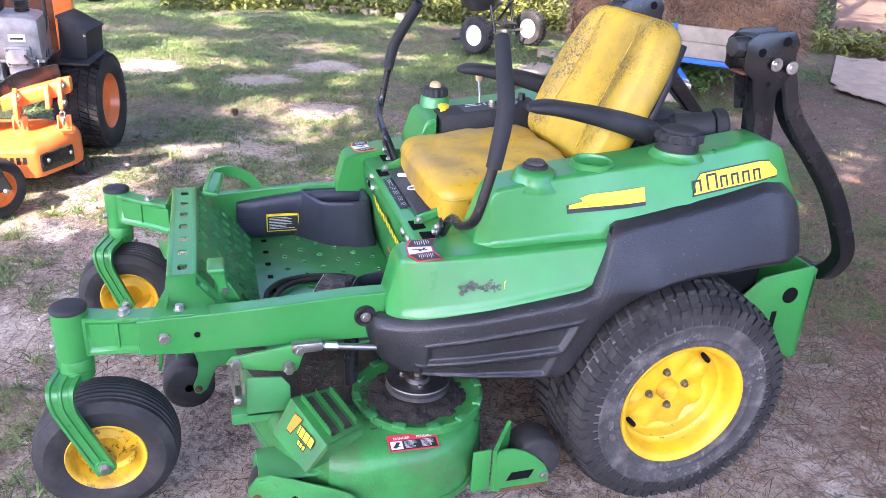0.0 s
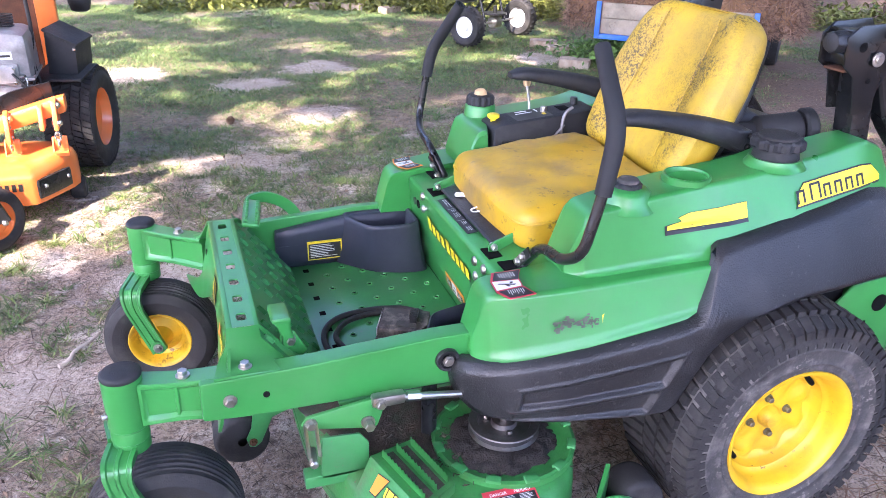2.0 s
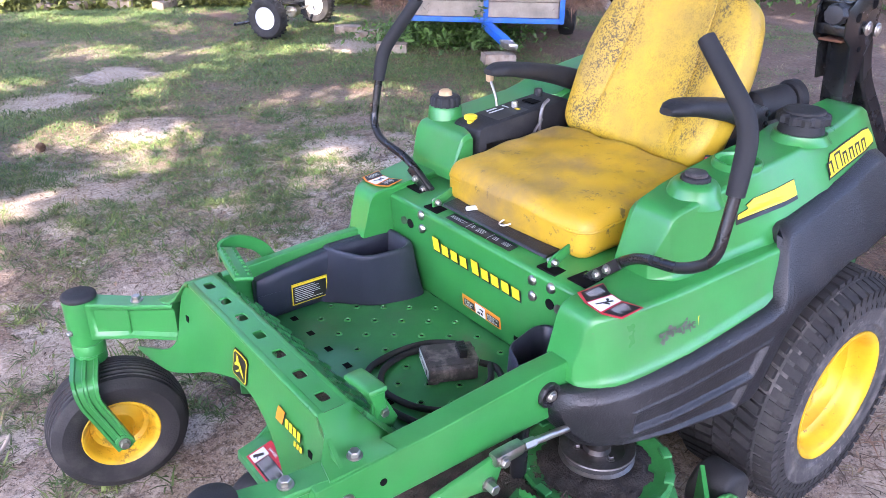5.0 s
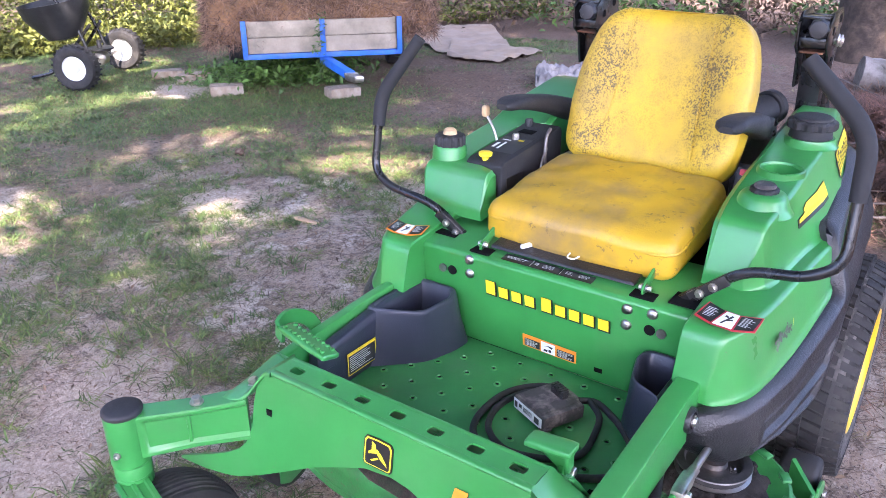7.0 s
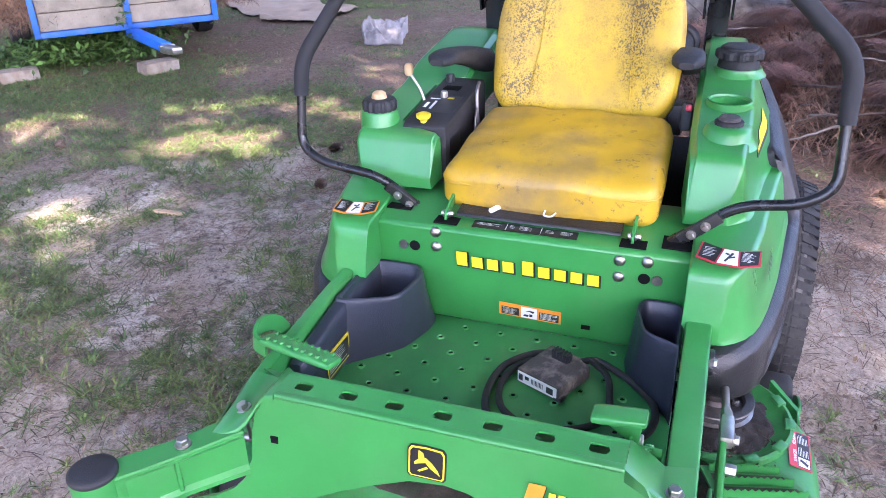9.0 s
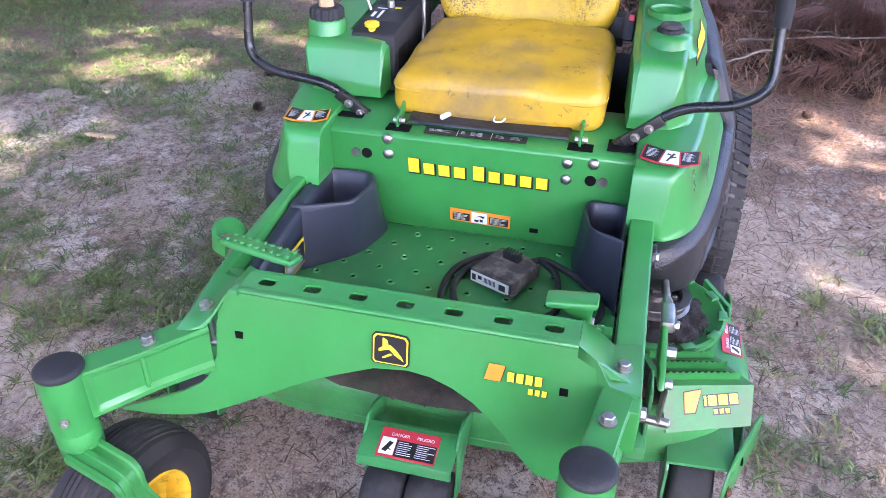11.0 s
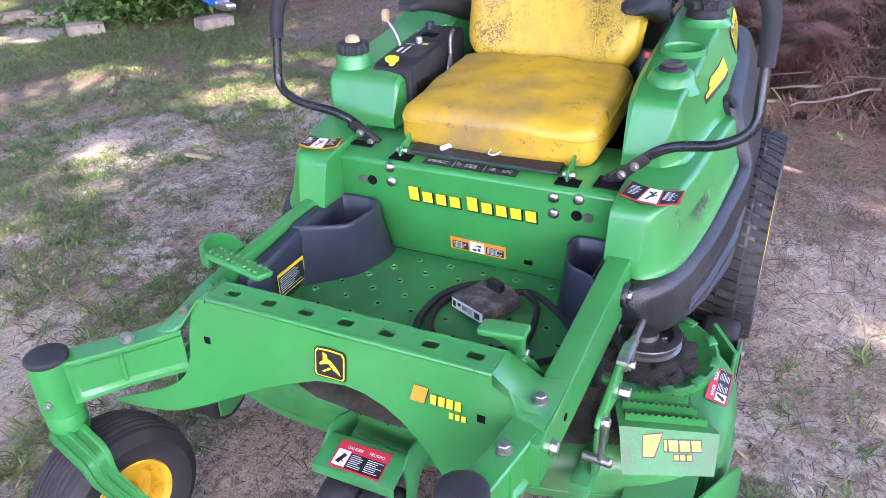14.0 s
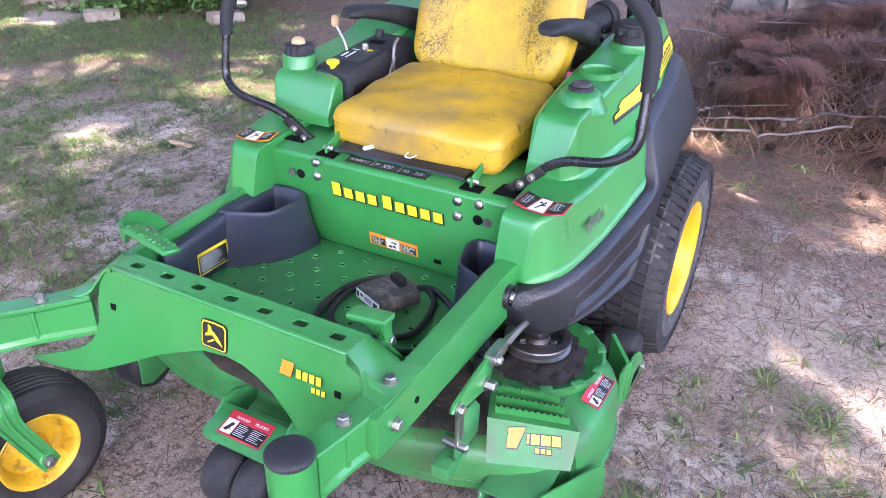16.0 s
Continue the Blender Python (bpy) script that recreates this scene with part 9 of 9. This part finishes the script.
# engine
eng = opart("engine", GREY_CAST, lambda bm: (rbox(bm, (-0.925, 4.50, 0.665), (0.135, 0.16, 0.115), 0.035, 7, warp=lambda p: (p.x, p.y, p.z - 0.10 * max(0, p.x + 0.9))), rbox(bm, (-0.90, 4.40, 0.54), (0.06, 0.06, 0.07), 0.02, 5), rbox(bm, (-1.05, 4.40, 0.52), (0.07, 0.07, 0.08), 0.02, 5)), label="grey twin-cylinder engine")
opart("air_filter", PLASTIC, lambda bm: cyl(bm, (-1.25, 4.42, 0.87), (-0.95, 4.44, 0.85), 0.070, seg=30, bev=0.02), eng)
opart("engine_base", BLACK_PAINT, lambda bm: box(bm, -1.5, -0.80, 4.22, 4.80, 0.42, 0.47, bev=0.006))
# cylinder heads, rocker covers and plumbing
for x, z in ((-0.90, 0.585), (-1.06, 0.560)):
    head = opart("cylinder_head", GREY_CAST, lambda bm: (rbox(bm, (x, 4.345, z), (0.060, 0.030, 0.052), 0.012, 5), rbox(bm, (x, 4.308, z + 0.004), (0.046, 0.016, 0.038), 0.010, 5)), eng)
    for q, w in ((-0.040, -0.030), (0.040, -0.030), (-0.040, 0.036), (0.040, 0.036)):
        bolt(head, (x + q, 4.300, z + w), (0, -1, 0), 0.007, 0.006, mat=CHROME)
opart("spark_lead", FOAM, lambda bm: tube(bm, smooth_path([(-0.87, 4.30, 0.60), (-0.83, 4.27, 0.56), (-0.80, 4.30, 0.52), (-0.79, 4.40, 0.56), (-0.80, 4.46, 0.63)], 6), 0.006, 8), eng)
opart("shroud_lip", GREY_CAST, lambda bm: rbox(bm, (-0.925, 4.50, 0.560), (0.142, 0.166, 0.010), 0.008, 5), eng)
bm = bmesh.new()
for k in range(7):
    box(bm, -0.845, -0.836 + 0.012, 4.30, 4.42, 0.47 + k * 0.018, 0.477 + k * 0.018)
part("cooling_fins", bm, GREY_CAST, eng)
bm = bmesh.new()
for k in range(5):
    lathe(bm, [(0.034, -0.004), (0.037, 0), (0.034, 0.004)], (-0.885, 4.50, 0.785 + k * 0.012), (0, 0, 1), 24)
part("coil", bm, PLASTIC, eng)
sign_plate(eng, "engine_label", (-0.935, 4.337, 0.655), (1, 0, 0), (0, 0, 1), 0.075, 0.036, DECAL_W, [(0.1, 0.3, 0.9, 0.6, DECAL_K)])
opart("dipstick", DECAL_Y, lambda bm: cyl(bm, (-0.845, 4.45, 0.70), (-0.825, 4.44, 0.735), 0.018, seg=12, bev=0.004), eng)
opart("hose", FOAM, lambda bm: tube(bm, smooth_path([(-0.80, 4.6, 0.95), (-0.79, 4.55, 0.75), (-0.80, 4.5, 0.62), (-0.78, 4.48, 0.50), (-0.76, 4.5, 0.44)], 6), 0.009, 8))
opart("hose", CHROME, lambda bm: tube(bm, smooth_path([(-0.87, 4.36, 0.62), (-0.82, 4.34, 0.57), (-0.83, 4.33, 0.52), (-0.90, 4.33, 0.50)], 6), 0.004, 8))
